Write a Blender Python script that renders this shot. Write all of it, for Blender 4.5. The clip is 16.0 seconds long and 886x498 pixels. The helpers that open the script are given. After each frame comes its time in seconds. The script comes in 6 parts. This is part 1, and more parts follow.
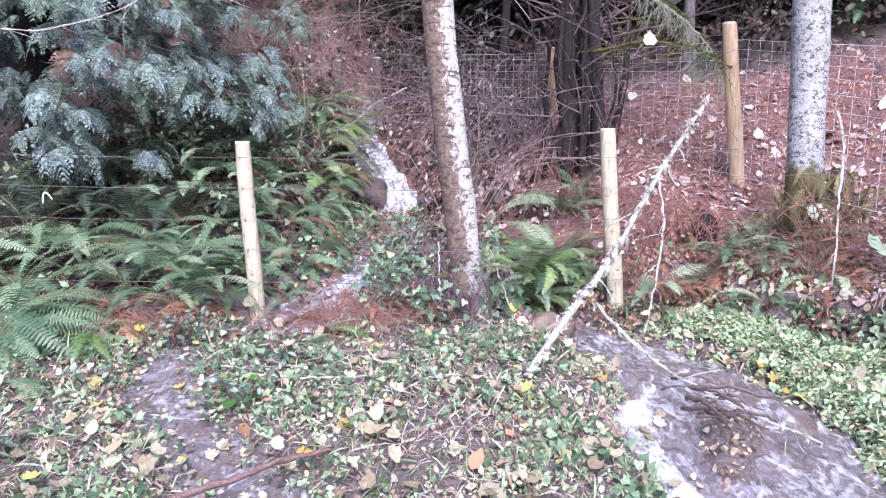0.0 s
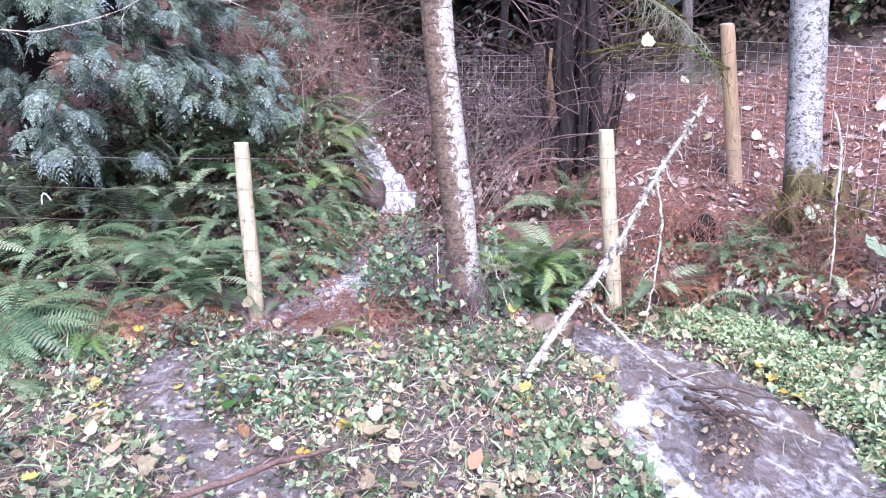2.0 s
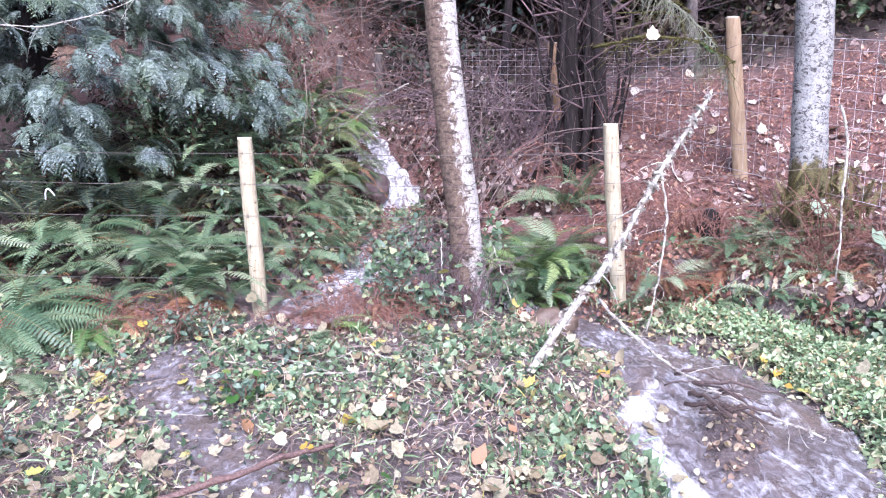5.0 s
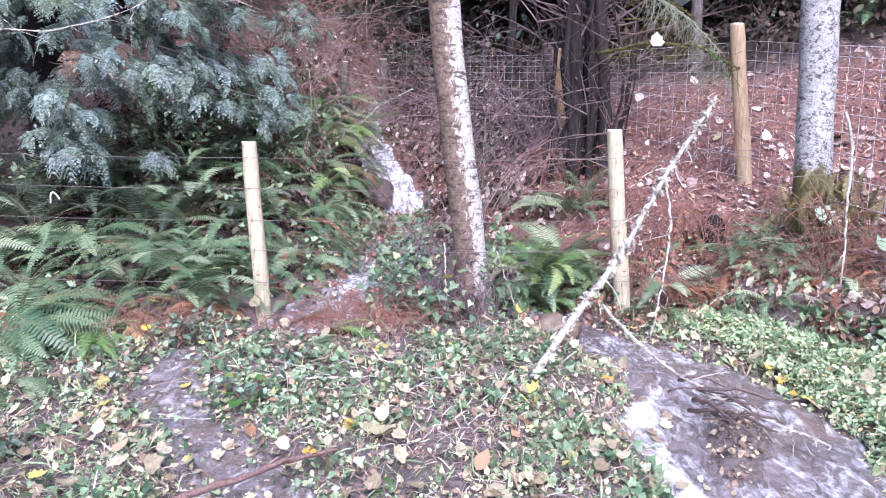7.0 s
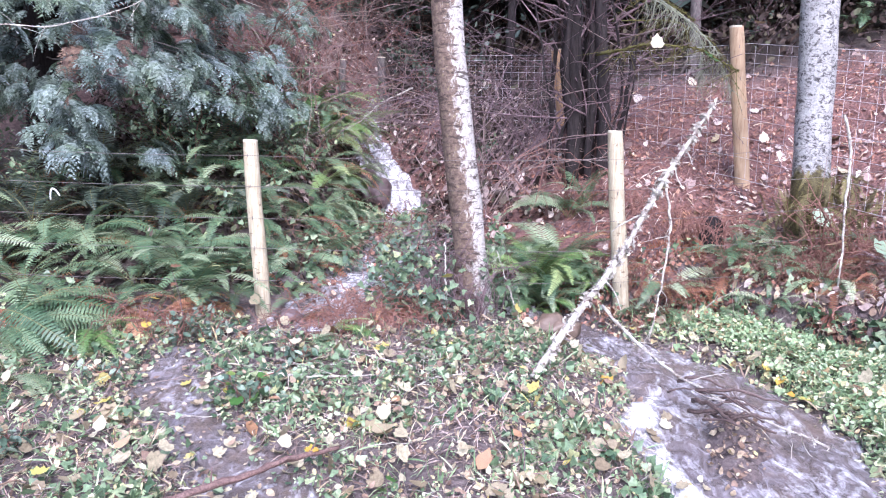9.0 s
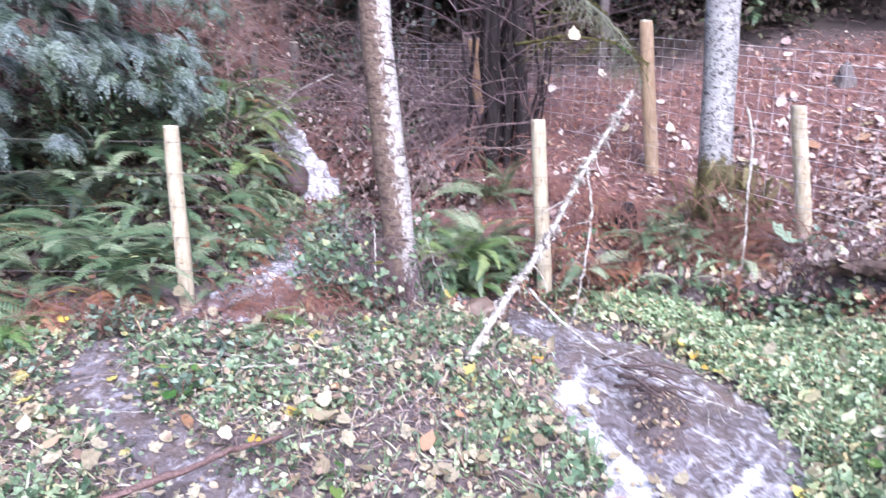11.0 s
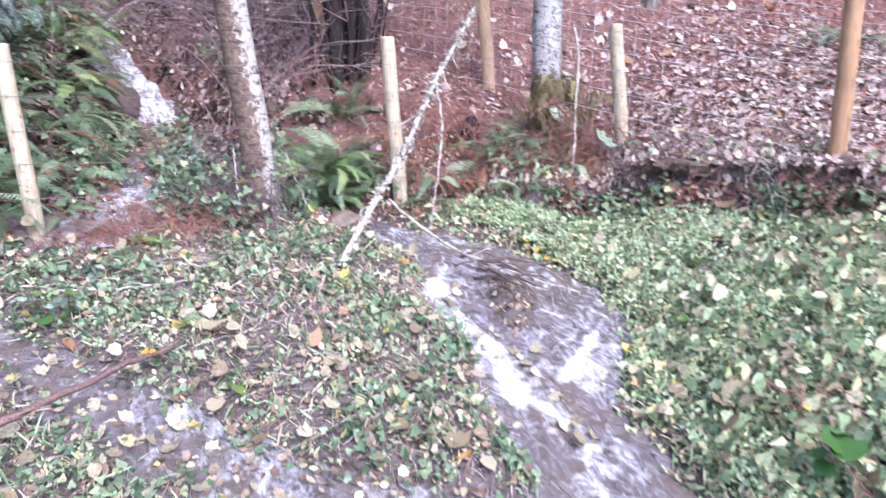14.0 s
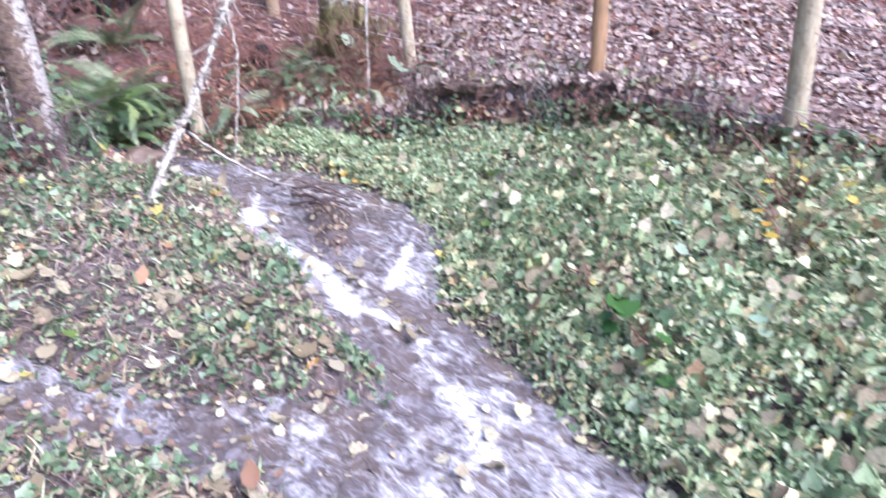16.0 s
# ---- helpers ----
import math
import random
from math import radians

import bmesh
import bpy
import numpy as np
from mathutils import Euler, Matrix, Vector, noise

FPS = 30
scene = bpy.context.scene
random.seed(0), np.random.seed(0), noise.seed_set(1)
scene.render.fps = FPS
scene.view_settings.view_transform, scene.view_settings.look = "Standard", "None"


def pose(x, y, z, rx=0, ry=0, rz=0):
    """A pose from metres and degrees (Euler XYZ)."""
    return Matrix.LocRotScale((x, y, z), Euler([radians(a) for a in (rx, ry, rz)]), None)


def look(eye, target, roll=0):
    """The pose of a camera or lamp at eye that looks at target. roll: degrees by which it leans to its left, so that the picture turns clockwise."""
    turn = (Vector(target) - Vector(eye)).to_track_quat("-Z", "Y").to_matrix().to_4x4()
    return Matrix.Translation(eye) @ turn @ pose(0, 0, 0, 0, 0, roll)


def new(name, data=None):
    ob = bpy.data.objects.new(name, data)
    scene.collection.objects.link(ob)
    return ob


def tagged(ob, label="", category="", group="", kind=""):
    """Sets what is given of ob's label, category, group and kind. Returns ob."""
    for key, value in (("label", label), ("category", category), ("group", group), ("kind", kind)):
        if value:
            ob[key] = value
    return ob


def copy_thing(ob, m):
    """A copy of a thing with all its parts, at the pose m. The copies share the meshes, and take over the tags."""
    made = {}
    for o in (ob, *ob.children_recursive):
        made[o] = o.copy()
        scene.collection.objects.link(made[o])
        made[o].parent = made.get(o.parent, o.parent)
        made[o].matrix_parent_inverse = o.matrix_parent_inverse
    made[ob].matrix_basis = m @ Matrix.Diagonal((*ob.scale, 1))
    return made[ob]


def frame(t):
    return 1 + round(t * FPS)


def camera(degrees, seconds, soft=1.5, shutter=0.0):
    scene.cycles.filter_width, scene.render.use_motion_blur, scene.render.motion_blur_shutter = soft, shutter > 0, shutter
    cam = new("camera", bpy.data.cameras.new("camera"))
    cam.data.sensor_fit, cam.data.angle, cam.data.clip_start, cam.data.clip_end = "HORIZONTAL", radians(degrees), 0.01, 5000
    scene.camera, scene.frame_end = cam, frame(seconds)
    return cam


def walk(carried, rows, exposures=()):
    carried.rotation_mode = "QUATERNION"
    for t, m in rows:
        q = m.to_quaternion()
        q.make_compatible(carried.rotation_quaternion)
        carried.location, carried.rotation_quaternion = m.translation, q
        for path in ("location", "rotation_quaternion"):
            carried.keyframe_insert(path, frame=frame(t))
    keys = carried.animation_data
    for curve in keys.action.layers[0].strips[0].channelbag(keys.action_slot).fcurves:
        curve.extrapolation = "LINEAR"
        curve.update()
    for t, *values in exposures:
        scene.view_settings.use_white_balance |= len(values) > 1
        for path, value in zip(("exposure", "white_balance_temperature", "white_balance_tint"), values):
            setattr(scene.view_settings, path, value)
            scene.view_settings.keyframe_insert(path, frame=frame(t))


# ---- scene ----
cam = camera(63.8, 16.0, 1.1, 0.9)
PATH = [
    (0, (-0.126, 0.095, 1.607), (-0.078, 2.069, 1.289), 0.7),
    (0.5, (-0.135, 0.096, 1.603), (-0.085, 2.07, 1.282), 0.7),
    (1, (-0.129, 0.095, 1.599), (-0.078, 2.068, 1.279), 0.8),
    (1.5, (-0.131, 0.088, 1.601), (-0.081, 2.062, 1.284), 0.7),
    (2, (-0.13, 0.087, 1.606), (-0.077, 2.062, 1.291), 0.7),
    (2.5, (-0.125, 0.089, 1.601), (-0.079, 2.063, 1.283), 0.6),
    (3, (-0.131, 0.089, 1.604), (-0.081, 2.063, 1.287), 0.6),
    (3.5, (-0.127, 0.093, 1.609), (-0.086, 2.066, 1.284), 0.5),
    (4, (-0.125, 0.096, 1.607), (-0.081, 2.068, 1.277), 0.5),
    (6.5, (-0.136, 0.105, 1.601), (-0.101, 2.079, 1.281), 0.8),
    (7, (-0.129, 0.1, 1.598), (-0.097, 2.075, 1.285), 0.8),
    (7.5, (-0.141, 0.094, 1.601), (-0.113, 2.07, 1.292), 0.8),
    (8, (-0.133, 0.098, 1.602), (-0.107, 2.073, 1.288), 1.0),
    (10.5, (-0.311, 0.055, 1.616), (-0.102, 2.018, 1.296), 1.8),
    (11, (-0.353, 0.046, 1.604), (-0.044, 1.992, 1.26), 1.8),
    (11.5, (-0.406, 0.048, 1.588), (-0.017, 1.968, 1.189), 1.4),
    (12, (-0.44, 0.013, 1.587), (0.009, 1.912, 1.149), 1.3),
    (12.5, (-0.459, -0.021, 1.575), (0.071, 1.847, 1.096), 1.6),
    (13, (-0.495, -0.046, 1.58), (0.06, 1.807, 1.073), 1.4),
    (13.5, (-0.567, -0.119, 1.57), (0.116, 1.698, 1.087), 2.3),
    (14, (-0.657, -0.241, 1.579), (0.093, 1.533, 1.039), 1.6),
    (14.5, (-0.72, -0.324, 1.609), (0.141, 1.388, 1.035), 1.8),
    (15, (-0.835, -0.325, 1.589), (0.173, 1.296, 0.99), 0.8),
    (15.5, (-0.992, -0.301, 1.58), (0.168, 1.201, 0.949), 1.7),
    (16, (-0.997, -0.372, 1.591), (0.239, 1.034, 0.887), 2.3),
]
walk(cam, [(t, look(eye, target, roll)) for t, eye, target, roll in PATH], [(0, 1.42, 5380, 22), (10.5, 1.42, 5380, 22), (12.5, 1.46, 5380, 22), (14.5, 1.34, 5380, 22), (16, 1.28, 5380, 22)])

# ---- world and light: bright overcast sky over a clearing at the edge of dark woods ----
world = bpy.data.worlds.new("overcast_sky")
scene.world = world
world.use_nodes = True
wn = world.node_tree
sky = wn.nodes.new("ShaderNodeTexSky")
sky.sky_type, sky.sun_disc = "NISHITA", False
sky.sun_elevation, sky.sun_rotation = radians(48), radians(176)
sky.dust_density, sky.air_density = 4.0, 1.0
wn.links.new(sky.outputs[0], wn.nodes["Background"].inputs[0])
wn.nodes["Background"].inputs[1].default_value = 0.15
sun = new("overcast_sun", bpy.data.lights.new("overcast_sun", "SUN"))
sun.data.energy, sun.data.angle, sun.data.color = 2.0, radians(35), (1.0, 0.97, 0.93)
sun.matrix_world = look((0.8, -6, 11), (0.0, 4, 0))


# ---- material helpers ----
def shader(name, rough=0.6, spec=0.5):
    m = bpy.data.materials.new(name)
    m.use_nodes = True
    b = m.node_tree.nodes["Principled BSDF"]
    b.inputs["Roughness"].default_value = rough
    b.inputs["Specular IOR Level"].default_value = spec
    return m, m.node_tree, b


def coords(nt, scale=(1, 1, 1), kind="Object"):
    tc, mp = nt.nodes.new("ShaderNodeTexCoord"), nt.nodes.new("ShaderNodeMapping")
    mp.inputs["Scale"].default_value = scale
    nt.links.new(tc.outputs[kind], mp.inputs["Vector"])
    return mp.outputs[0]


def noise_out(nt, vec, scale, detail=4.0, rough=0.6, distort=0.0):
    n = nt.nodes.new("ShaderNodeTexNoise")
    n.inputs["Scale"].default_value, n.inputs["Detail"].default_value = scale, detail
    n.inputs["Roughness"].default_value, n.inputs["Distortion"].default_value = rough, distort
    nt.links.new(vec, n.inputs["Vector"])
    return n.outputs["Fac"]


def ramp_out(nt, fac, stops):
    r = nt.nodes.new("ShaderNodeValToRGB")
    e = r.color_ramp.elements
    while len(e) < len(stops):
        e.new(0.5)
    for el, (p, c) in zip(e, stops):
        el.position, el.color = p, (c, c, c, 1) if isinstance(c, (int, float)) else (*c, 1)
    nt.links.new(fac, r.inputs[0])
    return r.outputs[0]


def mixed(nt, fac, a, b, how="MIX"):
    n = nt.nodes.new("ShaderNodeMix")
    n.data_type, n.blend_type = "RGBA", how
    for i, v in ((0, fac), (6, a), (7, b)):
        if isinstance(v, (int, float)):
            n.inputs[i].default_value = v
        elif isinstance(v, tuple):
            n.inputs[i].default_value = (*v, 1)
        else:
            nt.links.new(v, n.inputs[i])
    return n.outputs[2]


def calc(nt, how, a, b):
    n = nt.nodes.new("ShaderNodeMath")
    n.operation = how
    for i, v in enumerate((a, b)):
        if isinstance(v, (int, float)):
            n.inputs[i].default_value = v
        else:
            nt.links.new(v, n.inputs[i])
    return n.outputs[0]


def bumped(nt, bsdf, height, strength, distance):
    n = nt.nodes.new("ShaderNodeBump")
    n.inputs["Strength"].default_value, n.inputs["Distance"].default_value = strength, distance
    nt.links.new(height, n.inputs["Height"])
    nt.links.new(n.outputs[0], bsdf.inputs["Normal"])


def attr_out(nt, name):
    n = nt.nodes.new("ShaderNodeAttribute")
    n.attribute_name = name
    return n.outputs["Fac"]


def leaf_shader(name, stops, rough=0.42, per="island", blotch=(0.65, 1.25), thin=0.25, spec=0.5, drift=None):
    """Leaf: one of the ramp's colours for each leaf, blotches over it, a little light passing through."""
    m, nt, b = shader(name, rough, spec)
    if per == "island":
        rnd = nt.nodes.new("ShaderNodeNewGeometry").outputs["Random Per Island"]
    else:
        rnd = nt.nodes.new("ShaderNodeObjectInfo").outputs["Random"]
    col = ramp_out(nt, rnd, stops)
    n = noise_out(nt, coords(nt), 60, 3)
    col = mixed(nt, 1.0, col, ramp_out(nt, n, [(0.3, blotch[0]), (0.7, blotch[1])]), "MULTIPLY")
    if drift:
        col = mixed(nt, ramp_out(nt, noise_out(nt, coords(nt), 2.6, 4, 0.6, 0.5), [(0.36, 0.0), (0.62, 1.0)]), col, mixed(nt, 1.0, col, drift, "MULTIPLY"))
    nt.links.new(col, b.inputs["Base Color"])
    if thin:
        tr, add = nt.nodes.new("ShaderNodeBsdfTranslucent"), nt.nodes.new("ShaderNodeMixShader")
        nt.links.new(col, tr.inputs[0])
        add.inputs[0].default_value = thin
        nt.links.new(b.outputs[0], add.inputs[1])
        nt.links.new(tr.outputs[0], add.inputs[2])
        nt.links.new(add.outputs[0], nt.nodes["Material Output"].inputs[0])
    return m


def wood_shader(name, stops, scale=(9, 9, 1.2), rough=0.75, bump=0.5, dist=0.01, grain=6):
    m, nt, b = shader(name, rough, 0.3)
    v = coords(nt, scale)
    n = noise_out(nt, v, grain, 6, 0.65, 0.4)
    n2 = noise_out(nt, coords(nt), 2.5, 3)
    col = mixed(nt, 0.6, ramp_out(nt, n, stops), ramp_out(nt, n2, [(0.3, 0.55), (0.7, 1.2)]), "MULTIPLY")
    nt.links.new(col, b.inputs["Base Color"])
    bumped(nt, b, n, bump, dist)
    return m


# ---- materials ----
M = {}
M["ivy"] = leaf_shader("ivy_leaf", [(0.0, (0.055, 0.10, 0.055)), (0.25, (0.11, 0.175, 0.095)), (0.6, (0.19, 0.27, 0.15)), (0.86, (0.30, 0.37, 0.22)), (1.0, (0.44, 0.44, 0.22))], 0.33)
M["ivy_blue"] = leaf_shader("ivy_leaf_blue_green", [(0.0, (0.06, 0.105, 0.07)), (0.4, (0.135, 0.20, 0.14)), (0.8, (0.25, 0.32, 0.245)), (1.0, (0.38, 0.44, 0.35))], 0.4)
M["cover"] = leaf_shader("ground_cover_leaf", [(0.0, (0.115, 0.165, 0.075)), (0.22, (0.22, 0.325, 0.16)), (0.58, (0.36, 0.465, 0.26)), (0.82, (0.54, 0.60, 0.40)), (0.93, (0.62, 0.54, 0.29)), (1.0, (0.40, 0.27, 0.15))], 0.34)
M["fern"] = leaf_shader("fern_green", [(0.0, (0.065, 0.12, 0.06)), (0.4, (0.125, 0.20, 0.105)), (0.75, (0.23, 0.31, 0.175)), (1.0, (0.40, 0.46, 0.30))], 0.40, "object")
# darker copy of the fern green, with shade put into the colour
M["fern_shaded"] = leaf_shader("fern_shaded", [(0.0, (0.032, 0.048, 0.034)), (0.5, (0.07, 0.095, 0.068)), (1.0, (0.14, 0.17, 0.125))], 0.45, "object")
M["fern_lush"] = leaf_shader("fern_lush", [(0.0, (0.075, 0.15, 0.045)), (0.4, (0.15, 0.25, 0.075)), (0.75, (0.24, 0.34, 0.12)), (1.0, (0.36, 0.43, 0.19))], 0.42, "object")
M["fern_olive"] = leaf_shader("fern_olive", [(0.0, (0.085, 0.07, 0.027)), (0.5, (0.165, 0.135, 0.05)), (1.0, (0.27, 0.235, 0.095))], 0.6, "object")
M["fern_dead"] = leaf_shader("fern_dead", [(0.0, (0.16, 0.06, 0.035)), (0.5, (0.32, 0.13, 0.07)), (1.0, (0.45, 0.24, 0.13))], 0.7, "object")
M["ground_ivy"] = leaf_shader("ground_ivy_leaf", [(0.0, (0.10, 0.16, 0.08)), (0.25, (0.24, 0.335, 0.17)), (0.55, (0.41, 0.48, 0.26)), (0.8, (0.57, 0.59, 0.36)), (0.93, (0.65, 0.57, 0.32)), (1.0, (0.36, 0.23, 0.13))], 0.34)
M["stipe"] = wood_shader("fern_stem", [(0.3, (0.10, 0.09, 0.04)), (0.7, (0.22, 0.20, 0.08))])
M["cedar"] = leaf_shader("cedar_scale_leaf", [(0.0, (0.08, 0.105, 0.09)), (0.5, (0.195, 0.245, 0.235)), (1.0, (0.40, 0.46, 0.47))], 0.55, thin=0.3, spec=0.3, drift=(0.55, 0.62, 0.40))
M["cedar_dead"] = leaf_shader("cedar_dead_leaf", [(0.0, (0.07, 0.04, 0.03)), (0.6, (0.14, 0.085, 0.06)), (1.0, (0.22, 0.145, 0.10))], 0.7, thin=0.2)
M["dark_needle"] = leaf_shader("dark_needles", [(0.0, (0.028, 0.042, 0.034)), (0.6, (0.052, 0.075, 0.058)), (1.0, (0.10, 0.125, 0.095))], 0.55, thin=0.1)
M["litter_red"] = leaf_shader("litter_red_brown", [(0.0, (0.10, 0.04, 0.03)), (0.4, (0.22, 0.09, 0.06)), (0.75, (0.34, 0.16, 0.11)), (0.93, (0.45, 0.30, 0.20)), (1.0, (0.72, 0.62, 0.5))], 0.5, thin=0.1)
M["litter_tan"] = leaf_shader("litter_tan", [(0.0, (0.14, 0.09, 0.07)), (0.25, (0.26, 0.175, 0.13)), (0.55, (0.38, 0.29, 0.20)), (0.85, (0.50, 0.42, 0.29)), (0.97, (0.58, 0.52, 0.38)), (1.0, (0.50, 0.42, 0.11))], 0.6, thin=0.15, spec=0.25)
# leaf litter with the shade of the woods put into its colour
M["litter_shaded"] = leaf_shader("litter_shaded", [(0.0, (0.025, 0.016, 0.013)), (0.5, (0.06, 0.04, 0.033)), (0.85, (0.11, 0.08, 0.065)), (1.0, (0.10, 0.11, 0.06))], 0.7, thin=0.1, spec=0.2)
M["litter_pink"] = leaf_shader("litter_pale_pink", [(0.0, (0.19, 0.12, 0.11)), (0.35, (0.34, 0.25, 0.225)), (0.7, (0.47, 0.38, 0.34)), (0.93, (0.60, 0.52, 0.46)), (1.0, (0.52, 0.43, 0.23))], 0.6, thin=0.1, spec=0.25)
M["litter_cream"] = leaf_shader("litter_cream", [(0.0, (0.20, 0.155, 0.10)), (0.3, (0.32, 0.27, 0.18)), (0.6, (0.43, 0.38, 0.26)), (0.88, (0.53, 0.49, 0.36)), (1.0, (0.50, 0.42, 0.12))], 0.6, thin=0.2, spec=0.25)
M["leaf_pale"] = leaf_shader("fallen_leaf_pale", [(0.0, (0.22, 0.17, 0.10)), (0.6, (0.34, 0.285, 0.185)), (1.0, (0.46, 0.41, 0.30))], 0.65, "object", thin=0.1, spec=0.2)
M["leaf_yellow"] = leaf_shader("fallen_leaf_yellow", [(0.0, (0.48, 0.28, 0.05)), (0.5, (0.52, 0.40, 0.07)), (1.0, (0.46, 0.43, 0.12))], 0.4, "object", thin=0.1)
M["leaf_brown"] = leaf_shader("fallen_leaf_brown", [(0.0, (0.17, 0.085, 0.05)), (0.6, (0.32, 0.18, 0.10)), (1.0, (0.43, 0.30, 0.19))], 0.45, "object", thin=0.1)
M["leaf_green"] = leaf_shader("broad_leaf_green", [(0.0, (0.035, 0.10, 0.025)), (0.6, (0.08, 0.17, 0.04)), (1.0, (0.17, 0.24, 0.06))], 0.35, "object", thin=0.2)
M["leaf_sage"] = leaf_shader("broad_leaf_pale_green", [(0.0, (0.22, 0.32, 0.22)), (1.0, (0.40, 0.48, 0.34))], 0.4, "object", thin=0.2)
m, nt, b = shader("peeled_post_pale", 0.65, 0.3)   # peeled wood: long grain, grey weathering, small knots, bark left in strips
n1 = noise_out(nt, coords(nt, (9, 9, 0.9)), 7, 6, 0.65, 0.4)
n2 = noise_out(nt, coords(nt, (1, 1, 0.6)), 9, 5, 0.65, 0.6)
n3 = noise_out(nt, coords(nt, (1, 1, 1.7)), 21, 4, 0.6, 0.3)
col = ramp_out(nt, n1, [(0.30, (0.30, 0.235, 0.15)), (0.5, (0.45, 0.385, 0.27)), (0.7, (0.55, 0.50, 0.385))])
col = mixed(nt, 0.8, col, ramp_out(nt, n2, [(0.32, 0.62), (0.55, 1.0), (0.7, 1.08)]), "MULTIPLY")
col = mixed(nt, ramp_out(nt, n3, [(0.30, 0.85), (0.38, 0.0)]), col, (0.14, 0.09, 0.055))
nt.links.new(col, b.inputs["Base Color"])
bumped(nt, b, calc(nt, "ADD", n1, n3), 0.5, 0.006)
M["post_pale"] = m
M["post_orange"] = wood_shader("treated_post_orange", [(0.25, (0.20, 0.10, 0.055)), (0.45, (0.38, 0.23, 0.125)), (0.75, (0.50, 0.34, 0.20))], (10, 10, 1.0), 0.6, 0.3, 0.004)
M["post_tan"] = wood_shader("treated_post_tan", [(0.25, (0.22, 0.13, 0.075)), (0.45, (0.42, 0.29, 0.18)), (0.75, (0.54, 0.42, 0.28))], (10, 10, 1.0), 0.6, 0.3, 0.004)
M["endgrain"] = wood_shader("post_end_grain", [(0.3, (0.42, 0.36, 0.26)), (0.7, (0.62, 0.56, 0.44))], (12, 12, 12), 0.7, 0.2, 0.002)
M["twig"] = wood_shader("twig_grey_brown", [(0.3, (0.15, 0.10, 0.09)), (0.7, (0.40, 0.31, 0.28))], (20, 20, 20))
M["cane"] = wood_shader("bramble_cane", [(0.3, (0.07, 0.045, 0.05)), (0.7, (0.26, 0.18, 0.19))], (5, 14, 14))
M["cane_red"] = wood_shader("dead_stem_red_brown", [(0.3, (0.13, 0.06, 0.05)), (0.7, (0.34, 0.18, 0.14))], (14, 14, 14))
M["bark_dark"] = wood_shader("dark_bark", [(0.3, (0.014, 0.010, 0.010)), (0.6, (0.034, 0.026, 0.026)), (0.85, (0.085, 0.07, 0.066))], (7, 7, 1.5), 0.9, 0.8, 0.02)
M["bark_grey"] = wood_shader("grey_bark", [(0.3, (0.06, 0.05, 0.048)), (0.7, (0.22, 0.19, 0.18))], (7, 7, 2), 0.85, 0.8, 0.02)
M["log"] = wood_shader("wet_bark_red_brown", [(0.3, (0.07, 0.04, 0.036)), (0.7, (0.27, 0.17, 0.15))], (14, 14, 14), 0.5, 0.6, 0.01)
m, nt, b = shader("bank_soil", 0.8, 0.3)
n = noise_out(nt, coords(nt), 26, 6, 0.7)
nt.links.new(ramp_out(nt, n, [(0.3, (0.06, 0.04, 0.032)), (0.55, (0.13, 0.09, 0.072)), (0.75, (0.23, 0.17, 0.13))]), b.inputs["Base Color"])
bumped(nt, b, n, 0.9, 0.03)
M["soil"] = m
M["stump"] = wood_shader("rotten_red_wood", [(0.3, (0.10, 0.035, 0.02)), (0.7, (0.36, 0.14, 0.07))], (9, 9, 2), 0.85, 0.9, 0.03)

m, nt, b = shader("lichen_bark", 0.8, 0.3)
n = noise_out(nt, coords(nt), 16, 5, 0.7, 0.3)
col = ramp_out(nt, n, [(0.36, (0.12, 0.09, 0.075)), (0.48, (0.36, 0.33, 0.29)), (0.66, (0.60, 0.58, 0.52))])
nt.links.new(col, b.inputs["Base Color"])
bumped(nt, b, n, 0.7, 0.008)
M["lichen"] = m

m, nt, b = shader("alder_bark", 0.8, 0.3)   # brown mossy bark with white lichen patches, thickest on the side facing +x
v = coords(nt, (1, 1, 0.55))
n1 = noise_out(nt, v, 20, 6, 0.75, 0.8)
n2 = noise_out(nt, coords(nt), 38, 4, 0.7)
n3 = noise_out(nt, coords(nt, (1, 1, 3.2)), 9, 5, 0.7, 0.6)
sep = nt.nodes.new("ShaderNodeSeparateXYZ")
nt.links.new(nt.nodes.new("ShaderNodeNewGeometry").outputs["Normal"], sep.inputs[0])
side = calc(nt, "MULTIPLY", sep.outputs[0], 0.26)
patch = ramp_out(nt, calc(nt, "ADD", n1, side), [(0.50, 0.0), (0.60, 1.0)])
base = ramp_out(nt, n2, [(0.3, (0.07, 0.045, 0.035)), (0.55, (0.17, 0.12, 0.095)), (0.75, (0.24, 0.20, 0.10))])
pale = ramp_out(nt, n2, [(0.32, (0.22, 0.19, 0.175)), (0.5, (0.42, 0.39, 0.36)), (0.7, (0.56, 0.53, 0.49))])
col = mixed(nt, patch, base, pale)
col = mixed(nt, ramp_out(nt, n3, [(0.40, 0.9), (0.47, 0.0)]), col, (0.05, 0.035, 0.03))
nt.links.new(col, b.inputs["Base Color"])
bumped(nt, b, n1, 0.5, 0.02)
M["bark_alder"] = m

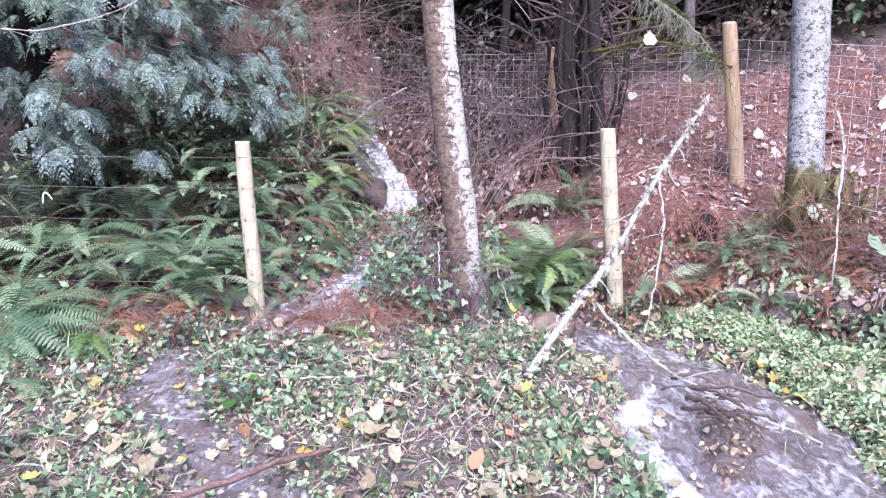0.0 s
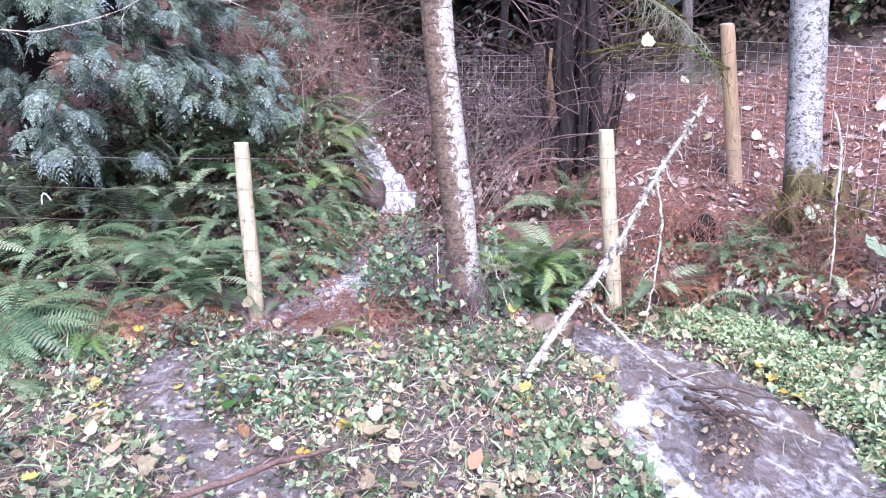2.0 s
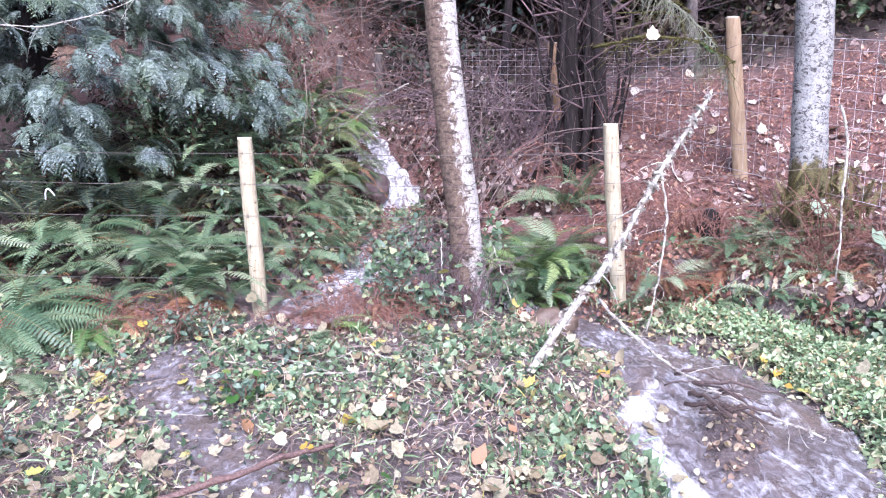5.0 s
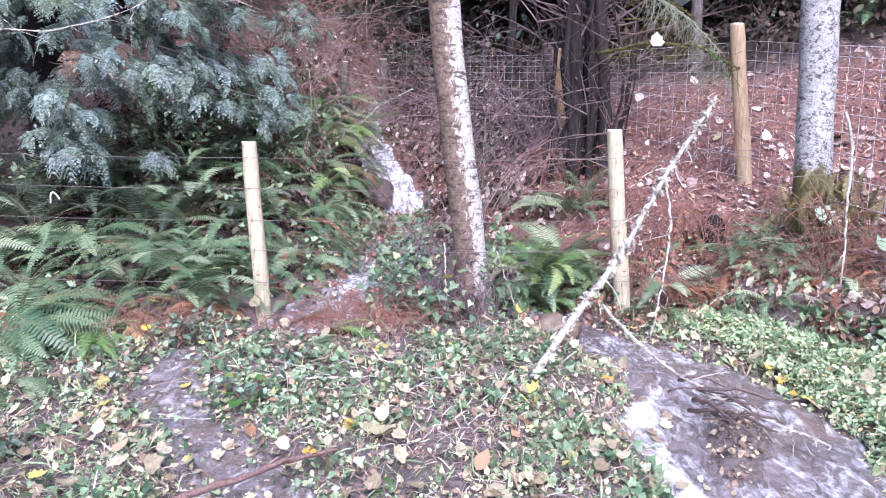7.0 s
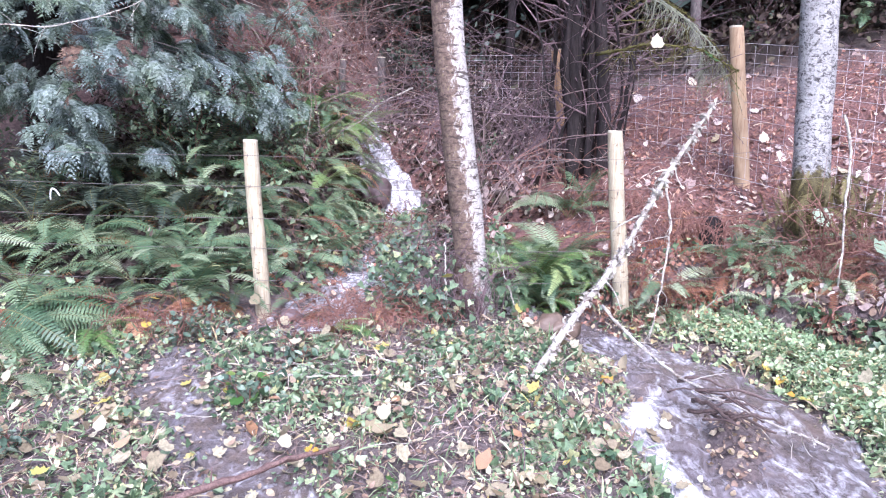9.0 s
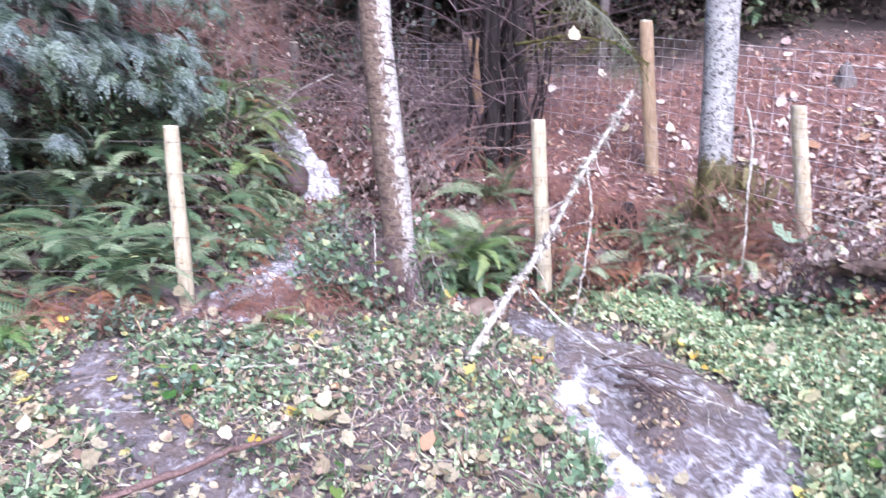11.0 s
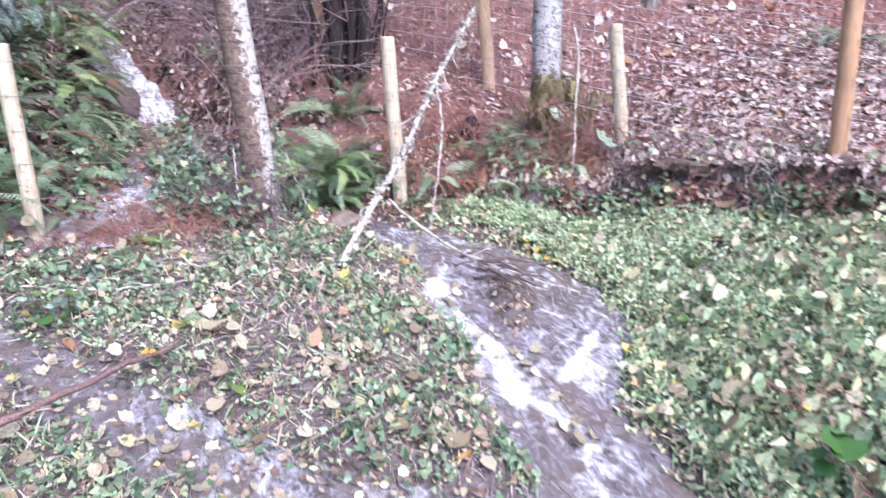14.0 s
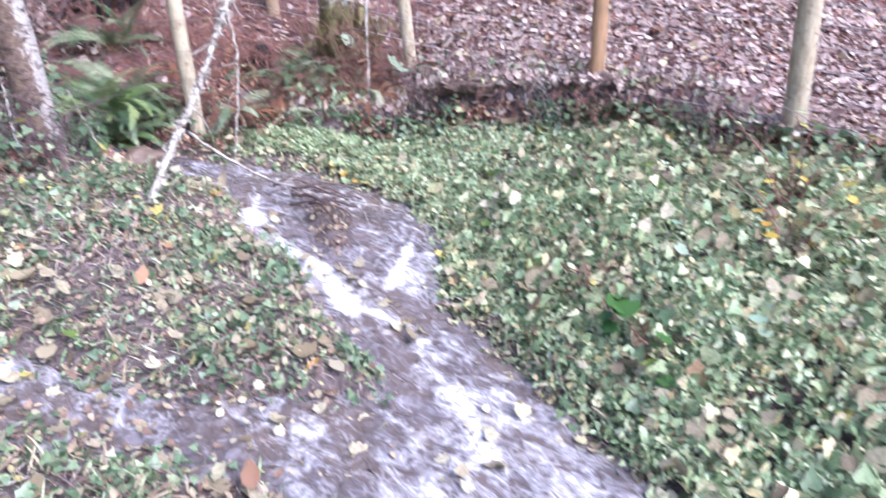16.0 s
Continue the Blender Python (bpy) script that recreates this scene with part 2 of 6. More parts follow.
m, nt, b = shader("birch_bark", 0.7, 0.3)   # pale grey bark, dark crosswise marks
n2 = noise_out(nt, coords(nt), 5, 4)
n1 = noise_out(nt, coords(nt), 55, 5, 0.7)
fleck = calc(nt, "ADD", calc(nt, "MULTIPLY", noise_out(nt, coords(nt, (1, 1, 1.5)), 24, 5, 0.66, 1.1), 0.8), calc(nt, "MULTIPLY", noise_out(nt, coords(nt, (1, 1, 1.8)), 7, 4, 0.6), 0.2))
pale = ramp_out(nt, n1, [(0.3, (0.25, 0.24, 0.235)), (0.5, (0.38, 0.37, 0.36)), (0.72, (0.50, 0.485, 0.47))])
col = mixed(nt, ramp_out(nt, fleck, [(0.40, 1.0), (0.455, 0.6), (0.50, 0.0)]), pale, (0.07, 0.063, 0.062))
col = mixed(nt, 0.6, col, ramp_out(nt, n2, [(0.3, 0.6), (0.65, 1.1)]), "MULTIPLY")
sep = nt.nodes.new("ShaderNodeSeparateXYZ")
nt.links.new(coords(nt), sep.inputs[0])
n3 = noise_out(nt, coords(nt), 7, 5, 0.7)
n4 = noise_out(nt, coords(nt), 45, 5, 0.7)
foot = calc(nt, "ADD", sep.outputs[2], calc(nt, "MULTIPLY", n3, 0.5))
mossy = ramp_out(nt, n4, [(0.3, (0.035, 0.026, 0.018)), (0.5, (0.09, 0.075, 0.035)), (0.72, (0.19, 0.17, 0.065))])
col = mixed(nt, ramp_out(nt, foot, [(0.94, 1.0), (1.06, 0.0)]), col, mossy)
nt.links.new(col, b.inputs["Base Color"])
bumped(nt, b, calc(nt, "ADD", n1, n4), 0.6, 0.012)
M["bark_birch"] = m

m, nt, b = shader("moss", 0.9, 0.2)
n = noise_out(nt, coords(nt), 30, 5, 0.7)
nt.links.new(ramp_out(nt, n, [(0.3, (0.05, 0.04, 0.018)), (0.55, (0.13, 0.12, 0.04)), (0.8, (0.24, 0.22, 0.08))]), b.inputs["Base Color"])
bumped(nt, b, n, 1.0, 0.02)
M["moss"] = m

m, nt, b = shader("beard_lichen", 0.9, 0.2)
n = noise_out(nt, coords(nt), 26, 5, 0.7)
nt.links.new(ramp_out(nt, n, [(0.3, (0.13, 0.14, 0.10)), (0.55, (0.27, 0.28, 0.21)), (0.8, (0.42, 0.43, 0.34))]), b.inputs["Base Color"])
bumped(nt, b, n, 0.8, 0.01)
M["beard"] = m
M["wet_wood"] = wood_shader("wet_dark_wood", [(0.3, (0.035, 0.024, 0.022)), (0.7, (0.16, 0.11, 0.10))], (14, 14, 14), 0.4, 0.6, 0.01)

m, nt, b = shader("wet_rock", 0.35, 0.5)
n = noise_out(nt, coords(nt), 9, 6, 0.65)
nt.links.new(ramp_out(nt, n, [(0.3, (0.05, 0.035, 0.035)), (0.7, (0.17, 0.12, 0.12))]), b.inputs["Base Color"])
bumped(nt, b, n, 0.7, 0.03)
M["rock"] = m
m, nt, b = shader("brown_rock", 0.45, 0.5)
n = noise_out(nt, coords(nt), 12, 6, 0.65)
nt.links.new(ramp_out(nt, n, [(0.3, (0.09, 0.06, 0.045)), (0.55, (0.17, 0.12, 0.09)), (0.75, (0.27, 0.20, 0.155))]), b.inputs["Base Color"])
bumped(nt, b, n, 0.5, 0.02)
M["rock_brown"] = m

m, nt, b = shader("galvanised_wire", 0.4, 0.5)
b.inputs["Metallic"].default_value = 0.3
n = noise_out(nt, coords(nt), 20, 3)
nt.links.new(ramp_out(nt, n, [(0.3, (0.36, 0.34, 0.36)), (0.7, (0.62, 0.60, 0.62))]), b.inputs["Base Color"])
M["wire"] = m
m, nt, b = shader("weathered_wire", 0.6, 0.4)
n = noise_out(nt, coords(nt), 20, 3)
nt.links.new(ramp_out(nt, n, [(0.3, (0.09, 0.07, 0.065)), (0.7, (0.22, 0.19, 0.18))]), b.inputs["Base Color"])
M["wire_old"] = m
m, nt, b = shader("white_cord", 0.6, 0.4)
n = noise_out(nt, coords(nt), 90, 3)
nt.links.new(ramp_out(nt, n, [(0.3, (0.6, 0.6, 0.58)), (0.7, (0.82, 0.82, 0.8))]), b.inputs["Base Color"])
M["cord"] = m

m, nt, b = shader("forest_floor", 0.7, 0.4)   # mud, needle litter on the hill, wet by the water, shade painted under woods and cover
n1 = noise_out(nt, coords(nt), 3.2, 6, 0.65)
n2 = noise_out(nt, coords(nt), 42, 6, 0.7)
mud = ramp_out(nt, n2, [(0.28, (0.06, 0.045, 0.044)), (0.5, (0.155, 0.12, 0.118)), (0.72, (0.27, 0.225, 0.22))])
duff = ramp_out(nt, n2, [(0.28, (0.06, 0.03, 0.028)), (0.5, (0.17, 0.085, 0.075)), (0.72, (0.33, 0.19, 0.165))])
col = mixed(nt, attr_out(nt, "hill"), mud, duff)
# near-black soil colour, mixed in where shade falls
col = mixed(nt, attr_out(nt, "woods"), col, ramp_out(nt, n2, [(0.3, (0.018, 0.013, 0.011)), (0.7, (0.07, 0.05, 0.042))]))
col = mixed(nt, 0.7, col, ramp_out(nt, n1, [(0.3, 0.55), (0.7, 1.25)]), "MULTIPLY")
nt.links.new(col, b.inputs["Base Color"])
nt.links.new(ramp_out(nt, attr_out(nt, "wet"), [(0.0, 0.75), (1.0, 0.25)]), b.inputs["Roughness"])
bumped(nt, b, n2, 0.9, 0.03)
M["ground"] = m

m, nt, b = shader("stream_water", 0.10, 0.5)   # murky shallow water with froth drawn out along the flow
n1 = noise_out(nt, coords(nt, (1.5, 0.8, 1.0)), 4.2, 5, 0.6, 1.3)
n2 = noise_out(nt, coords(nt, (1.4, 0.85, 1.0)), 11, 6, 0.64, 1.2)
n3 = noise_out(nt, coords(nt), 34, 5, 0.7, 0.8)
# brown murk; its pale lilac stop paints in the reflected sky
murk_sky = ramp_out(nt, n2, [(0.30, (0.075, 0.058, 0.055)), (0.5, (0.145, 0.125, 0.13)), (0.72, (0.30, 0.28, 0.32))])
murk_sky = mixed(nt, ramp_out(nt, noise_out(nt, coords(nt), 3.1, 4, 0.6), [(0.42, 0.0), (0.66, 0.7)]), murk_sky, ramp_out(nt, n3, [(0.3, (0.07, 0.045, 0.035)), (0.7, (0.21, 0.16, 0.13))]))
froth = attr_out(nt, "froth")
f1 = calc(nt, "ADD", n1, calc(nt, "MULTIPLY", froth, 0.44))
f2 = calc(nt, "ADD", calc(nt, "MULTIPLY", f1, 0.60), calc(nt, "MULTIPLY", n2, 0.28))
f2 = calc(nt, "ADD", f2, calc(nt, "MULTIPLY", n3, 0.12))
thread = calc(nt, "MULTIPLY", calc(nt, "SUBTRACT", noise_out(nt, coords(nt, (2.6, 0.9, 0.9)), 9, 5, 0.7, 0.9), 0.46), calc(nt, "MULTIPLY", froth, 0.4))
f2 = calc(nt, "ADD", f2, thread)
foam = ramp_out(nt, f2, [(0.58, 0.0), (0.68, 0.35), (0.80, 1.0)])
nt.links.new(mixed(nt, foam, murk_sky, (0.78, 0.78, 0.83)), b.inputs["Base Color"])
nt.links.new(ramp_out(nt, foam, [(0.0, 0.08), (1.0, 0.6)]), b.inputs["Roughness"])
bumped(nt, b, calc(nt, "ADD", calc(nt, "ADD", n2, calc(nt, "MULTIPLY", n3, 0.5)), n1), 0.7, 0.025)
M["water"] = m


# ---- land form ----
RNG = np.random.default_rng(7)
LATTICE = RNG.random((256, 256))


def vnoise(x, y):
    """Smooth value noise, 0 to 1."""
    xi, yi = np.floor(x).astype(int), np.floor(y).astype(int)
    fx, fy = x - xi, y - yi
    fx, fy = fx * fx * (3 - 2 * fx), fy * fy * (3 - 2 * fy)
    q = lambda i, j: LATTICE[i % 256, j % 256]
    return (q(xi, yi) * (1 - fx) + q(xi + 1, yi) * fx) * (1 - fy) + (q(xi, yi + 1) * (1 - fx) + q(xi + 1, yi + 1) * fx) * fy


def sstep(a, b, v):
    t = np.clip((v - a) / (b - a), 0, 1)
    return t * t * (3 - 2 * t)


def splus(v, k):
    return k * np.logaddexp(0, v / k)


def gully_x(y):
    return np.interp(y, [5.6, 6.5, 8.5, 9.6, 10.3, 11.2, 12.3, 13.4, 20.0], [-0.35, -0.70, -0.64, -0.50, -0.60, -1.10, -1.18, -1.0, -1.0])


def gully_z(y):
    return np.interp(y, [5.5, 6.2, 9.6, 10.1, 11.5, 12.2, 14.0, 20.0], [0.26, 0.36, 0.55, 0.68, 1.70, 1.78, 2.9, 5.0])


def bank_x(y):
    return np.interp(y, [-3, 1.3, 1.9, 2.5, 3.15, 3.75, 4.7, 5.25, 5.5], [4.4, 4.0, 3.90, 3.84, 3.70, 3.40, 3.0, 2.5, 2.2])


def land(x, y):
    x, y = np.asarray(x, float), np.asarray(y, float)
    z = -0.23 + 0.14 * (y - 2.3) + 0.09 * splus(2.0 - y, 0.3) + 0.25 * splus(1.1 - y, 0.2) * sstep(0.7, -0.2, x) * sstep(-8, -2, y)
    z = z + 0.09 * np.exp(-((x - 0.3) / 0.8) ** 2 - ((y - 4.3) / 0.6) ** 2)
    edge = np.interp(y, [-3, 1.6, 2.5, 3.2, 4.2, 5.4, 7.0], [1.3, 1.45, 1.8, 2.3, 2.55, 3.2, 3.8])
    z = z + 0.85 * (1 - np.exp(-splus(x - edge, 0.1) / 1.2)) * (1 - 0.5 * sstep(5.5, 9, y))
    d1, d2 = x - bank_x(y), 0.9 * (y - 5.75 - 0.12 * np.sin(3 * x))
    step = np.where(y < 5.2, d1, np.maximum(d1, d2)) + 0.06 * np.sin(4.1 * y + 2 * x) * np.cos(2.3 * y)
    z = z + (0.30 - 0.13 * sstep(2.6, 1.9, y)) * sstep(-0.05, 0.17, step) * sstep(0.9, 2.0, x)
    z = z + (0.31 * splus(y - 6.3, 0.25) - 0.31 * splus(y - 45, 5)) + 0.16 * splus(x - 3.6, 0.3)*(1-sstep(8,30,x))
    z = z + 0.16 * splus(y - 5.9, 0.15) * sstep(1.3, 3.0, x) * (1 - sstep(7.5, 12, y))
    # gully
    dx = x - gully_x(y)
    w = np.where(dx < 0, 0.55, 0.75) + 0.05*np.clip(y-6,0,5)
    k = np.exp(-(np.clip(np.abs(dx)-0.25,0,None) / w) ** 2) * sstep(5.5, 6.2, y) * (1 - sstep(12.2, 13.6, y))
    z = z * (1 - k) + k * np.minimum(gully_z(y),z+.3)
    return z


def gully_open(x):
    """How much further back the woods begin up the gully."""
    return 2.4 * (1 - sstep(-.2, .8, x)) + 2.2 * (1 - sstep(-1.5, -.5, x))


def wood_edge(x):
    """How much further back than 8.8 m the woods begin."""
    return 0.05 * np.clip(x - 1.6, 0, 1.9) - 0.3 * np.clip(x - 3.5, 0, 4)


def flat(x, y):
    """1 on the flat below the earth bank."""
    return sstep(.0, .14, bank_x(y) - x) * (1 - sstep(5.3, 5.5, y))


def right_of(x, y):
    """1 on the bank right of the stream."""
    return sstep(0, .1, x - np.interp(y, [-3, .5, 1.6, 2.6, 3.3, 4.0, 4.9, 5.3], [.9, 1.15, 1.42, 1.6, 2.05, 2.2, 1.95, 1.5]))


# streams: nodes of x, y, half width, froth
FALLS = [(-1.05, 12.6, .12, .4), (-1.16, 12.2, .15, .5), (-1.18, 11.6, .14, .5), (-1.08, 11.2, .19, .64), (-0.94, 10.85, .25, .68), (-0.76, 10.55, .27, .72), (-0.58, 10.25, .24, .74), (-0.50, 9.95, .22, .72), (-0.46, 9.55, .28, .70), (-0.54, 9.0, .24, .5), (-0.72, 8.1, .24, .4), (-0.72, 6.8, .30, .45), (-0.74, 6.0, .40, .4)]
LEFT = [(-0.74, 6.0, .36, .3), (-0.95, 5.52, .36, .5), (-1.35, 5.25, .16, .3), (-1.75, 4.9, .12, .1), (-1.86, 4.6, .17, .15), (-1.76, 4.3, .18, .2), (-1.46, 3.9, .16, .2), (-1.18, 3.55, .17, .2), (-0.95, 3.25, .21, .26), (-0.62, 2.8, .22, .28), (-0.22, 2.38, .22, .28), (0.18, 2.05, .28, .28), (0.46, 1.75, .36, .34), (0.76, 1.36, .42, .5)]
RIGHT = [(-0.74, 6.0, .40, .3), (-0.2, 6.05, .16, .2), (0.3, 6.02, .12, .25), (0.66, 5.75, .14, .4), (0.86, 5.35, .2, .2), (1.2, 4.95, .24, .36), (1.55, 4.6, .36, .28), (1.62, 4.2, .5, .30), (1.7, 3.75, .54, .33), (1.62, 3.4, .52, .33), (1.42, 3.05, .40, .34), (1.22, 2.65, .33, .33), (1.2, 2.25, .31, .33), (1.10, 1.8, .34, .33), (0.94, 1.35, .42, .42), (0.84, 0.8, .44, .38), (0.8, 0.1, .45, .3), (1.1, -1.2, .5, .3), (1.2, -3.0, .5, .3), (1.6, -6.0, .5, .3), (1.0, -10.0, .4, .2)]
CHUTE = [(1.28, 4.35, .07, .5), (1.08, 4.0, .075, .8), (1.12, 3.6, .07, .72), (1.18, 3.2, .075, .8), (1.08, 2.8, .075, .8), (1.22, 2.45, .075, .75), (1.1, 2.0, .075, .7), (0.9, 1.5, .12, .7)]
SWEEP = [(2.1, 3.45, .04, .4), (1.75, 3.12, .04, .55), (1.4, 2.85, .05, .6)]


def flow(x, y, runs=(FALLS, LEFT, RIGHT, CHUTE, SWEEP)):
    """For points: distance outside the nearest stream's edge (minus: in the water), way along, way across, level of the bed line, froth."""
    x, y = np.asarray(x, float), np.asarray(y, float)
    best = np.full(x.shape, 1e9)
    along, across, froth = (np.zeros(x.shape) for _ in range(3))
    nearx, neary = x.copy(), y.copy()
    for r, run in enumerate(runs):
        s0 = 0.0
        for (ax, ay, aw, af), (bx, by, bw, bf) in zip(run, run[1:]):
            ux, uy = bx - ax, by - ay
            ln = math.hypot(ux, uy)
            t = np.clip(((x - ax) * ux + (y - ay) * uy) / ln ** 2, 0, 1)
            px, py = ax + ux * t, ay + uy * t
            d = np.hypot(x - px, y - py)
            f = d - (aw + (bw - aw) * t)
            k = f < best
            best = np.where(k, f, best)
            along = np.where(k, s0 + ln * t, along)
            across = np.where(k, ((x - px) * -uy + (y - py) * ux) / ln, across)
            nearx, neary = np.where(k, px, nearx), np.where(k, py, neary)
            fr = af + (bf - af) * t
            froth = np.where(k & (r < 3), fr, froth)
            if r >= 3:
                froth = np.maximum(froth, fr * np.clip(1 - d / (2 * (aw + (bw - aw) * t)), 0, 1) * 1.4)
            s0 += ln
    return best, along, across, land(nearx, neary), froth


def island(x, y):
    """The bar of stones and caught wood in the stream: 1 on its crown."""
    c, s = math.cos(0.5), math.sin(0.5)
    u, v = (x - 1.55) * c - (y - 3.72) * s, (x - 1.55) * s + (y - 3.72) * c
    return np.exp(-(u / 0.17) ** 2 - (v / 0.42) ** 2)


def ground_z(x, y, fine=True):
    x, y = np.asarray(x, float), np.asarray(y, float)
    z = land(x, y)
    d, _, _, level, _ = flow(x, y)
    k = 1 - sstep(-0.04, 0.16, d + 0.07 * (vnoise(x * 6 + 9, y * 6) - 0.5))
    z = z * (1 - k) + np.minimum(z, level - 0.09) * k
    z = z + 0.13 * island(x, y) * (0.6 + 0.8 * vnoise(x * 14, y * 14))
    if fine:
        z = z + 0.05 * (vnoise(x * 2.1, y * 2.1) - 0.5) + 0.035 * (vnoise(x * 6.3, y * 6.3 + 40) - 0.5) + 0.015 * (vnoise(x * 17, y * 17) - 0.5)
    return z


# ---- mesh helpers ----
def mesh_ob(name, verts, faces, material, parent=None, label="", smooth=False):
    me = bpy.data.meshes.new(name)
    me.from_pydata([tuple(v) for v in verts], [], [tuple(f) for f in faces])
    for mm in (material if isinstance(material, (list, tuple)) else [material]):
        me.materials.append(mm)
    if smooth:
        me.polygons.foreach_set("use_smooth", [True] * len(me.polygons))
    ob = new(name, me)
    ob.parent = parent
    if label:
        tagged(ob, label)
    return ob


def shared(name, me, parent, m=None):
    ob = new(name, me)
    ob.parent = parent
    if m is not None:
        ob.matrix_local = m
    return ob


def soup(name, verts, tri, material, label="", category="", smooth=False, parent=None):
    """A large joined mesh from arrays, of kind stuff."""
    me = bpy.data.meshes.new(name)
    nv, nf = len(verts), len(tri)
    me.vertices.add(nv)
    me.vertices.foreach_set("co", np.ascontiguousarray(verts, dtype=np.float32).ravel())
    me.loops.add(nf * 3)
    me.loops.foreach_set("vertex_index", np.ascontiguousarray(tri, dtype=np.int32).ravel())
    me.polygons.add(nf)
    me.polygons.foreach_set("loop_start", np.arange(0, nf * 3, 3, dtype=np.int32))
    me.polygons.foreach_set("loop_total", np.full(nf, 3, dtype=np.int32))
    me.update(calc_edges=True)
    me.materials.append(material)
    if smooth:
        me.polygons.foreach_set("use_smooth", np.ones(nf, dtype=bool))
    ob = new(name, me)
    ob.parent = parent
    if label:
        tagged(ob, label, category, "", "stuff")
    return ob


def tube(points, radii, sides=6, cap=True, wobble=0.0, rng=None):
    """Verts and faces of a round, tapering, bent rod; its end rings stay even."""
    P = np.array(points, float)
    n = len(P)
    T = np.gradient(P, axis=0)
    T /= np.linalg.norm(T, axis=1)[:, None] + 1e-9
    ux, uy, uz = (0.0, 0.0, 1.0) if abs(T[0][2]) < 0.9 else (1.0, 0.0, 0.0)
    A, C = [], []
    for tx, ty, tz in T.tolist():
        ax, ay, az = ty * uz - tz * uy, tz * ux - tx * uz, tx * uy - ty * ux
        q = math.sqrt(ax * ax + ay * ay + az * az) + 1e-9
        ax, ay, az = ax / q, ay / q, az / q
        ux, uy, uz = ay * tz - az * ty, az * tx - ax * tz, ax * ty - ay * tx
        A.append((ax, ay, az))
        C.append((ux, uy, uz))
    w = np.arange(sides) * (2 * math.pi / sides)
    R = np.array(radii, float)[:, None] * np.ones((1, sides))
    if wobble:
        k = wobble * (rng.random((n, sides)) - 0.5)
        k[-1] = 0
        R = R * (1 + k)
    V = P[:, None, :] + (R * np.cos(w))[:, :, None] * np.array(A)[:, None, :] + (R * np.sin(w))[:, :, None] * np.array(C)[:, None, :]
    faces = []
    for i in range(n - 1):
        o = i * sides
        faces.extend((o + j, o + (j + 1) % sides, o + sides + (j + 1) % sides, o + sides + j) for j in range(sides))
    if cap:
        faces.append(tuple(range(sides - 1, -1, -1)))
        faces.append(tuple((n - 1) * sides + j for j in range(sides)))
    return V.reshape(-1, 3).tolist(), faces


def joined(pieces):
    V, F = [], []
    for v, f in pieces:
        o = len(V)
        V.extend(v)
        F.extend(tuple(i + o for i in q) for q in f)
    return V, F


def bent(points, n, jitter=0.0, rng=None):
    """A smooth line of n points through a few points, with a little waver."""
    P = np.array(points, float)
    s = np.r_[0, np.cumsum(np.linalg.norm(np.diff(P, axis=0), axis=1))]
    u = np.linspace(0, s[-1], n)
    Q = np.stack([np.interp(u, s, P[:, k]) for k in range(3)], 1)
    for _ in range(2):
        Q[1:-1] = (Q[:-2] + 2 * Q[1:-1] + Q[2:]) / 4
    if jitter:
        Q[1:-1] += (rng.random((n - 2, 3)) - 0.5) * 2 * jitter
    return Q


def tris(faces):
    return np.array([(f[0], f[i], f[i + 1]) for f in faces for i in range(1, len(f) - 1)])


def scatter(name, template, P, size, yaw, pitch, roll, material, label, category, slope=None):
    """Many small leaves in one mesh."""
    tv, tf = template
    cy, sy, cp, sp, cr, sr = np.cos(yaw), np.sin(yaw), np.cos(pitch), np.sin(pitch), np.cos(roll), np.sin(roll)
    x, y, z = (tv[:, i][None, :] * size[:, None] for i in range(3))
    y, z = y * cr[:, None] - z * sr[:, None], y * sr[:, None] + z * cr[:, None]
    x, z = x * cp[:, None] + z * sp[:, None], -x * sp[:, None] + z * cp[:, None]
    x, y = x * cy[:, None] - y * sy[:, None], x * sy[:, None] + y * cy[:, None]
    if slope is not None:
        z = z + x * slope[0][:, None] + y * slope[1][:, None]
    V = np.stack([x + P[:, 0:1], y + P[:, 1:2], z + P[:, 2:3]], 2).reshape(-1, 3)
    F = (tf[None] + (np.arange(len(P)) * len(tv))[:, None, None]).reshape(-1, 3)
    return soup(name, V, F, material, label, category)


def fan(outline, mid=(0.5, 0.0, 0.0)):
    """A leaf as a fan of triangles round its middle."""
    v = np.array([mid] + list(outline), float)
    n = len(outline)
    return v, np.array([(0, 1 + i, 1 + (i + 1) % n) for i in range(n)])


IVY = fan([(0, 0, 0), (-.12, .32, .03), (.2, .52, .06), (.42, .30, .05), (.95, .0, -.05), (.42, -.30, .05), (.2, -.52, .06), (-.12, -.32, .03)], (.32, 0, -.04))
OVAL = fan([(0, 0, 0), (.3, .26, .05), (.7, .24, .04), (1, 0, -.06), (.7, -.24, .04), (.3, -.26, .05)], (.5, 0, -.02))
MAPLE = fan([(0, 0, 0), (-.06, .30, .10), (.14, .42, .03), (.28, .52, .16), (.44, .40, .02), (.66, .40, .12), (.74, .22, .03), (.98, .05, .18), (.76, -.18, .02), (.66, -.36, .06), (.42, -.40, .0), (.26, -.50, .10), (.12, -.40, .02), (-.06, -.26, .07)], (.38, 0, 0))
CURL = fan([(0, 0, .06), (.25, .30, .14), (.6, .34, .05), (.85, .18, .10), (1.05, 0, .22), (.85, -.16, .14), (.6, -.30, .10), (.25, -.26, .02)], (.5, 0, 0))


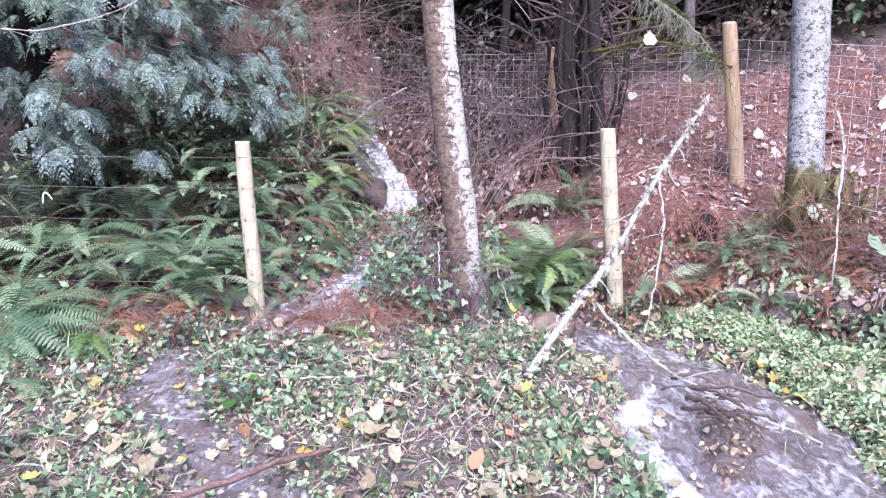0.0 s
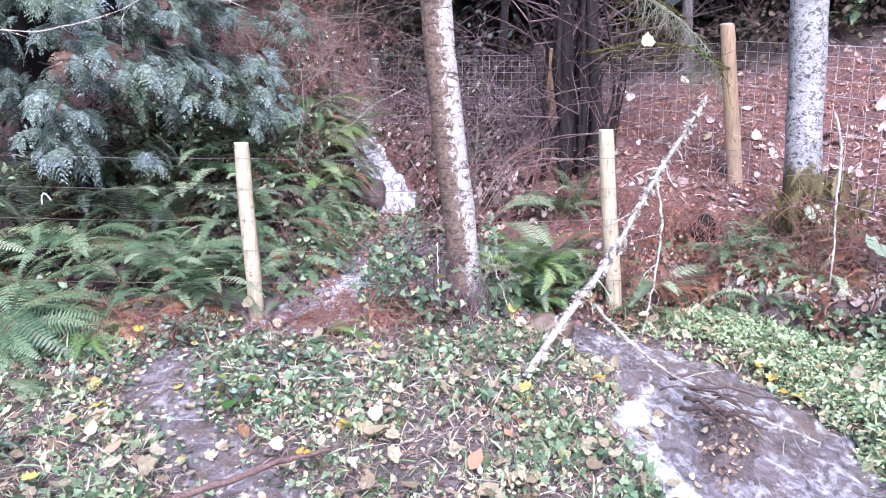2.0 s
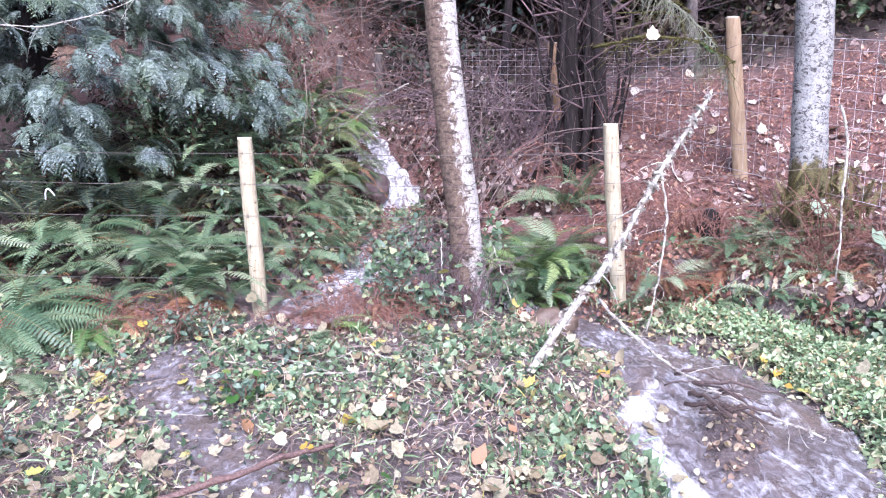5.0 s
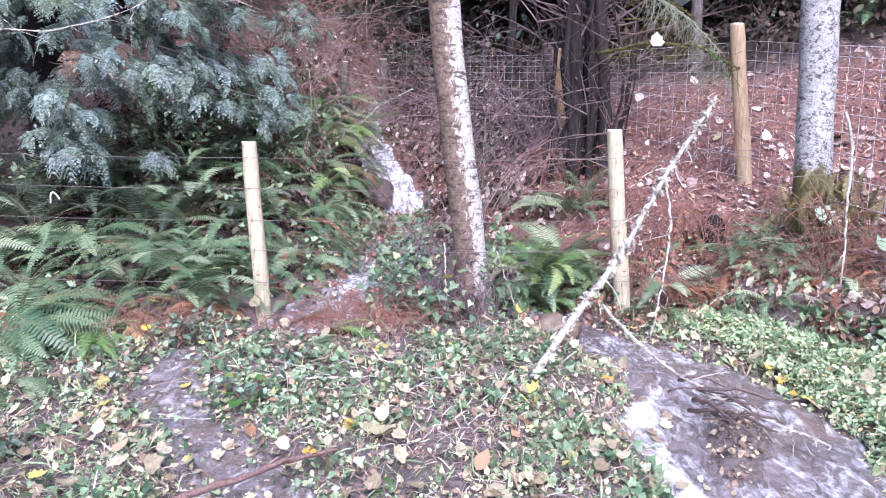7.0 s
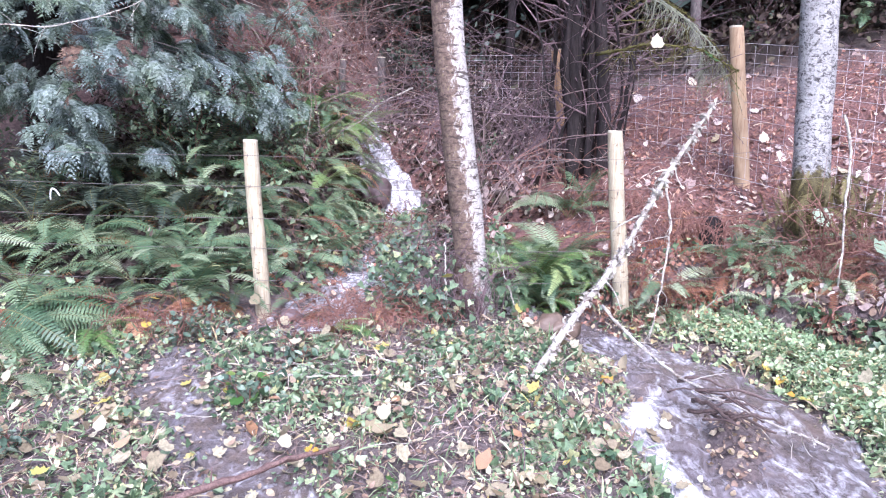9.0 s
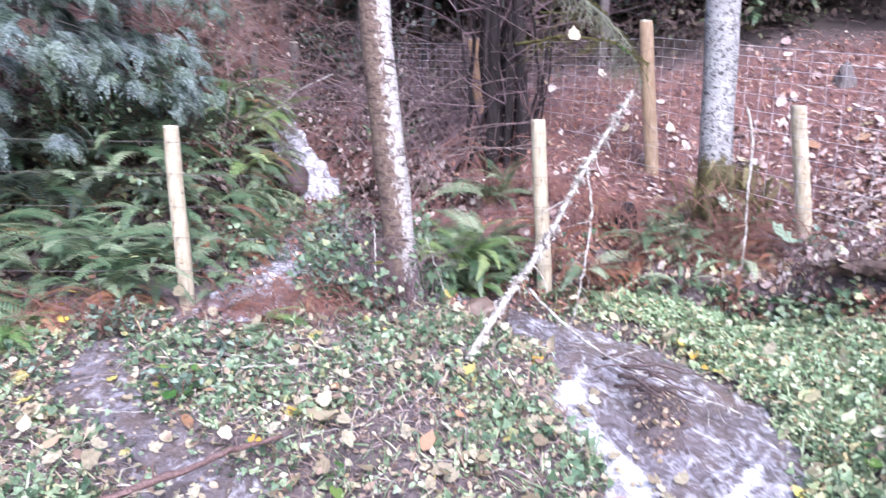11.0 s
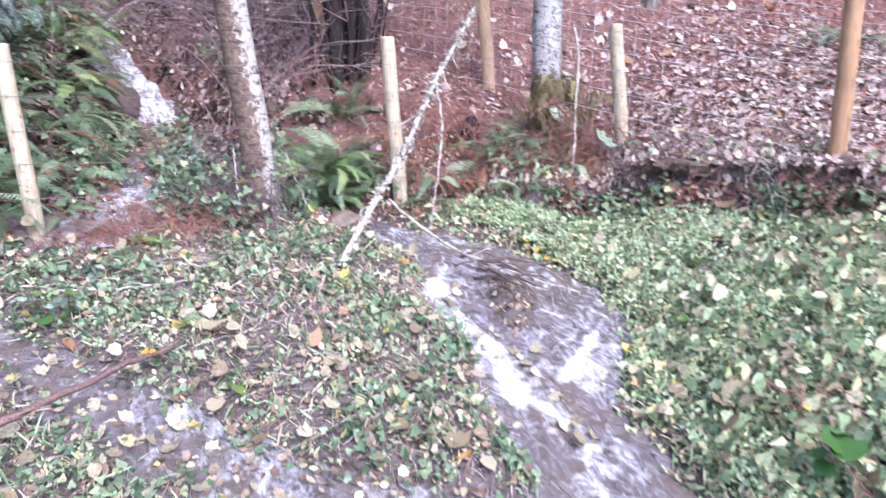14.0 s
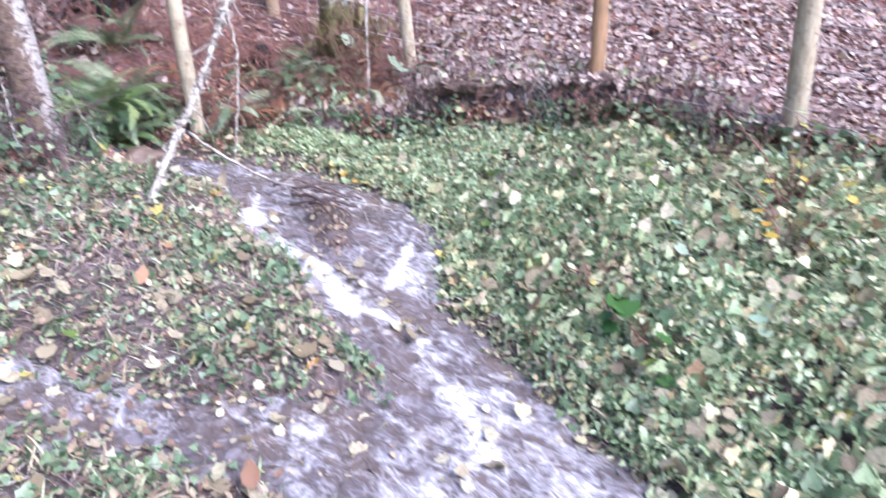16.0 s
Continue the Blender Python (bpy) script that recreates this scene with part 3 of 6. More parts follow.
def three(t):
    """Three leaflets on one point, as low clover-like cover has."""
    V, F = [], []
    for k, a in enumerate((-1.9, 0.0, 1.9)):
        v = t[0].copy()
        x, y = v[:, 0] + 0.1, v[:, 1]
        v[:, 0], v[:, 1] = x * math.cos(a) - y * math.sin(a), x * math.sin(a) + y * math.cos(a)
        F.append(t[1] + k * len(v))
        V.append(v)
    return np.concatenate(V), np.concatenate(F)


TREFOIL = three(OVAL)


def slope_at(x, y):
    e = 0.12
    return np.clip((land(x + e, y) - land(x - e, y)) / (2 * e), -.5, .5), np.clip((land(x, y + e) - land(x, y - e)) / (2 * e), -.5, .5)


# ---- ground: one sheet to the horizon ----
def axis(lo, hi, step, far_lo, far_hi, grow=1.12):
    a = list(np.arange(lo, hi + 1e-6, step))
    d = step
    while a[-1] < far_hi:
        d *= grow
        a.append(a[-1] + d)
    d = step
    while a[0] > far_lo:
        d *= grow
        a.insert(0, a[0] - d)
    return np.array(a)


gx, gy = axis(-3.6, 4.8, 0.04, -400, 400), axis(0.4, 6.8, 0.04, -300, 500, 1.03)
gy = np.concatenate([gy[gy < 15], axis(15, 15.2, 0.4, 15, 500)])
GX, GY = np.meshgrid(gx, gy)
GZ = ground_z(GX, GY)
nx, ny = len(gx), len(gy)
idx = np.arange(nx * ny).reshape(ny, nx)
quads = np.stack([idx[:-1, :-1], idx[:-1, 1:], idx[1:, 1:], idx[1:, :-1]], 2).reshape(-1, 4)
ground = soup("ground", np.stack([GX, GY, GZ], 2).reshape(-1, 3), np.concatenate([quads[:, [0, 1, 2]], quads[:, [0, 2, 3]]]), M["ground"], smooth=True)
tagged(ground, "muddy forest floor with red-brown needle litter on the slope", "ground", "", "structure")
D, _, _, _, _ = flow(GX, GY)
def red_slope(x, y):
    """1 where red needle litter lies open to the sky, 0 under the woods."""
    return np.clip(sstep(0.02, 0.3, x - bank_x(y)) + sstep(5.9, 6.4, y) * np.maximum(sstep(-0.2, 0.4, x), sstep(8.5, 10, y)), 0, 1) * (1 - sstep(8.7, 9.7, y - wood_edge(x) - gully_open(x)))


hillside = red_slope(GX, GY) * (1 - .4 * sstep(8.5, 10, GY) * (1 - sstep(-1.5, -.5, GX)))
# woods: dark humus colour that also paints shade under trees, cedar, alder, bank, cover
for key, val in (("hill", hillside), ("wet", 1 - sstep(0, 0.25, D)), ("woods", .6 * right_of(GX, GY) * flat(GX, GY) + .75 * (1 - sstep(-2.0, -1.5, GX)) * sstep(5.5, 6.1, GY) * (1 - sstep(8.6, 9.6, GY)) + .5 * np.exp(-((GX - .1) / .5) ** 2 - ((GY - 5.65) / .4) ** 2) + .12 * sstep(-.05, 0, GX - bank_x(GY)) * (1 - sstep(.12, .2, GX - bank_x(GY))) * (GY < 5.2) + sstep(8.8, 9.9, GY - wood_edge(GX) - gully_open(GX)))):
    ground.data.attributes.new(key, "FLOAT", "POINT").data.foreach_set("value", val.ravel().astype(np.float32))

# ---- water ----
def water_sheet(name, x0, x1, y0, y1, step, label):
    wx, wy = np.arange(x0, x1, step), np.arange(y0, y1, step)
    X, Y = np.meshgrid(wx, wy)
    d, s, t, level, fr = flow(X, Y)
    keep = d < 0.10
    Z = level - 0.035 + (0.02 + 0.035 * sstep(9.5, 10.0, Y)) * fr * (vnoise(X * 11, Y * 6 + 7) - 0.3) + 0.016 * (vnoise(X * 17 + 3, Y * 11) - 0.5) + 0.014 * (vnoise(X * 8, Y * 8) - 0.5)
    Z = Z + 0.05 * sstep(9.7, 10.2, Y) * np.abs(np.sin(s * 8.5 + 5 * t)) * (.5 + vnoise(s * 5, t * 9))
    fr = fr * np.where(Y < 9, .5 + 1.0 * vnoise(X * 3.6 + 11, Y * 2.4 + 5), 1)
    Z = np.minimum(Z, land(X, Y) + 0.03 + 0.05 * sstep(9.7, 10.2, Y))
    k = np.full(X.shape, -1)
    k[keep] = np.arange(keep.sum())
    q = np.stack([k[:-1, :-1], k[:-1, 1:], k[1:, 1:], k[1:, :-1]], 2).reshape(-1, 4)
    q = q[(q >= 0).all(1)]
    tr = np.concatenate([q[:, [0, 1, 2]], q[:, [0, 2, 3]]])
    ob = soup(name, np.stack([X[keep], Y[keep], Z[keep]], 1), tr, M["water"], smooth=True)
    tagged(ob, label, "water", "", "structure")
    ob.data.attributes.new("froth", "FLOAT", "POINT").data.foreach_set("value", fr[keep].astype(np.float32))


water_sheet("stream_water", -2.4, 2.9, -0.6, 6.61, 0.03, "shallow murky stream with white froth running over mud")
water_sheet("stream_outflow", 0.1, 2.6, -10.2, -0.57, 0.06, "shallow murky stream running on over mud")
water_sheet("waterfall_water", -2.6, 0.3, 6.6, 17.0, 0.035, "white waterfall coming down a leafy gully")


def gz(x, y):
    return float(ground_z(np.array(x, float), np.array(y, float)))


# ---- fence posts ----
def fence_post(x, y, top, lean, radius, wood, label, sink=0.25, staples=()):
    rng = np.random.default_rng(int(abs(x * 100) + y * 1000))
    z0 = gz(x, y)
    root = new("fence_post")
    root.location = (x, y, z0)
    h = top - z0
    zs = np.linspace(-sink, h, 14)
    pts = [(lean[0] * z / h + 0.004 * math.sin(5 * z) * (z < h), lean[1] * z / h, z) for z in zs]
    rad = [radius * (1.06 - 0.07 * i / 13 + 0.03 * (rng.random() - 0.5)) for i in range(13)] + [radius * 0.93]
    v, f = tube(pts, rad, 14, True, 0.05, rng)
    mesh_ob("shaft", v, f[:-1], wood, root, smooth=True)
    v, f = tube([(lean[0], lean[1], h - 0.012), (lean[0], lean[1], h + 0.004), (lean[0], lean[1], h + 0.008)], [radius * 0.945, radius * 0.93, radius * 0.86], 14)
    mesh_ob("cut_top", v, f, M["endgrain"], root, "pale sawn top")
    for s in staples:
        cx, cy = lean[0] * (s - z0) / h, lean[1] * (s - z0) / h - radius
        v, f = tube([(cx - .012, cy + .01, s - z0 + .012), (cx - .012, cy - .006, s - z0 + .012), (cx - .012, cy - .006, s - z0 - .012), (cx - .012, cy + .01, s - z0 - .012)], [.003] * 4, 4)
        mesh_ob("staple", v, f, M["wire_old"], root)
    tagged(root, label, "fence post", "fence posts", "")
    return root


STRANDS = [1.42, 1.19, 0.95, 0.72, 0.47]
pale = "pale peeled round timber fence post standing by the stream"
fence_post(-1.44, 5.55, 1.53, (-0.075, 0), .058, M["post_pale"], "pale peeled round timber fence post beside ferns", staples=STRANDS)
fence_post(1.385, 5.57, 1.66, (-0.125, 0.03), .060, M["post_pale"], "pale peeled timber fence post with a branch leaning on it", staples=STRANDS)
fence_post(3.585, 5.45, 1.84, (-0.185, 0), .062, M["post_pale"], "pale peeled timber fence post on top of the earth bank", staples=(1.6, 1.35, 1.1))
fence_post(2.95, 7.10, 2.69, (-0.19, 0), .070, M["post_tan"], "tall tan timber post carrying the wire netting", staples=(2.5, 2.2, 1.9, 1.6))
fence_post(1.53, 9.2, 2.68, (-0.12, 0), .075, M["post_orange"], "orange-brown timber post among bare bramble canes", staples=(2.5, 2.2))
fence_post(3.82, 3.30, 2.12, (-0.10, 0), .062, M["post_orange"], "orange-brown timber post standing on the earth bank", staples=(1.95, 1.7, 1.45, 1.2))
fence_post(4.0, 1.73, 2.05, (-0.22, 0), .074, M["post_pale"], "thick pale weathered timber post on the leafy bank", staples=(1.85, 1.6, 1.3))
fence_post(-0.94, 12.3, 2.85, (-.03, 0), .07, M["bark_grey"], "brown weathered post far up the gully", sink=0.5)
fence_post(-1.56, 11.5, 2.72, (.05, 0), .055, M["bark_grey"], "grey weathered post far up the gully", sink=0.5)


# ---- wires ----
def strand(name, pts, r, material, parent=None, sides=4, n=None, sag=0.0, rng=None):
    P = []
    for a, c in zip(pts, pts[1:]):
        k = 8
        for i in range(k):
            t = i / k
            P.append(np.array(a) * (1 - t) + np.array(c) * t - np.array((0, 0, sag * 4 * t * (1 - t))))
    P.append(np.array(pts[-1]))
    v, f = tube(P, [r] * len(P), sides)
    return mesh_ob(name, v, f, material, parent)


for i, z in enumerate(STRANDS):
    ob = strand("fence_wire", [(-7.5, 5.9, z + .05), (-4.2, 5.55, z + .03), (-1.5, 5.485, z), (1.3, 5.50, z + .03), (3.47, 5.385, z + .25)], .0018, M["wire_old"], sag=.02)
    tagged(ob, "thin weathered fence wire strung between the posts", "wire", "front fence wires")

net = new("wire_netting")
NET = [(0.1, 11.2), (1.50, 9.12), (2.88, 7.03), (3.80, 3.30), (3.93, 1.73), (4.2, -1.2)]
NET_TOP = [2.80, 2.62, 2.53, 1.98, 1.90, 1.85]
NET_LOW = [1.75, 1.62, 1.25, 0.86, 0.80, 0.70]
for k, f in enumerate((0, .16, .31, .45, .57, .68, .78, .86, .93, 1.0)):
    strand("line_wire", [(x, y, a + (c - a) * f) for (x, y), a, c in zip(NET, NET_LOW, NET_TOP)], .0026 if k in (0, 9) else .0019, M["wire"], net, sag=.01)
for (ax, ay), (bx, by), l0, l1, t0, t1 in zip(NET, NET[1:], NET_LOW, NET_LOW[1:], NET_TOP, NET_TOP[1:]):
    count = int(math.hypot(bx - ax, by - ay) / 0.155)
    for i in range(count):
        t = (i + 0.5) / count
        x, y = ax + (bx - ax) * t, ay + (by - ay) * t
        sg = 0.04 * t * (1 - t)
        v, f = tube([(x, y, l0 + (l1 - l0) * t - sg), (x + .004 * math.sin(i * 7), y, (l0 + t0) / 2 * (1 - t) + (l1 + t1) / 2 * t - sg), (x, y, t0 + (t1 - t0) * t - sg)], [.0016] * 3, 3)
        mesh_ob("stay_wire", v, f, M["wire"], net)
tagged(net, "galvanised woven wire stock netting strung between timber posts", "wire netting")

cord = mesh_ob("cord_loop", *tube(bent([(-2.99, 5.47, 1.06), (-2.985, 5.46, 1.12), (-2.965, 5.455, 1.155), (-2.94, 5.46, 1.13), (-2.92, 5.47, 1.09)], 12), [.006] * 12, 6), M["cord"], smooth=True)
tagged(cord, "short white cord looped over the fence wire", "cord")


# ---- trees ----
def limb_set(root, base, count, zlo, zhi, length, rad, bark, rng, name="limb"):
    for i in range(count):
        z = zlo + (zhi - zlo) * (i + rng.random()) / count
        a = rng.random() * 6.28
        L = length * (0.6 + 0.7 * rng.random())
        d = np.array((math.cos(a), math.sin(a), 0.35 + 0.5 * rng.random()))
        p0 = np.array(base(z))
        P = bent([p0, p0 + d * L * 0.5 + (0, 0, .1), p0 + d * L + (0, 0, .35 * L)], 8, 0.03, rng)
        limb = mesh_ob(name, *tube(P, np.linspace(rad, rad * .25, 8), 6), bark, root, smooth=True)
        for j in range(6):
            q = P[3 + j % 4]
            e = q + np.array((rng.normal(), rng.normal(), 0.6 + rng.random())) * 0.28
            mesh_ob("twig", *tube(bent([q, (q + e) / 2 + rng.normal(size=3) * .03, e], 5), np.linspace(rad * .25, rad * .08, 5), 4), bark, limb)


def leaning_tree(x, y, line, radii, bark, label, category, seed, limbs):
    """A tree whose trunk follows line: offsets from its foot."""
    rng = np.random.default_rng(seed)
    root = new(category.replace(" ", "_"))
    z0 = gz(x, y)
    root.location = (x, y, z0)
    P = bent(line, 34, 0.004, rng)
    R = np.interp(P[:, 2], [q[0] for q in radii], [q[1] for q in radii]) * (1 + 0.05 * (rng.random(34) - .5))
    mesh_ob("trunk", *tube(P, R, 20, True, 0.045, rng), bark, root, smooth=True)
    limb_set(root, lambda z: [np.interp(z, P[:, 2], P[:, k]) for k in range(3)], limbs[0], limbs[1], P[-1, 2] * 0.95, limbs[2], limbs[3], bark, rng)
    for k in range(5):
        a = k * 1.26 + rng.random() * .5
        r0 = R[3]
        c, sn = math.cos(a), math.sin(a)
        v, f = tube(bent([(c * r0 * .5, sn * r0 * .5, .20), (c * r0 * 1.25, sn * r0 * 1.25, .05), (c * r0 * 2.3, sn * r0 * 2.3, -.1)], 6), np.linspace(r0 * .45, r0 * .15, 6), 8)
        mesh_ob("root_flare", v, f, bark, root, smooth=True)
    tagged(root, label, "tree")
    return root


leaning_tree(0.20, 5.62, [(.02, 0, -.3), (.0, 0, .2), (-.02, 0, .5), (-.15, 0, 1.35), (-.27, 0, 2.4), (-.32, .1, 4.0), (-.3, .2, 6.5), (-.5, .2, 9.0)], [(-.3, .20), (0.1, .155), (.5, .127), (2.4, .119), (5, .09), (9, .03)], M["bark_alder"], "leaning alder trunk with white lichen patches on brown bark", "alder tree", 5, (12, 3.6, 1.8, .03))
leaning_tree(3.08, 6.08, [(.02, 0, -.3), (.02, 0, .1), (0, 0, .7), (-.04, 0, 1.4), (-.08, 0, 2.2), (-.1, .1, 4.0), (-.1, .2, 6.5), (-.1, .2, 9.0)], [(-.3, .24), (0.1, .19), (.5, .158), (.8, .142), (2.2, .148), (5, .11), (9, .03)], M["bark_birch"], "pale grey birch trunk with dark marks and mossy foot", "birch tree", 6, (12, 3.8, 1.9, .032))


# ---- ferns ----
def frond_mesh(name, length, pairs, width, arch, seed, green):
    """A sword fern frond along +x that arches up and over: stem and pinnae."""
    rng = np.random.default_rng(seed)
    V, F, mi = [], [], []
    u = np.linspace(0, 1, 12)
    ang = radians(58) - arch * u ** 0.85
    px = np.r_[0, np.cumsum(np.cos(ang[:-1]) * length / 11)]
    pz = np.r_[0, np.cumsum(np.sin(ang[:-1]) * length / 11)]
    line = np.stack([px, 0.03 * length * np.sin(3 * u + seed), pz], 1)
    v, f = tube(line, np.linspace(.0042, .0012, 12), 4, False)
    V.extend(v)
    F.extend(f)
    mi.extend([1] * len(f))
    for i in range(pairs):
        t = 0.14 + 0.86 * (i + 0.5) / pairs
        p = np.array([np.interp(t, u, line[:, k]) for k in range(3)])
        a = np.interp(t, u, ang)
        fwd, upw = np.array((math.cos(a), 0, math.sin(a))), np.array((-math.sin(a), 0, math.cos(a)))
        w = width * min(1, 3.2 * (t - 0.08)) * (1 - 0.92 * max(0, (t - 0.35) / 0.65) ** 1.7) * (0.9 + 0.2 * rng.random())
        bw = 0.33 * length * 0.86 / pairs
        for sgn in (-1, 1):
            out = np.array((0, sgn, 0)) + 0.28 * fwd + (0.10 - 0.25 * rng.random()) * upw
            out /= np.linalg.norm(out)
            o = len(V)
            droop = -0.10 * w * upw
            V.extend([p - fwd * bw, p + out * w * 0.5 - fwd * bw * .85, p + out * w + droop, p + out * w * 0.5 + fwd * bw * .95, p + fwd * bw])
            F.append((o, o + 1, o + 3, o + 4))
            F.append((o + 1, o + 2, o + 3))
            mi.extend([0, 0])
    me = bpy.data.meshes.new(name)
    me.from_pydata([tuple(q) for q in V], [], F)
    me.materials.append(green)
    me.materials.append(M["stipe"])
    me.polygons.foreach_set("material_index", mi)
    return me


FRONDS_LUSH = [frond_mesh("frond", 1.0, 32, .12, 1.5 + .3 * k, 30 + k, M["fern_lush"]) for k in range(4)]
FRONDS_UP = [frond_mesh("olive_frond", 1.0, 26, .10, .5 + .3 * k, 56 + k, M["fern_olive"]) for k in range(3)]
FRONDS = [frond_mesh("frond", 1.0, 33, .13, 1.55 + .22 * k, 20 + k, M["fern"]) for k in range(5)]
FRONDS_SHADED = [frond_mesh("frond", 1.0, 30, .13, 1.6 + .25 * k, 36 + k, M["fern_shaded"]) for k in range(4)]
FRONDS_OLIVE = [frond_mesh("olive_frond", 1.0, 24, .09, 1.9 + .3 * k, 46 + k, M["fern_olive"]) for k in range(3)]
FRONDS_DEAD = [frond_mesh("dead_frond", 1.0, 24, .09, 2.1 + .25 * k, 40 + k, M["fern_dead"]) for k in range(3)]


def fern(x, y, size, count, seed, label, dead=0, spread=1.0, face=None, lift=0.0, fronds=None, fanned=55):
    """A rosette of fronds; face turns most of them one way (degrees)."""
    rng = np.random.default_rng(seed)
    root = new("sword_fern")
    root.location = (x, y, gz(x, y) - 0.01)
    for i in range(count + dead):
        a = 360 * i / max(1, count) + rng.normal() * 14 if face is None else face + (rng.random() - .5) * 2 * fanned
        L = size * (0.72 + 0.5 * rng.random())
        is_dead = i >= count
        tilt = rng.normal() * 9 + (22 if is_dead else 0) - lift + 8 * (spread - 1)
        me = (FRONDS_DEAD if is_dead else fronds or FRONDS)[rng.integers(3 if is_dead else 4)]
        m4 = pose(0, 0, 0, 0, 0, a) @ pose(.015, 0, 0, rng.normal() * 14, tilt, 0) @ Matrix.Diagonal((L, L * (.9 + .3 * rng.random()), L, 1))
        shared("dead_frond" if is_dead else "frond", me, root, m4)
    tagged(root, label, "fern", "sword ferns")
    return root


fern(-3.2, 5.2, .98, 10, 1, "large green sword fern with arching fronds by the water", 2, 1.0, 4, -2, None, 60)
fern(-3.05, 4.85, .88, 9, 2, "green sword fern spreading low over the muddy bank", 1, 1.3, -12, 0, None, 45)
fern(-2.75, 4.3, .5, 9, 33, "green sword fern spreading low over the muddy bank", 1, 1.2, -30, 0, None, 80)
fern(-2.55, 4.95, .55, 9, 3, "small bright green fern beside the stream", 1, 1.2, 0, 0, FRONDS_LUSH, 70)
fern(-3.5, 5.9, .95, 12, 4, "green sword fern in the shade of the cedar", 2)
fern(-2.30, 6.15, .85, 13, 5, "green sword fern growing behind the fence wire", 3, 1.0, None, 22)
fern(-1.85, 6.1, .75, 12, 6, "green sword fern growing beside a pale post", 1)
fern(-2.02, 5.42, .82, 4, 7, "pale drooping fern beside a pale post", 1, 1.0, -22, 18, None, 18)
fern(-1.72, 5.72, .5, 11, 44, "green sword fern behind a pale post", 1)
fern(-1.32, 5.85, .45, 10, 45, "green sword fern hanging over the pool", 2)
fern(-1.25, 6.45, .75, 12, 8, "green sword fern hanging over the pool", 2)
fern(-1.55, 7.3, .8, 13, 9, "green sword fern on the gully bank", 2)
fern(-1.42, 10.3, .95, 15, 34, "lush green fern arching over the waterfall", 0, 1.0, -20, 10, FRONDS_LUSH, 100)
fern(-1.62, 10.7, .95, 14, 35, "lush green fern arching over the waterfall", 0, 1.0, -20, 10, FRONDS_LUSH, 100)
fern(-1.45, 8.6, .9, 14, 10, "lush green fern beside the waterfall", 1, 1.0, None, 0, FRONDS_LUSH)
fern(-1.55, 9.8, 1.0, 14, 11, "lush green fern above the waterfall", 1, 1.0, None, 0, FRONDS_LUSH)
fern(-1.9, 10.9, 1.0, 14, 12, "lush green fern above the waterfall", 1, 1.0, None, 0, FRONDS_LUSH)
fern(-2.3, 8.0, .9, 12, 13, "green sword fern on the shaded hillside", 3)
fern(-3.0, 7.2, .9, 12, 14, "green sword fern on the shaded hillside", 3)
fern(-2.5, 9.4, .9, 12, 15, "green sword fern on the shaded hillside", 2)
fern(0.76, 6.05, .78, 20, 16, "bright green fern between the alder and a post", 1, 1.0, None, 16, FRONDS_LUSH)
fern(1.02, 6.35, .74, 18, 17, "bright green fern between the alder and a post", 1, 1.0, None, 18)
fern(0.62, 5.92, .62, 20, 36, "green fern between the alder and a post", 1, 1.0, None, 10)
fern(0.92, 5.98, .66, 22, 37, "green fern between the alder and a post", 1, 1.0, None, 14)
fern(1.12, 5.95, .5, 16, 38, "bright green fern beside a pale post", 1, 1.0, None, 8, FRONDS_LUSH)
fern(0.70, 5.75, .45, 12, 39, "bright green fern hanging over the stream's edge", 0, 1.2, -80, 0, FRONDS_LUSH, 70)
fern(0.80, 5.84, .62, 24, 43, "green fern between the alder and a post", 0, 1.0, None, 12)
fern(1.42, 7.25, .6, 9, 40, "upright grey-green fern against dark trunks", 2, .5, None, 26)
fern(1.12, 7.35, .55, 9, 42, "green fern against dark trunks", 1, 1.0, None, 10)
fern(0.55, 6.75, .55, 10, 18, "bright green fern on the litter slope", 1)
fern(1.25, 7.15, .75, 9, 19, "upright grey-green fern on the litter slope", 2, 0.6)
fern(1.72, 5.66, .62, 12, 20, "green fern beside a leaning lichen branch", 1)
fern(2.35, 5.85, .55, 13, 21, "grey-green fern at the foot of the earth bank", 2, 1.0, None, 16)
fern(2.68, 5.8, .58, 13, 22, "grey-green fern at the foot of the birch", 2, 1.0, None, 18)
fern(2.5, 5.5, .34, 8, 23, "small green fern at the foot of the earth bank", 1)
low = fern(-0.85, 4.98, .42, 5, 24, "yellow-green fern lying flat on the mud", 0, 1.2, 5, -8, FRONDS_LUSH, 40)
low.location.z += .07
low = fern(-0.98, 4.78, .36, 4, 25, "blue-green fern lying flat on the mud", 0, 1.2, 0, -8, None, 40)
low.location.z += .07
fern(2.85, 5.95, .62, 7, 26, "olive fern standing against the birch trunk", 4, .3, None, 18)
fern(3.32, 5.95, .66, 6, 27, "olive fern standing against the birch trunk", 4, .3, None, 18)
fern(6.3, 5.3, .7, 12, 31, "dark green fern on the litter hill", 2)
fern(6.8, 4.3, .7, 12, 32, "dark green fern on the litter hill", 2)
fern(5.4, 9.6, .8, 12, 28, "dark green fern at the edge of the woods", 2)
fern(6.6, 10.4, .8, 12, 29, "dark green fern at the edge of the woods", 2)
fern(4.6, 11.0, .8, 12, 30, "dark green fern at the edge of the woods", 2)


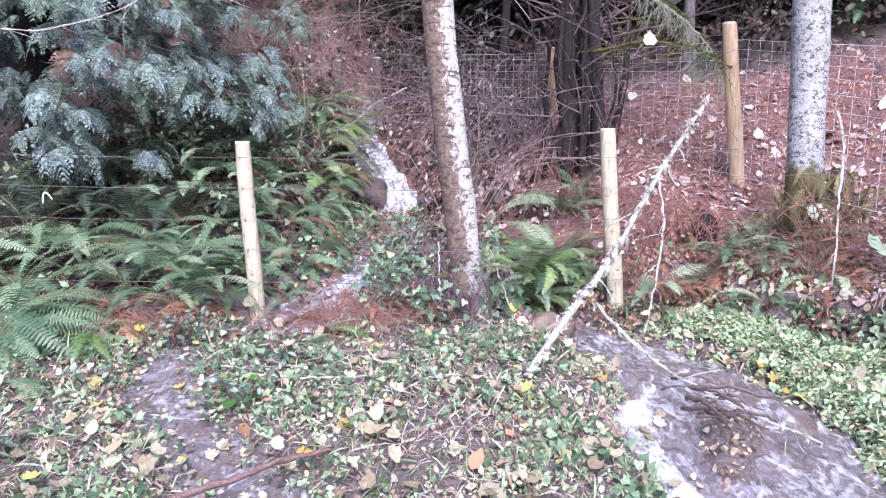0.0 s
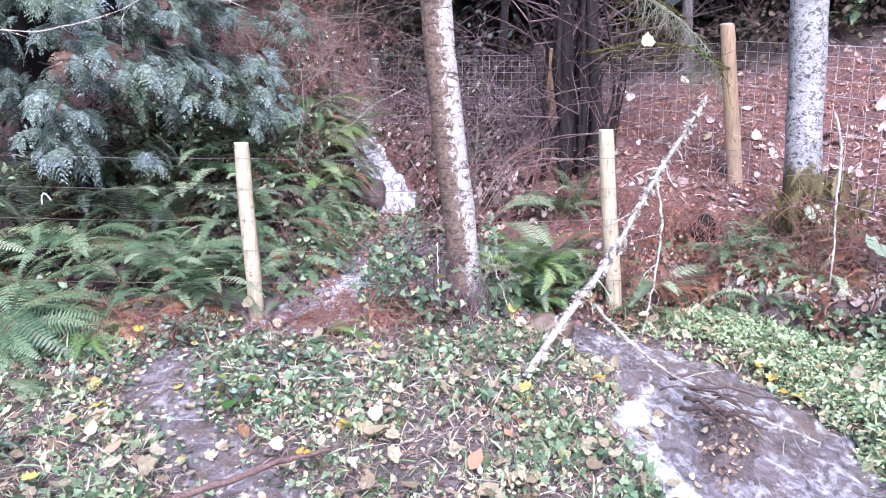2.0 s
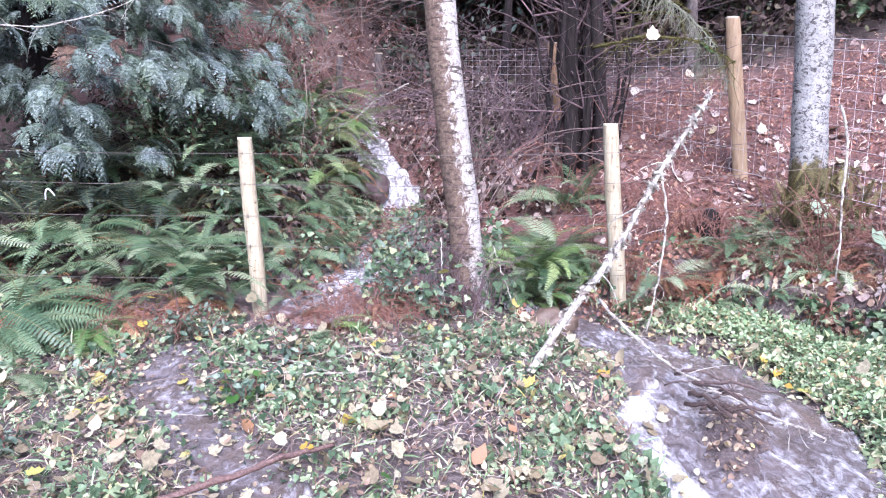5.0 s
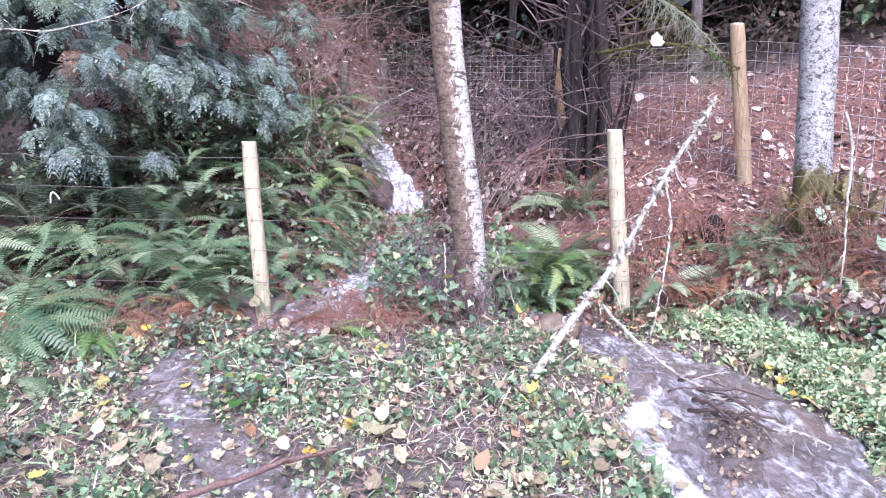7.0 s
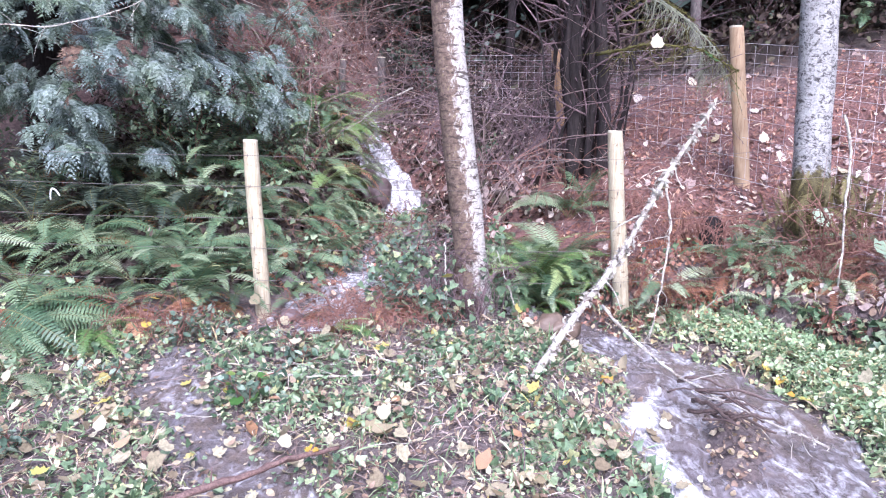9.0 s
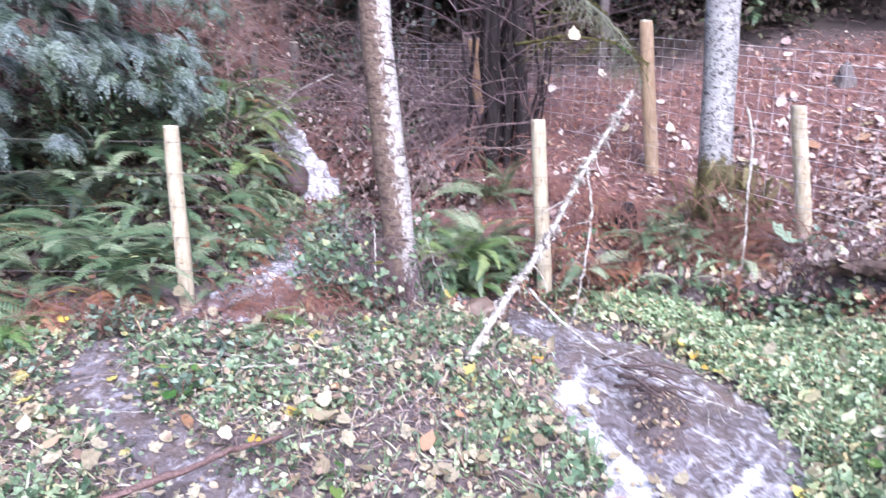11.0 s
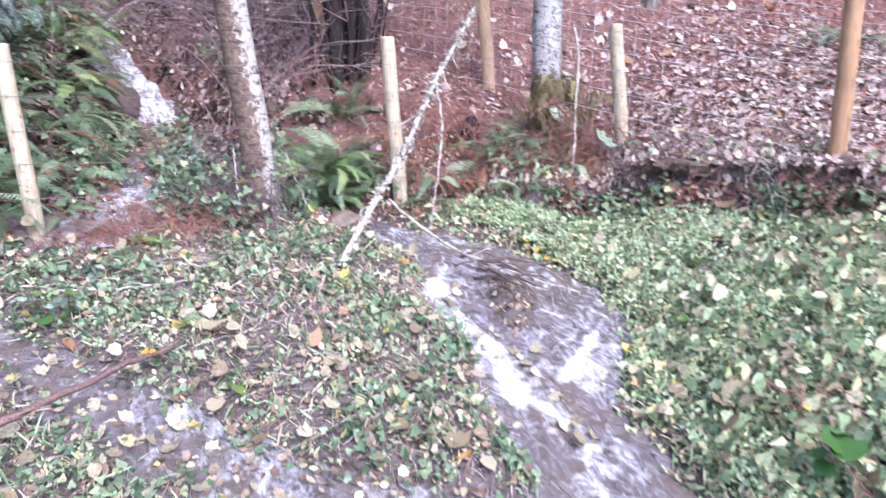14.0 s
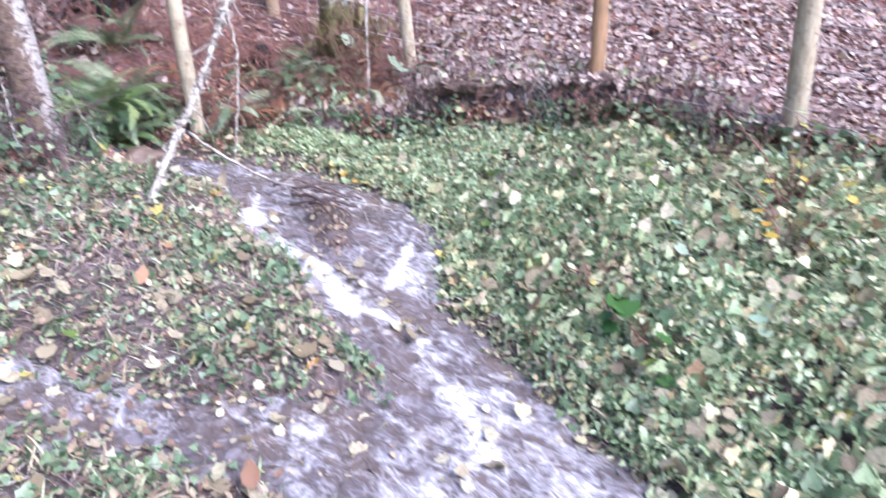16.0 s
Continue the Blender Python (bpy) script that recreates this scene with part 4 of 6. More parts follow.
for k, (x, y, sz) in enumerate([(-2.15, 5.65, .6), (-1.75, 6.35, .7), (-2.6, 6.0, .75), (-1.2, 7.0, .6), (-1.9, 7.6, .75), (-1.15, 8.4, .65), (-1.5, 9.1, .8), (-1.2, 10.0, .7), (-1.5, 10.7, .8), (-2.2, 6.6, .8), (-2.9, 7.9, .9), (1.35, 6.0, .5), (0.5, 6.35, .6), (2.05, 5.5, .5), (2.9, 5.35, .5), (1.6, 5.45, .42), (2.45, 5.3, .4), (3.3, 5.5, .5), (-2.0, 7.0, .8), (-2.75, 6.5, .8), (-3.3, 6.6, .85), (-1.35, 7.9, .75), (-1.25, 9.2, .8), (-2.0, 8.8, .9), (-1.7, 10.3, .9), (-2.6, 10.4, .9), (-3.9, 6.2, .9), (-3.6, 7.9, .9), (-1.45, 11.4, .8), (-0.1, 7.6, .5)]):
    fern(x, y, sz, 13, 120 + k, "green sword fern crowded on the shaded bank", 2)


for k, (x, y, sz) in enumerate([(-2.45, 5.2, .5), (-2.15, 5.3, .42), (-1.15, 5.45, .36), (1.75, 5.6, .42), (2.2, 5.62, .45), (2.85, 5.4, .5), (-0.55, 5.5, .36)]):
    fern(x, y, sz, 1, 180 + k, "withered red-brown fern with curled standing fronds", 12, 1.0, None, 38)
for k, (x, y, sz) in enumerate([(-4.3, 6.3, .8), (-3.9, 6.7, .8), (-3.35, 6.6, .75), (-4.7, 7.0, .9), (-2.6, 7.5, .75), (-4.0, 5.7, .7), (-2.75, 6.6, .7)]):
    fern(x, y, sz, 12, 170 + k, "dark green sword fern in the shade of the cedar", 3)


# fronds coloured dark to deepen the shade below the cedar
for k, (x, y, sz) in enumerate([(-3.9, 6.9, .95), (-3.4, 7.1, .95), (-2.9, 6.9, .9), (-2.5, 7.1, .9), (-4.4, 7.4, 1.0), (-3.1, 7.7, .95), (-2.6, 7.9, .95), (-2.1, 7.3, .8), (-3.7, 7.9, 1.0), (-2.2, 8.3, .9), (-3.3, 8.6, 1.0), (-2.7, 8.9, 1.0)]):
    fern(x, y, sz, 11, 740 + k, "sword fern deep under the cedar with the shade in its colour", 3, 1.0, None, 20, FRONDS_SHADED)


def trunk_fern(x, y, z, size, count, seed):
    """Olive fronds that grow on the mossy bark and hang."""
    rg2 = np.random.default_rng(seed)
    root = new("trunk_fern")
    root.location = (x, y, z)
    for i in range(count):
        L = size * (0.7 + 0.6 * rg2.random())
        m4 = pose(rg2.normal() * .04, rg2.normal() * .02, rg2.normal() * .10, 0, 0, -90 + rg2.normal() * 60) @ pose(0, 0, 0, rg2.normal() * 20, 20 + 30 * rg2.random(), 0) @ Matrix.Diagonal((L, L, L, 1))
        shared("frond", FRONDS_OLIVE[rg2.integers(3)], root, m4)
    tagged(root, "olive-brown fern hanging on the mossy birch foot", "fern", "trunk ferns")


for k, (x, y, z, sz, n) in enumerate([(2.94, 5.93, 1.22, .42, 9), (3.22, 5.95, 1.25, .42, 9), (3.08, 5.90, 1.05, .45, 10), (2.88, 5.95, .95, .42, 8), (3.34, 6.0, 1.0, .42, 8), (3.55, 5.75, 1.2, .4, 6)]):
    trunk_fern(x, y, z, sz, n, 150 + k)


def olive_clump(x, y, z, height, count, seed, wide=.05):
    """Upright olive fronds on mossy wood."""
    r2 = np.random.default_rng(seed)
    root = new("trunk_fern")
    root.location = (x, y, z)
    for i in range(count):
        L = height * (.6 + .5 * r2.random())
        m4 = pose(r2.normal() * wide, r2.normal() * .03, r2.random() * .35 * height, 0, 0, r2.random() * 360) @ pose(0, 0, 0, r2.normal() * 12, -30 + r2.normal() * 6, 0) @ Matrix.Diagonal((L, L * .75, L, 1))
        shared("frond", FRONDS_UP[r2.integers(3)], root, m4)
    tagged(root, "olive-brown upright fern on the mossy birch foot", "fern", "trunk ferns")


olive_clump(2.78, 5.86, .84, .36, 16, 701)
olive_clump(3.42, 5.86, .84, .42, 18, 702)
olive_clump(3.20, 5.90, .98, .40, 16, 703, .03)
olive_clump(2.98, 5.86, .74, .30, 12, 704)
olive_clump(3.12, 5.84, .72, .34, 12, 705)


def dead_clump(x, y, size, count, seed, label):
    rng = np.random.default_rng(seed)
    root = new("dead_fern")
    root.location = (x, y, gz(x, y) - 0.01)
    for i in range(count):
        L = size * (0.7 + 0.5 * rng.random())
        m4 = pose(0, 0, 0, 0, 0, rng.random() * 360) @ pose(.01, 0, 0, rng.normal() * 25, 18 + rng.normal() * 14, 0) @ Matrix.Diagonal((L, L * 1.1, L, 1))
        shared("dead_frond", FRONDS_DEAD[rng.integers(3)], root, m4)
    tagged(root, label, "dead fern", "dead ferns")


dead_clump(-2.28, 5.12, .44, 16, 50, "withered orange-brown fern collapsed on the bank")
dead_clump(-2.5, 5.16, .42, 14, 59, "withered orange-brown fern collapsed on the bank")
dead_clump(-1.78, 5.5, .36, 14, 61, "withered red-brown fern on the bank behind a post")
dead_clump(-1.52, 5.28, .30, 10, 62, "withered red-brown fern on the bank behind a post")
dead_clump(-1.15, 5.2, .30, 12, 63, "withered red fern beside a pale post")
dead_clump(-1.22, 5.45, .32, 8, 51, "withered red fern beside a pale post")
dead_clump(-0.85, 5.42, .34, 18, 52, "withered brown fern hanging over the small cascade")
dead_clump(-0.45, 5.45, .34, 16, 53, "withered brown fern hanging over the small cascade")
dead_clump(2.15, 6.25, .5, 16, 54, "heap of withered red-brown fern on the slope")
dead_clump(2.45, 6.1, .45, 14, 55, "heap of withered red-brown fern on the slope")
dead_clump(3.0, 5.62, .5, 14, 56, "withered red-brown fern at the birch's foot")
dead_clump(3.3, 5.6, .45, 10, 57, "withered red-brown fern at the birch's foot")
for k, (x, y, sz) in enumerate([(1.75, 5.95, .4), (1.95, 5.6, .36), (2.75, 5.75, .42), (2.9, 5.3, .36), (3.2, 5.2, .36), (-1.9, 5.6, .4), (-2.7, 5.7, .42), (-0.1, 5.5, .3), (-1.55, 6.6, .5), (-2.1, 7.8, .5), (2.3, 6.7, .5), (1.6, 6.6, .45), (-3.4, 5.4, .5)]):
    dead_clump(x, y, sz, 12, 130 + k, "withered brown fern slumped on the bank")
dead_clump(6.6, 7.3, .9, 18, 58, "large orange-brown withered fern on the hill")


for k, (x, y, sz) in enumerate([(-2.55, 5.5, .5), (-2.2, 5.4, .42), (1.1, 5.8, .4), (1.62, 5.72, .45), (1.98, 5.75, .45), (2.32, 5.75, .5), (2.75, 5.5, .5), (2.98, 5.3, .5), (-3.1, 5.75, .5), (-0.35, 5.55, .35)]):
    dead_clump(x, y, sz, 9, 190 + k, "collapsed red-brown dead fern fronds on the bank")


# ---- cedar with drooping sprays ----
def spray(seed):
    """A flat drooping cedar frond: a main twig, side twigs in its plane, short pointed scale-leaf lobes along each."""
    rng = np.random.default_rng(seed)
    V, F = [], []
    u = np.linspace(0, 1, 10)
    bend = 0.5 + 0.35 * rng.random()
    line = np.stack([u * (1 - .12 * u), 0.07 * np.sin(3 * u + seed), 0.10 * np.sin(2.6 * u) - bend * u ** 2], 1)
    pairs = 11
    for i in range(pairs):
        t = 0.06 + 0.90 * (i + .35 * rng.random()) / pairs
        p = np.array([np.interp(t, u, line[:, k]) for k in range(3)])
        fwd = np.array([np.interp(min(1, t + .05), u, line[:, k]) for k in range(3)]) - p
        fwd /= np.linalg.norm(fwd) + 1e-9
        for sgn in (-1, 1):
            if rng.random() < .07:
                continue
            L = (0.46 * (1 - t) ** 0.75 + 0.07) * (.7 + .5 * rng.random())
            d = fwd * .75 + np.array((0, sgn * .75, -.10 - .12 * rng.random()))
            d /= np.linalg.norm(d)
            side = np.cross(d, (0.25, 0, 1.0))
            side /= np.linalg.norm(side)
            m = 6
            for j in range(m):
                a = j / m
                q = p + d * L * a + np.array((0, 0, -.30 * L * a * a))
                e = p + d * L * (a + 1.25 / m) + np.array((0, 0, -.30 * L * (a + 1 / m) ** 2))
                w = L * (.26 - .20 * a) * (.75 + .5 * rng.random())
                for k in (1, -1):
                    o = len(V)
                    tip = q + d * w * .95 + side * w * k + np.array((0, 0, -.18 * w))
                    V.extend([q, q + d * w * .16 + side * w * .45 * k, tip, e if j == m - 1 else q + d * L / m * 1.0])
                    F.extend([(o, o + 1, o + 2), (o, o + 2, o + 3)])
    return np.array(V), np.array(F)


SPRAYS = [spray(70 + k) for k in range(7)]


def put_sprays(items):
    """Joined verts and triangles of sprays at (place, yaw, pitch, roll, size)."""
    V, F, o = [], [], 0
    for k, (p, yaw, pitch, roll, size) in enumerate(items):
        v, f = SPRAYS[k % 7]
        R = np.array(Euler((roll, pitch, yaw)).to_matrix())
        V.append(v @ R.T * size + p)
        F.append(f + o)
        o += len(v)
    return np.concatenate(V), np.concatenate(F)


def cedar(x, y, boughs, label, seed, height=11.0, radius=.2):
    rng = np.random.default_rng(seed)
    z0 = gz(x, y)
    root = new("cedar_tree")
    root.location = (x, y, z0)
    P = bent([(0, 0, -.3), (0, 0, 1), (.05, 0, 4), (.1, .1, height)], 16, .01, rng)
    mesh_ob("trunk", *tube(P, np.interp(P[:, 2], [-.3, .3, height], [radius * 1.6, radius, .03]), 14, True, .06, rng), M["bark_dark"], root, smooth=True)
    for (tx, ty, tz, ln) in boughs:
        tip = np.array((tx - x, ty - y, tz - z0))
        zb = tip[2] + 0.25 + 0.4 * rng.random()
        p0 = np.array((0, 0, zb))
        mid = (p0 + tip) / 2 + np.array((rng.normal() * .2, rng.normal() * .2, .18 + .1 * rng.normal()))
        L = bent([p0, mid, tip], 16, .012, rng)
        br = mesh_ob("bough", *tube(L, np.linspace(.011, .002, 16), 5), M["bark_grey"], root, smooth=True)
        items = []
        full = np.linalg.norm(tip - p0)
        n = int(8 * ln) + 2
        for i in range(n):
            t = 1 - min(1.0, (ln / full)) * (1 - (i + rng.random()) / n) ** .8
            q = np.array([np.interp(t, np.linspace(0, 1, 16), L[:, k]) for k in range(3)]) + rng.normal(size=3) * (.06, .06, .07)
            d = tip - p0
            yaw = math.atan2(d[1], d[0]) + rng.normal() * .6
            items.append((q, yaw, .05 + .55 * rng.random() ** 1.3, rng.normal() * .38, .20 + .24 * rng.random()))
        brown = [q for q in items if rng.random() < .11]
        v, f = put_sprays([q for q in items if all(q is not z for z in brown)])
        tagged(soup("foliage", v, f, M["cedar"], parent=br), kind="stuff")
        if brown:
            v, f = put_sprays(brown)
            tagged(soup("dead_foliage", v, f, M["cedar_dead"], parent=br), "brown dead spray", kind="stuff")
    tagged(root, label, "tree")


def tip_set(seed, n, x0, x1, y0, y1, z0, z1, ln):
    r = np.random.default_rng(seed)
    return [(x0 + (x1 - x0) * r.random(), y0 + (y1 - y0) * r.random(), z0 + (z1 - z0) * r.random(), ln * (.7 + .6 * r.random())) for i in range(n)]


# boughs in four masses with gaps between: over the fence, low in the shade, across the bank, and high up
# first tip set: unseen boughs overhead, added to darken the bank below
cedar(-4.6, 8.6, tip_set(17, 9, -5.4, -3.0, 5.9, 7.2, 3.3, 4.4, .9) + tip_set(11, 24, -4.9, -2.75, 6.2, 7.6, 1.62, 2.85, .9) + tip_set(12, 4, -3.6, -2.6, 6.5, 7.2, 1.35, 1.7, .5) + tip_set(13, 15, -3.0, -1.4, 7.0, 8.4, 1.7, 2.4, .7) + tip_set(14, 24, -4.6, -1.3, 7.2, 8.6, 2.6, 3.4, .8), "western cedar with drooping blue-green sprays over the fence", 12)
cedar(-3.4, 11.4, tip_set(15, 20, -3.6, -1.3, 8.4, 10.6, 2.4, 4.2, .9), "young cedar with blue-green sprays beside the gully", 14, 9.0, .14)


# ---- leafy shrubs under the cedar ----
def leafy_shrub(x, y, height, count, seed, label, leaf_size=(.03, .055), group="shrubs under the cedar", foliage="ivy", form=None):
    r = np.random.default_rng(seed)
    root = new("leafy_shrub")
    z0 = gz(x, y)
    root.location = (x, y, z0)
    P = []
    for i in range(10):
        a, L = r.random() * 6.28, height * (.5 + .6 * r.random())
        line = bent([(0, 0, -.05), (math.cos(a) * L * .3, math.sin(a) * L * .3, L * .6), (math.cos(a) * L * .8, math.sin(a) * L * .8, L * (.7 + .3 * r.random()))], 9, .02, r)
        mesh_ob("stem", *tube(line, np.linspace(.006, .002, 9), 4), M["cane_red"], root)
        for j in range(count // 10):
            q = line[r.integers(2, 9)] + r.normal(size=3) * .07 * height
            P.append(q)
    P = np.array(P)
    n = len(P)
    ob = scatter("foliage", OVAL if form is None else form, P, leaf_size[0] + leaf_size[1] * r.random(n), r.random(n) * 6.28, .3 + r.normal(size=n) * .6, r.normal(size=n) * .6, M[foliage], "", "")
    ob.parent = root
    tagged(ob, kind="stuff")
    tagged(root, label, "shrub", group)


for k, (x, y, h) in enumerate([(-5.1, 8.0, .9), (-5.5, 8.8, 1.0), (-4.7, 7.4, .7), (-3.9, 7.3, .6), (-3.2, 8.2, .8), (-2.4, 8.7, .8), (-1.9, 8.0, .6), (-2.0, 7.2, .5), (-2.9, 9.3, .9), (-1.75, 9.4, .7), (-4.3, 8.3, .8), (-2.7, 7.9, .9), (-1.6, 8.5, .8), (-2.2, 9.9, 1.0), (-3.5, 9.0, .9), (-1.3, 11.9, .7), (-2.5, 11.2, .9), (0.5, 9.6, .6)]):
    leafy_shrub(x, y, h, 260, 640 + k, "small-leaved evergreen shrub on the shaded bank")


for k, (x, y, h, n) in enumerate([(-1.92, 4.98, .34, 90), (-1.72, 5.08, .30, 70), (-1.22, 4.12, .26, 70), (-.42, 5.5, .42, 110), (-.18, 5.42, .40, 110), (-.5, 6.05, .45, 110), (-.3, 6.5, .5, 120), (.02, 5.3, .3, 70), (-.55, 7.2, .5, 110), (3.35, 4.95, .26, 40), (-2.1, 4.3, .22, 60), (-2.3, 3.6, .2, 60), (-1.0, 4.6, .2, 50)]):
    leafy_shrub(x, y, h, n, 680 + k, "ivy with blue-green leaves standing up from the bank", (.035, .05), "upright ivy", "ivy_blue", OVAL)


for k, (x, y, h, n) in enumerate([(-.35, 12.4, 1.3, 420), (-.05, 11.6, 1.0, 320), (-.7, 13.2, 1.6, 480), (-1.6, 13.4, 1.3, 360), (-2.3, 12.9, 1.2, 320), (-1.75, 11.2, .8, 220)]):
    leafy_shrub(x, y, h, n, 720 + k, "dark evergreen shrub in the woods above the waterfall", (.05, .08), "shrubs above the waterfall", "fern_shaded", OVAL)


for k, (x, y, h, n) in enumerate([(2.75, 1.1, .55, 50), (3.2, 1.35, .6, 60), (2.6, 2.2, .4, 40), (1.95, 1.75, .35, 40), (1.75, 1.2, .35, 45)]):
    leafy_shrub(x, y, h, n, 730 + k, "thin-stemmed sapling with yellow-green leaves in the ground cover", (.035, .055), "saplings in the ground cover", "ground_ivy", OVAL)


# ---- dark woods behind ----
def conifer_mesh(seed, height, low):
    rng = np.random.default_rng(seed)
    V, F, o = [], [], 0
    for i in range(150):
        t = (i + rng.random()) / 150
        z = low + (height - low) * t
        R = (2.6 * (1 - t) + .25) * (.7 + .5 * rng.random())
        a = rng.random() * 6.28
        for j in range(9):
            r = R * (0.2 + 0.8 * (j + rng.random()) / 9)
            p = np.array((math.cos(a) * r, math.sin(a) * r, z - .28 * r + rng.normal() * .06))
            w, L = .10 + .12 * rng.random(), .35 + .3 * rng.random()
            for s in (-1, 1):
                b2 = a + s * (0.5 + .5 * rng.random())
                d = np.array((math.cos(b2), math.sin(b2), -.35))
                c = np.array((-math.sin(b2), math.cos(b2), 0))
                V.extend([p, p + d * L * .5 + c * w, p + d * L + (0, 0, -.08), p + d * L * .5 - c * w])
                F.extend([(o, o + 1, o + 2), (o, o + 2, o + 3)])
                o += 4
    return np.array(V), np.array(F)


def conifer(seed, height, low, radius):
    rng = np.random.default_rng(seed)
    root = new("conifer_tree")
    P = bent([(0, 0, -.6), (0, 0, height * .4), (.1, .05, height)], 14, .01, rng)
    mesh_ob("trunk", *tube(P, np.linspace(radius * 1.15, .03, 14), 12, True, .08, rng), M["bark_dark"], root, smooth=True)
    v, f = conifer_mesh(seed, height, low)
    tagged(soup("crown", v, f, M["dark_needle"], parent=root), kind="stuff")
    bits = []
    for i in range(14):
        a, z = rng.random() * 6.28, .8 + (low - .5) * rng.random()
        L = .5 + .9 * rng.random()
        bits.append(tube([(0, 0, z), (math.cos(a) * L * .6, math.sin(a) * L * .6, z - .05), (math.cos(a) * L, math.sin(a) * L, z - .25 * L)], [.014, .009, .003], 4))
    mesh_ob("dead_limbs", *joined(bits), M["bark_dark"], root)
    tagged(root, "dark conifer standing in the shaded woods", "tree", "woods behind the fence")
    return root


kinds = [conifer(90, 13, 1.2, .22), conifer(91, 15, 2.4, .30), conifer(92, 10, .7, .15)]
WOODS = [(-7.6, 12.4, 2), (-8.4, 10.6, 2), (3.2, 12.6, 0), (-0.6, 15.6, 0), (5.6, 12.8, 2), (8.8, 11.4, 0), (7.4, 10.6, 2), (9.6, 13.4, 1), (3.95, 14.0, 1), (4.75, 13.2, 2), (2.2, 12.5, 2), (0.9, 13.0, 0), (0.2, 15.0, 2), (-0.3, 17.5, 1), (-2.4, 16.5, 0), (-4.2, 14.5, 1), (-6.5, 12.5, 0), (-6.8, 9.0, 1), (-8.6, 15.5, 1), (1.8, 16.5, 1), (3.2, 18.0, 0), (6.2, 14.8, 0), (7.8, 13.4, 1), (9.0, 15.6, 0), (5.6, 17.6, 1), (8.0, 19.0, 1), (10.6, 12.6, 1), (11.6, 16.0, 0), (13.2, 12.0, 1), (10.4, 9.6, 0), (12.6, 8.0, 1), (14.6, 9.8, 1), (15.5, 6.0, 0), (13.0, 4.5, 1), (-1.6, 20.5, 1), (1.6, 21.5, 1), (-5.2, 19.0, 1), (5.0, 22.5, 1), (-10.2, 10.5, 1), (11.0, 21.0, 1), (16.5, 13.5, 1), (2.9, 15.3, 2), (6.9, 12.0, 2)]
for i, (x, y, k) in enumerate(WOODS):
    copy_thing(kinds[k], pose(x, y, gz(x, y), 0, 0, i * 67 + 201))
kinds[0].matrix_basis = pose(7.0, 16.4, gz(7.0, 16.4))
kinds[1].matrix_basis = pose(3.95, 14.0, gz(3.95, 14.0))
kinds[2].matrix_basis = pose(4.75, 13.2, gz(4.75, 13.2))


# ---- brush: bare canes and stems ----
def canes(name, x, y, count, length, radius, material, seed, label, spread=1.0, droop=0.6, category="bramble"):
    rng = np.random.default_rng(seed)
    root = new(name)
    root.location = (x, y, gz(x, y))
    for i in range(count):
        a = rng.random() * 6.28
        L = length * (.5 + .8 * rng.random())
        d = np.array((math.cos(a), math.sin(a), 0)) * spread
        o = np.array((rng.normal() * .12, rng.normal() * .12, -.03))
        P = bent([o, o + d * L * .25 + (0, 0, L * .5), o + d * L * .7 + (0, 0, L * (.75 - .2 * droop)), o + d * L * 1.05 + (0, 0, L * (.75 - droop * .8 * rng.random()))], 12, .012 + .012 * L, rng)
        bits = [tube(P, np.linspace(radius, radius * .35, 12), 4)]
        for j in range(5):
            q = P[3 + 2 * j - (j > 3)]
            e = q + rng.normal(size=3) * .2 * L
            bits.append(tube([q, (q + e) / 2 + rng.normal(size=3) * .04 * L, e], [radius * .5, radius * .4, radius * .2], 3))
        mesh_ob("cane", *joined(bits), material, root)
    tagged(root, label, category, "bare canes")


canes("bramble", 0.55, 8.3, 13, 1.78, .0045, M["cane"], 200, "tangle of bare purple-grey bramble canes on the slope", 1.25, .9)
canes("bramble", 0.95, 8.8, 13, 1.89, .0045, M["cane"], 201, "tangle of bare purple-grey bramble canes on the slope", 1.25, .9)
canes("bramble", 1.3, 8.1, 13, 1.68, .0045, M["cane"], 202, "tangle of bare canes round dark stems", 1.25, .9)
canes("bramble", 1.85, 8.6, 13, 1.58, .0045, M["cane"], 203, "tangle of bare canes behind the netting", 1.25, .9)
canes("bramble", 0.1, 10.4, 18, 2.1, .0045, M["cane"], 204, "tangle of bare canes above the gully", 1.25, .9)
canes("bramble", -1.7, 12.6, 22, 2.31, .0045, M["cane_red"], 205, "red-brown bare brush above the waterfall", 1.25, .9)
canes("bramble", -2.4, 12.0, 22, 2.31, .0045, M["cane_red"], 206, "red-brown bare brush above the waterfall", 1.25, .9)
canes("bramble", -0.2, 12.6, 18, 2.31, .0045, M["cane"], 207, "bare brush above the waterfall", 1.25, .9)
canes("withered_plant", 2.25, 6.15, 40, .6, .006, M["cane_red"], 208, "red-brown dead stems heaped on the slope", 1.0, .8, "withered plant")
canes("withered_plant", 3.1, 5.6, 40, .75, .007, M["cane_red"], 209, "red-brown dead stems round the birch's foot", .6, .5, "withered plant")
canes("withered_plant", 2.98, 5.72, 18, .42, .009, M["cane_red"], 240, "upright red-brown dead stems at the birch's foot", .18, .1, "withered plant")
canes("withered_plant", 3.2, 5.66, 18, .42, .009, M["cane_red"], 241, "upright red-brown dead stems at the birch's foot", .18, .1, "withered plant")
canes("withered_plant", 1.85, 6.9, 34, .42, .004, M["cane_red"], 242, "mound of brown dead stems on the slope", 1.0, .9, "withered plant")
canes("withered_plant", 2.2, 6.35, 30, .4, .004, M["cane_red"], 243, "mound of brown dead stems on the slope", 1.0, .9, "withered plant")
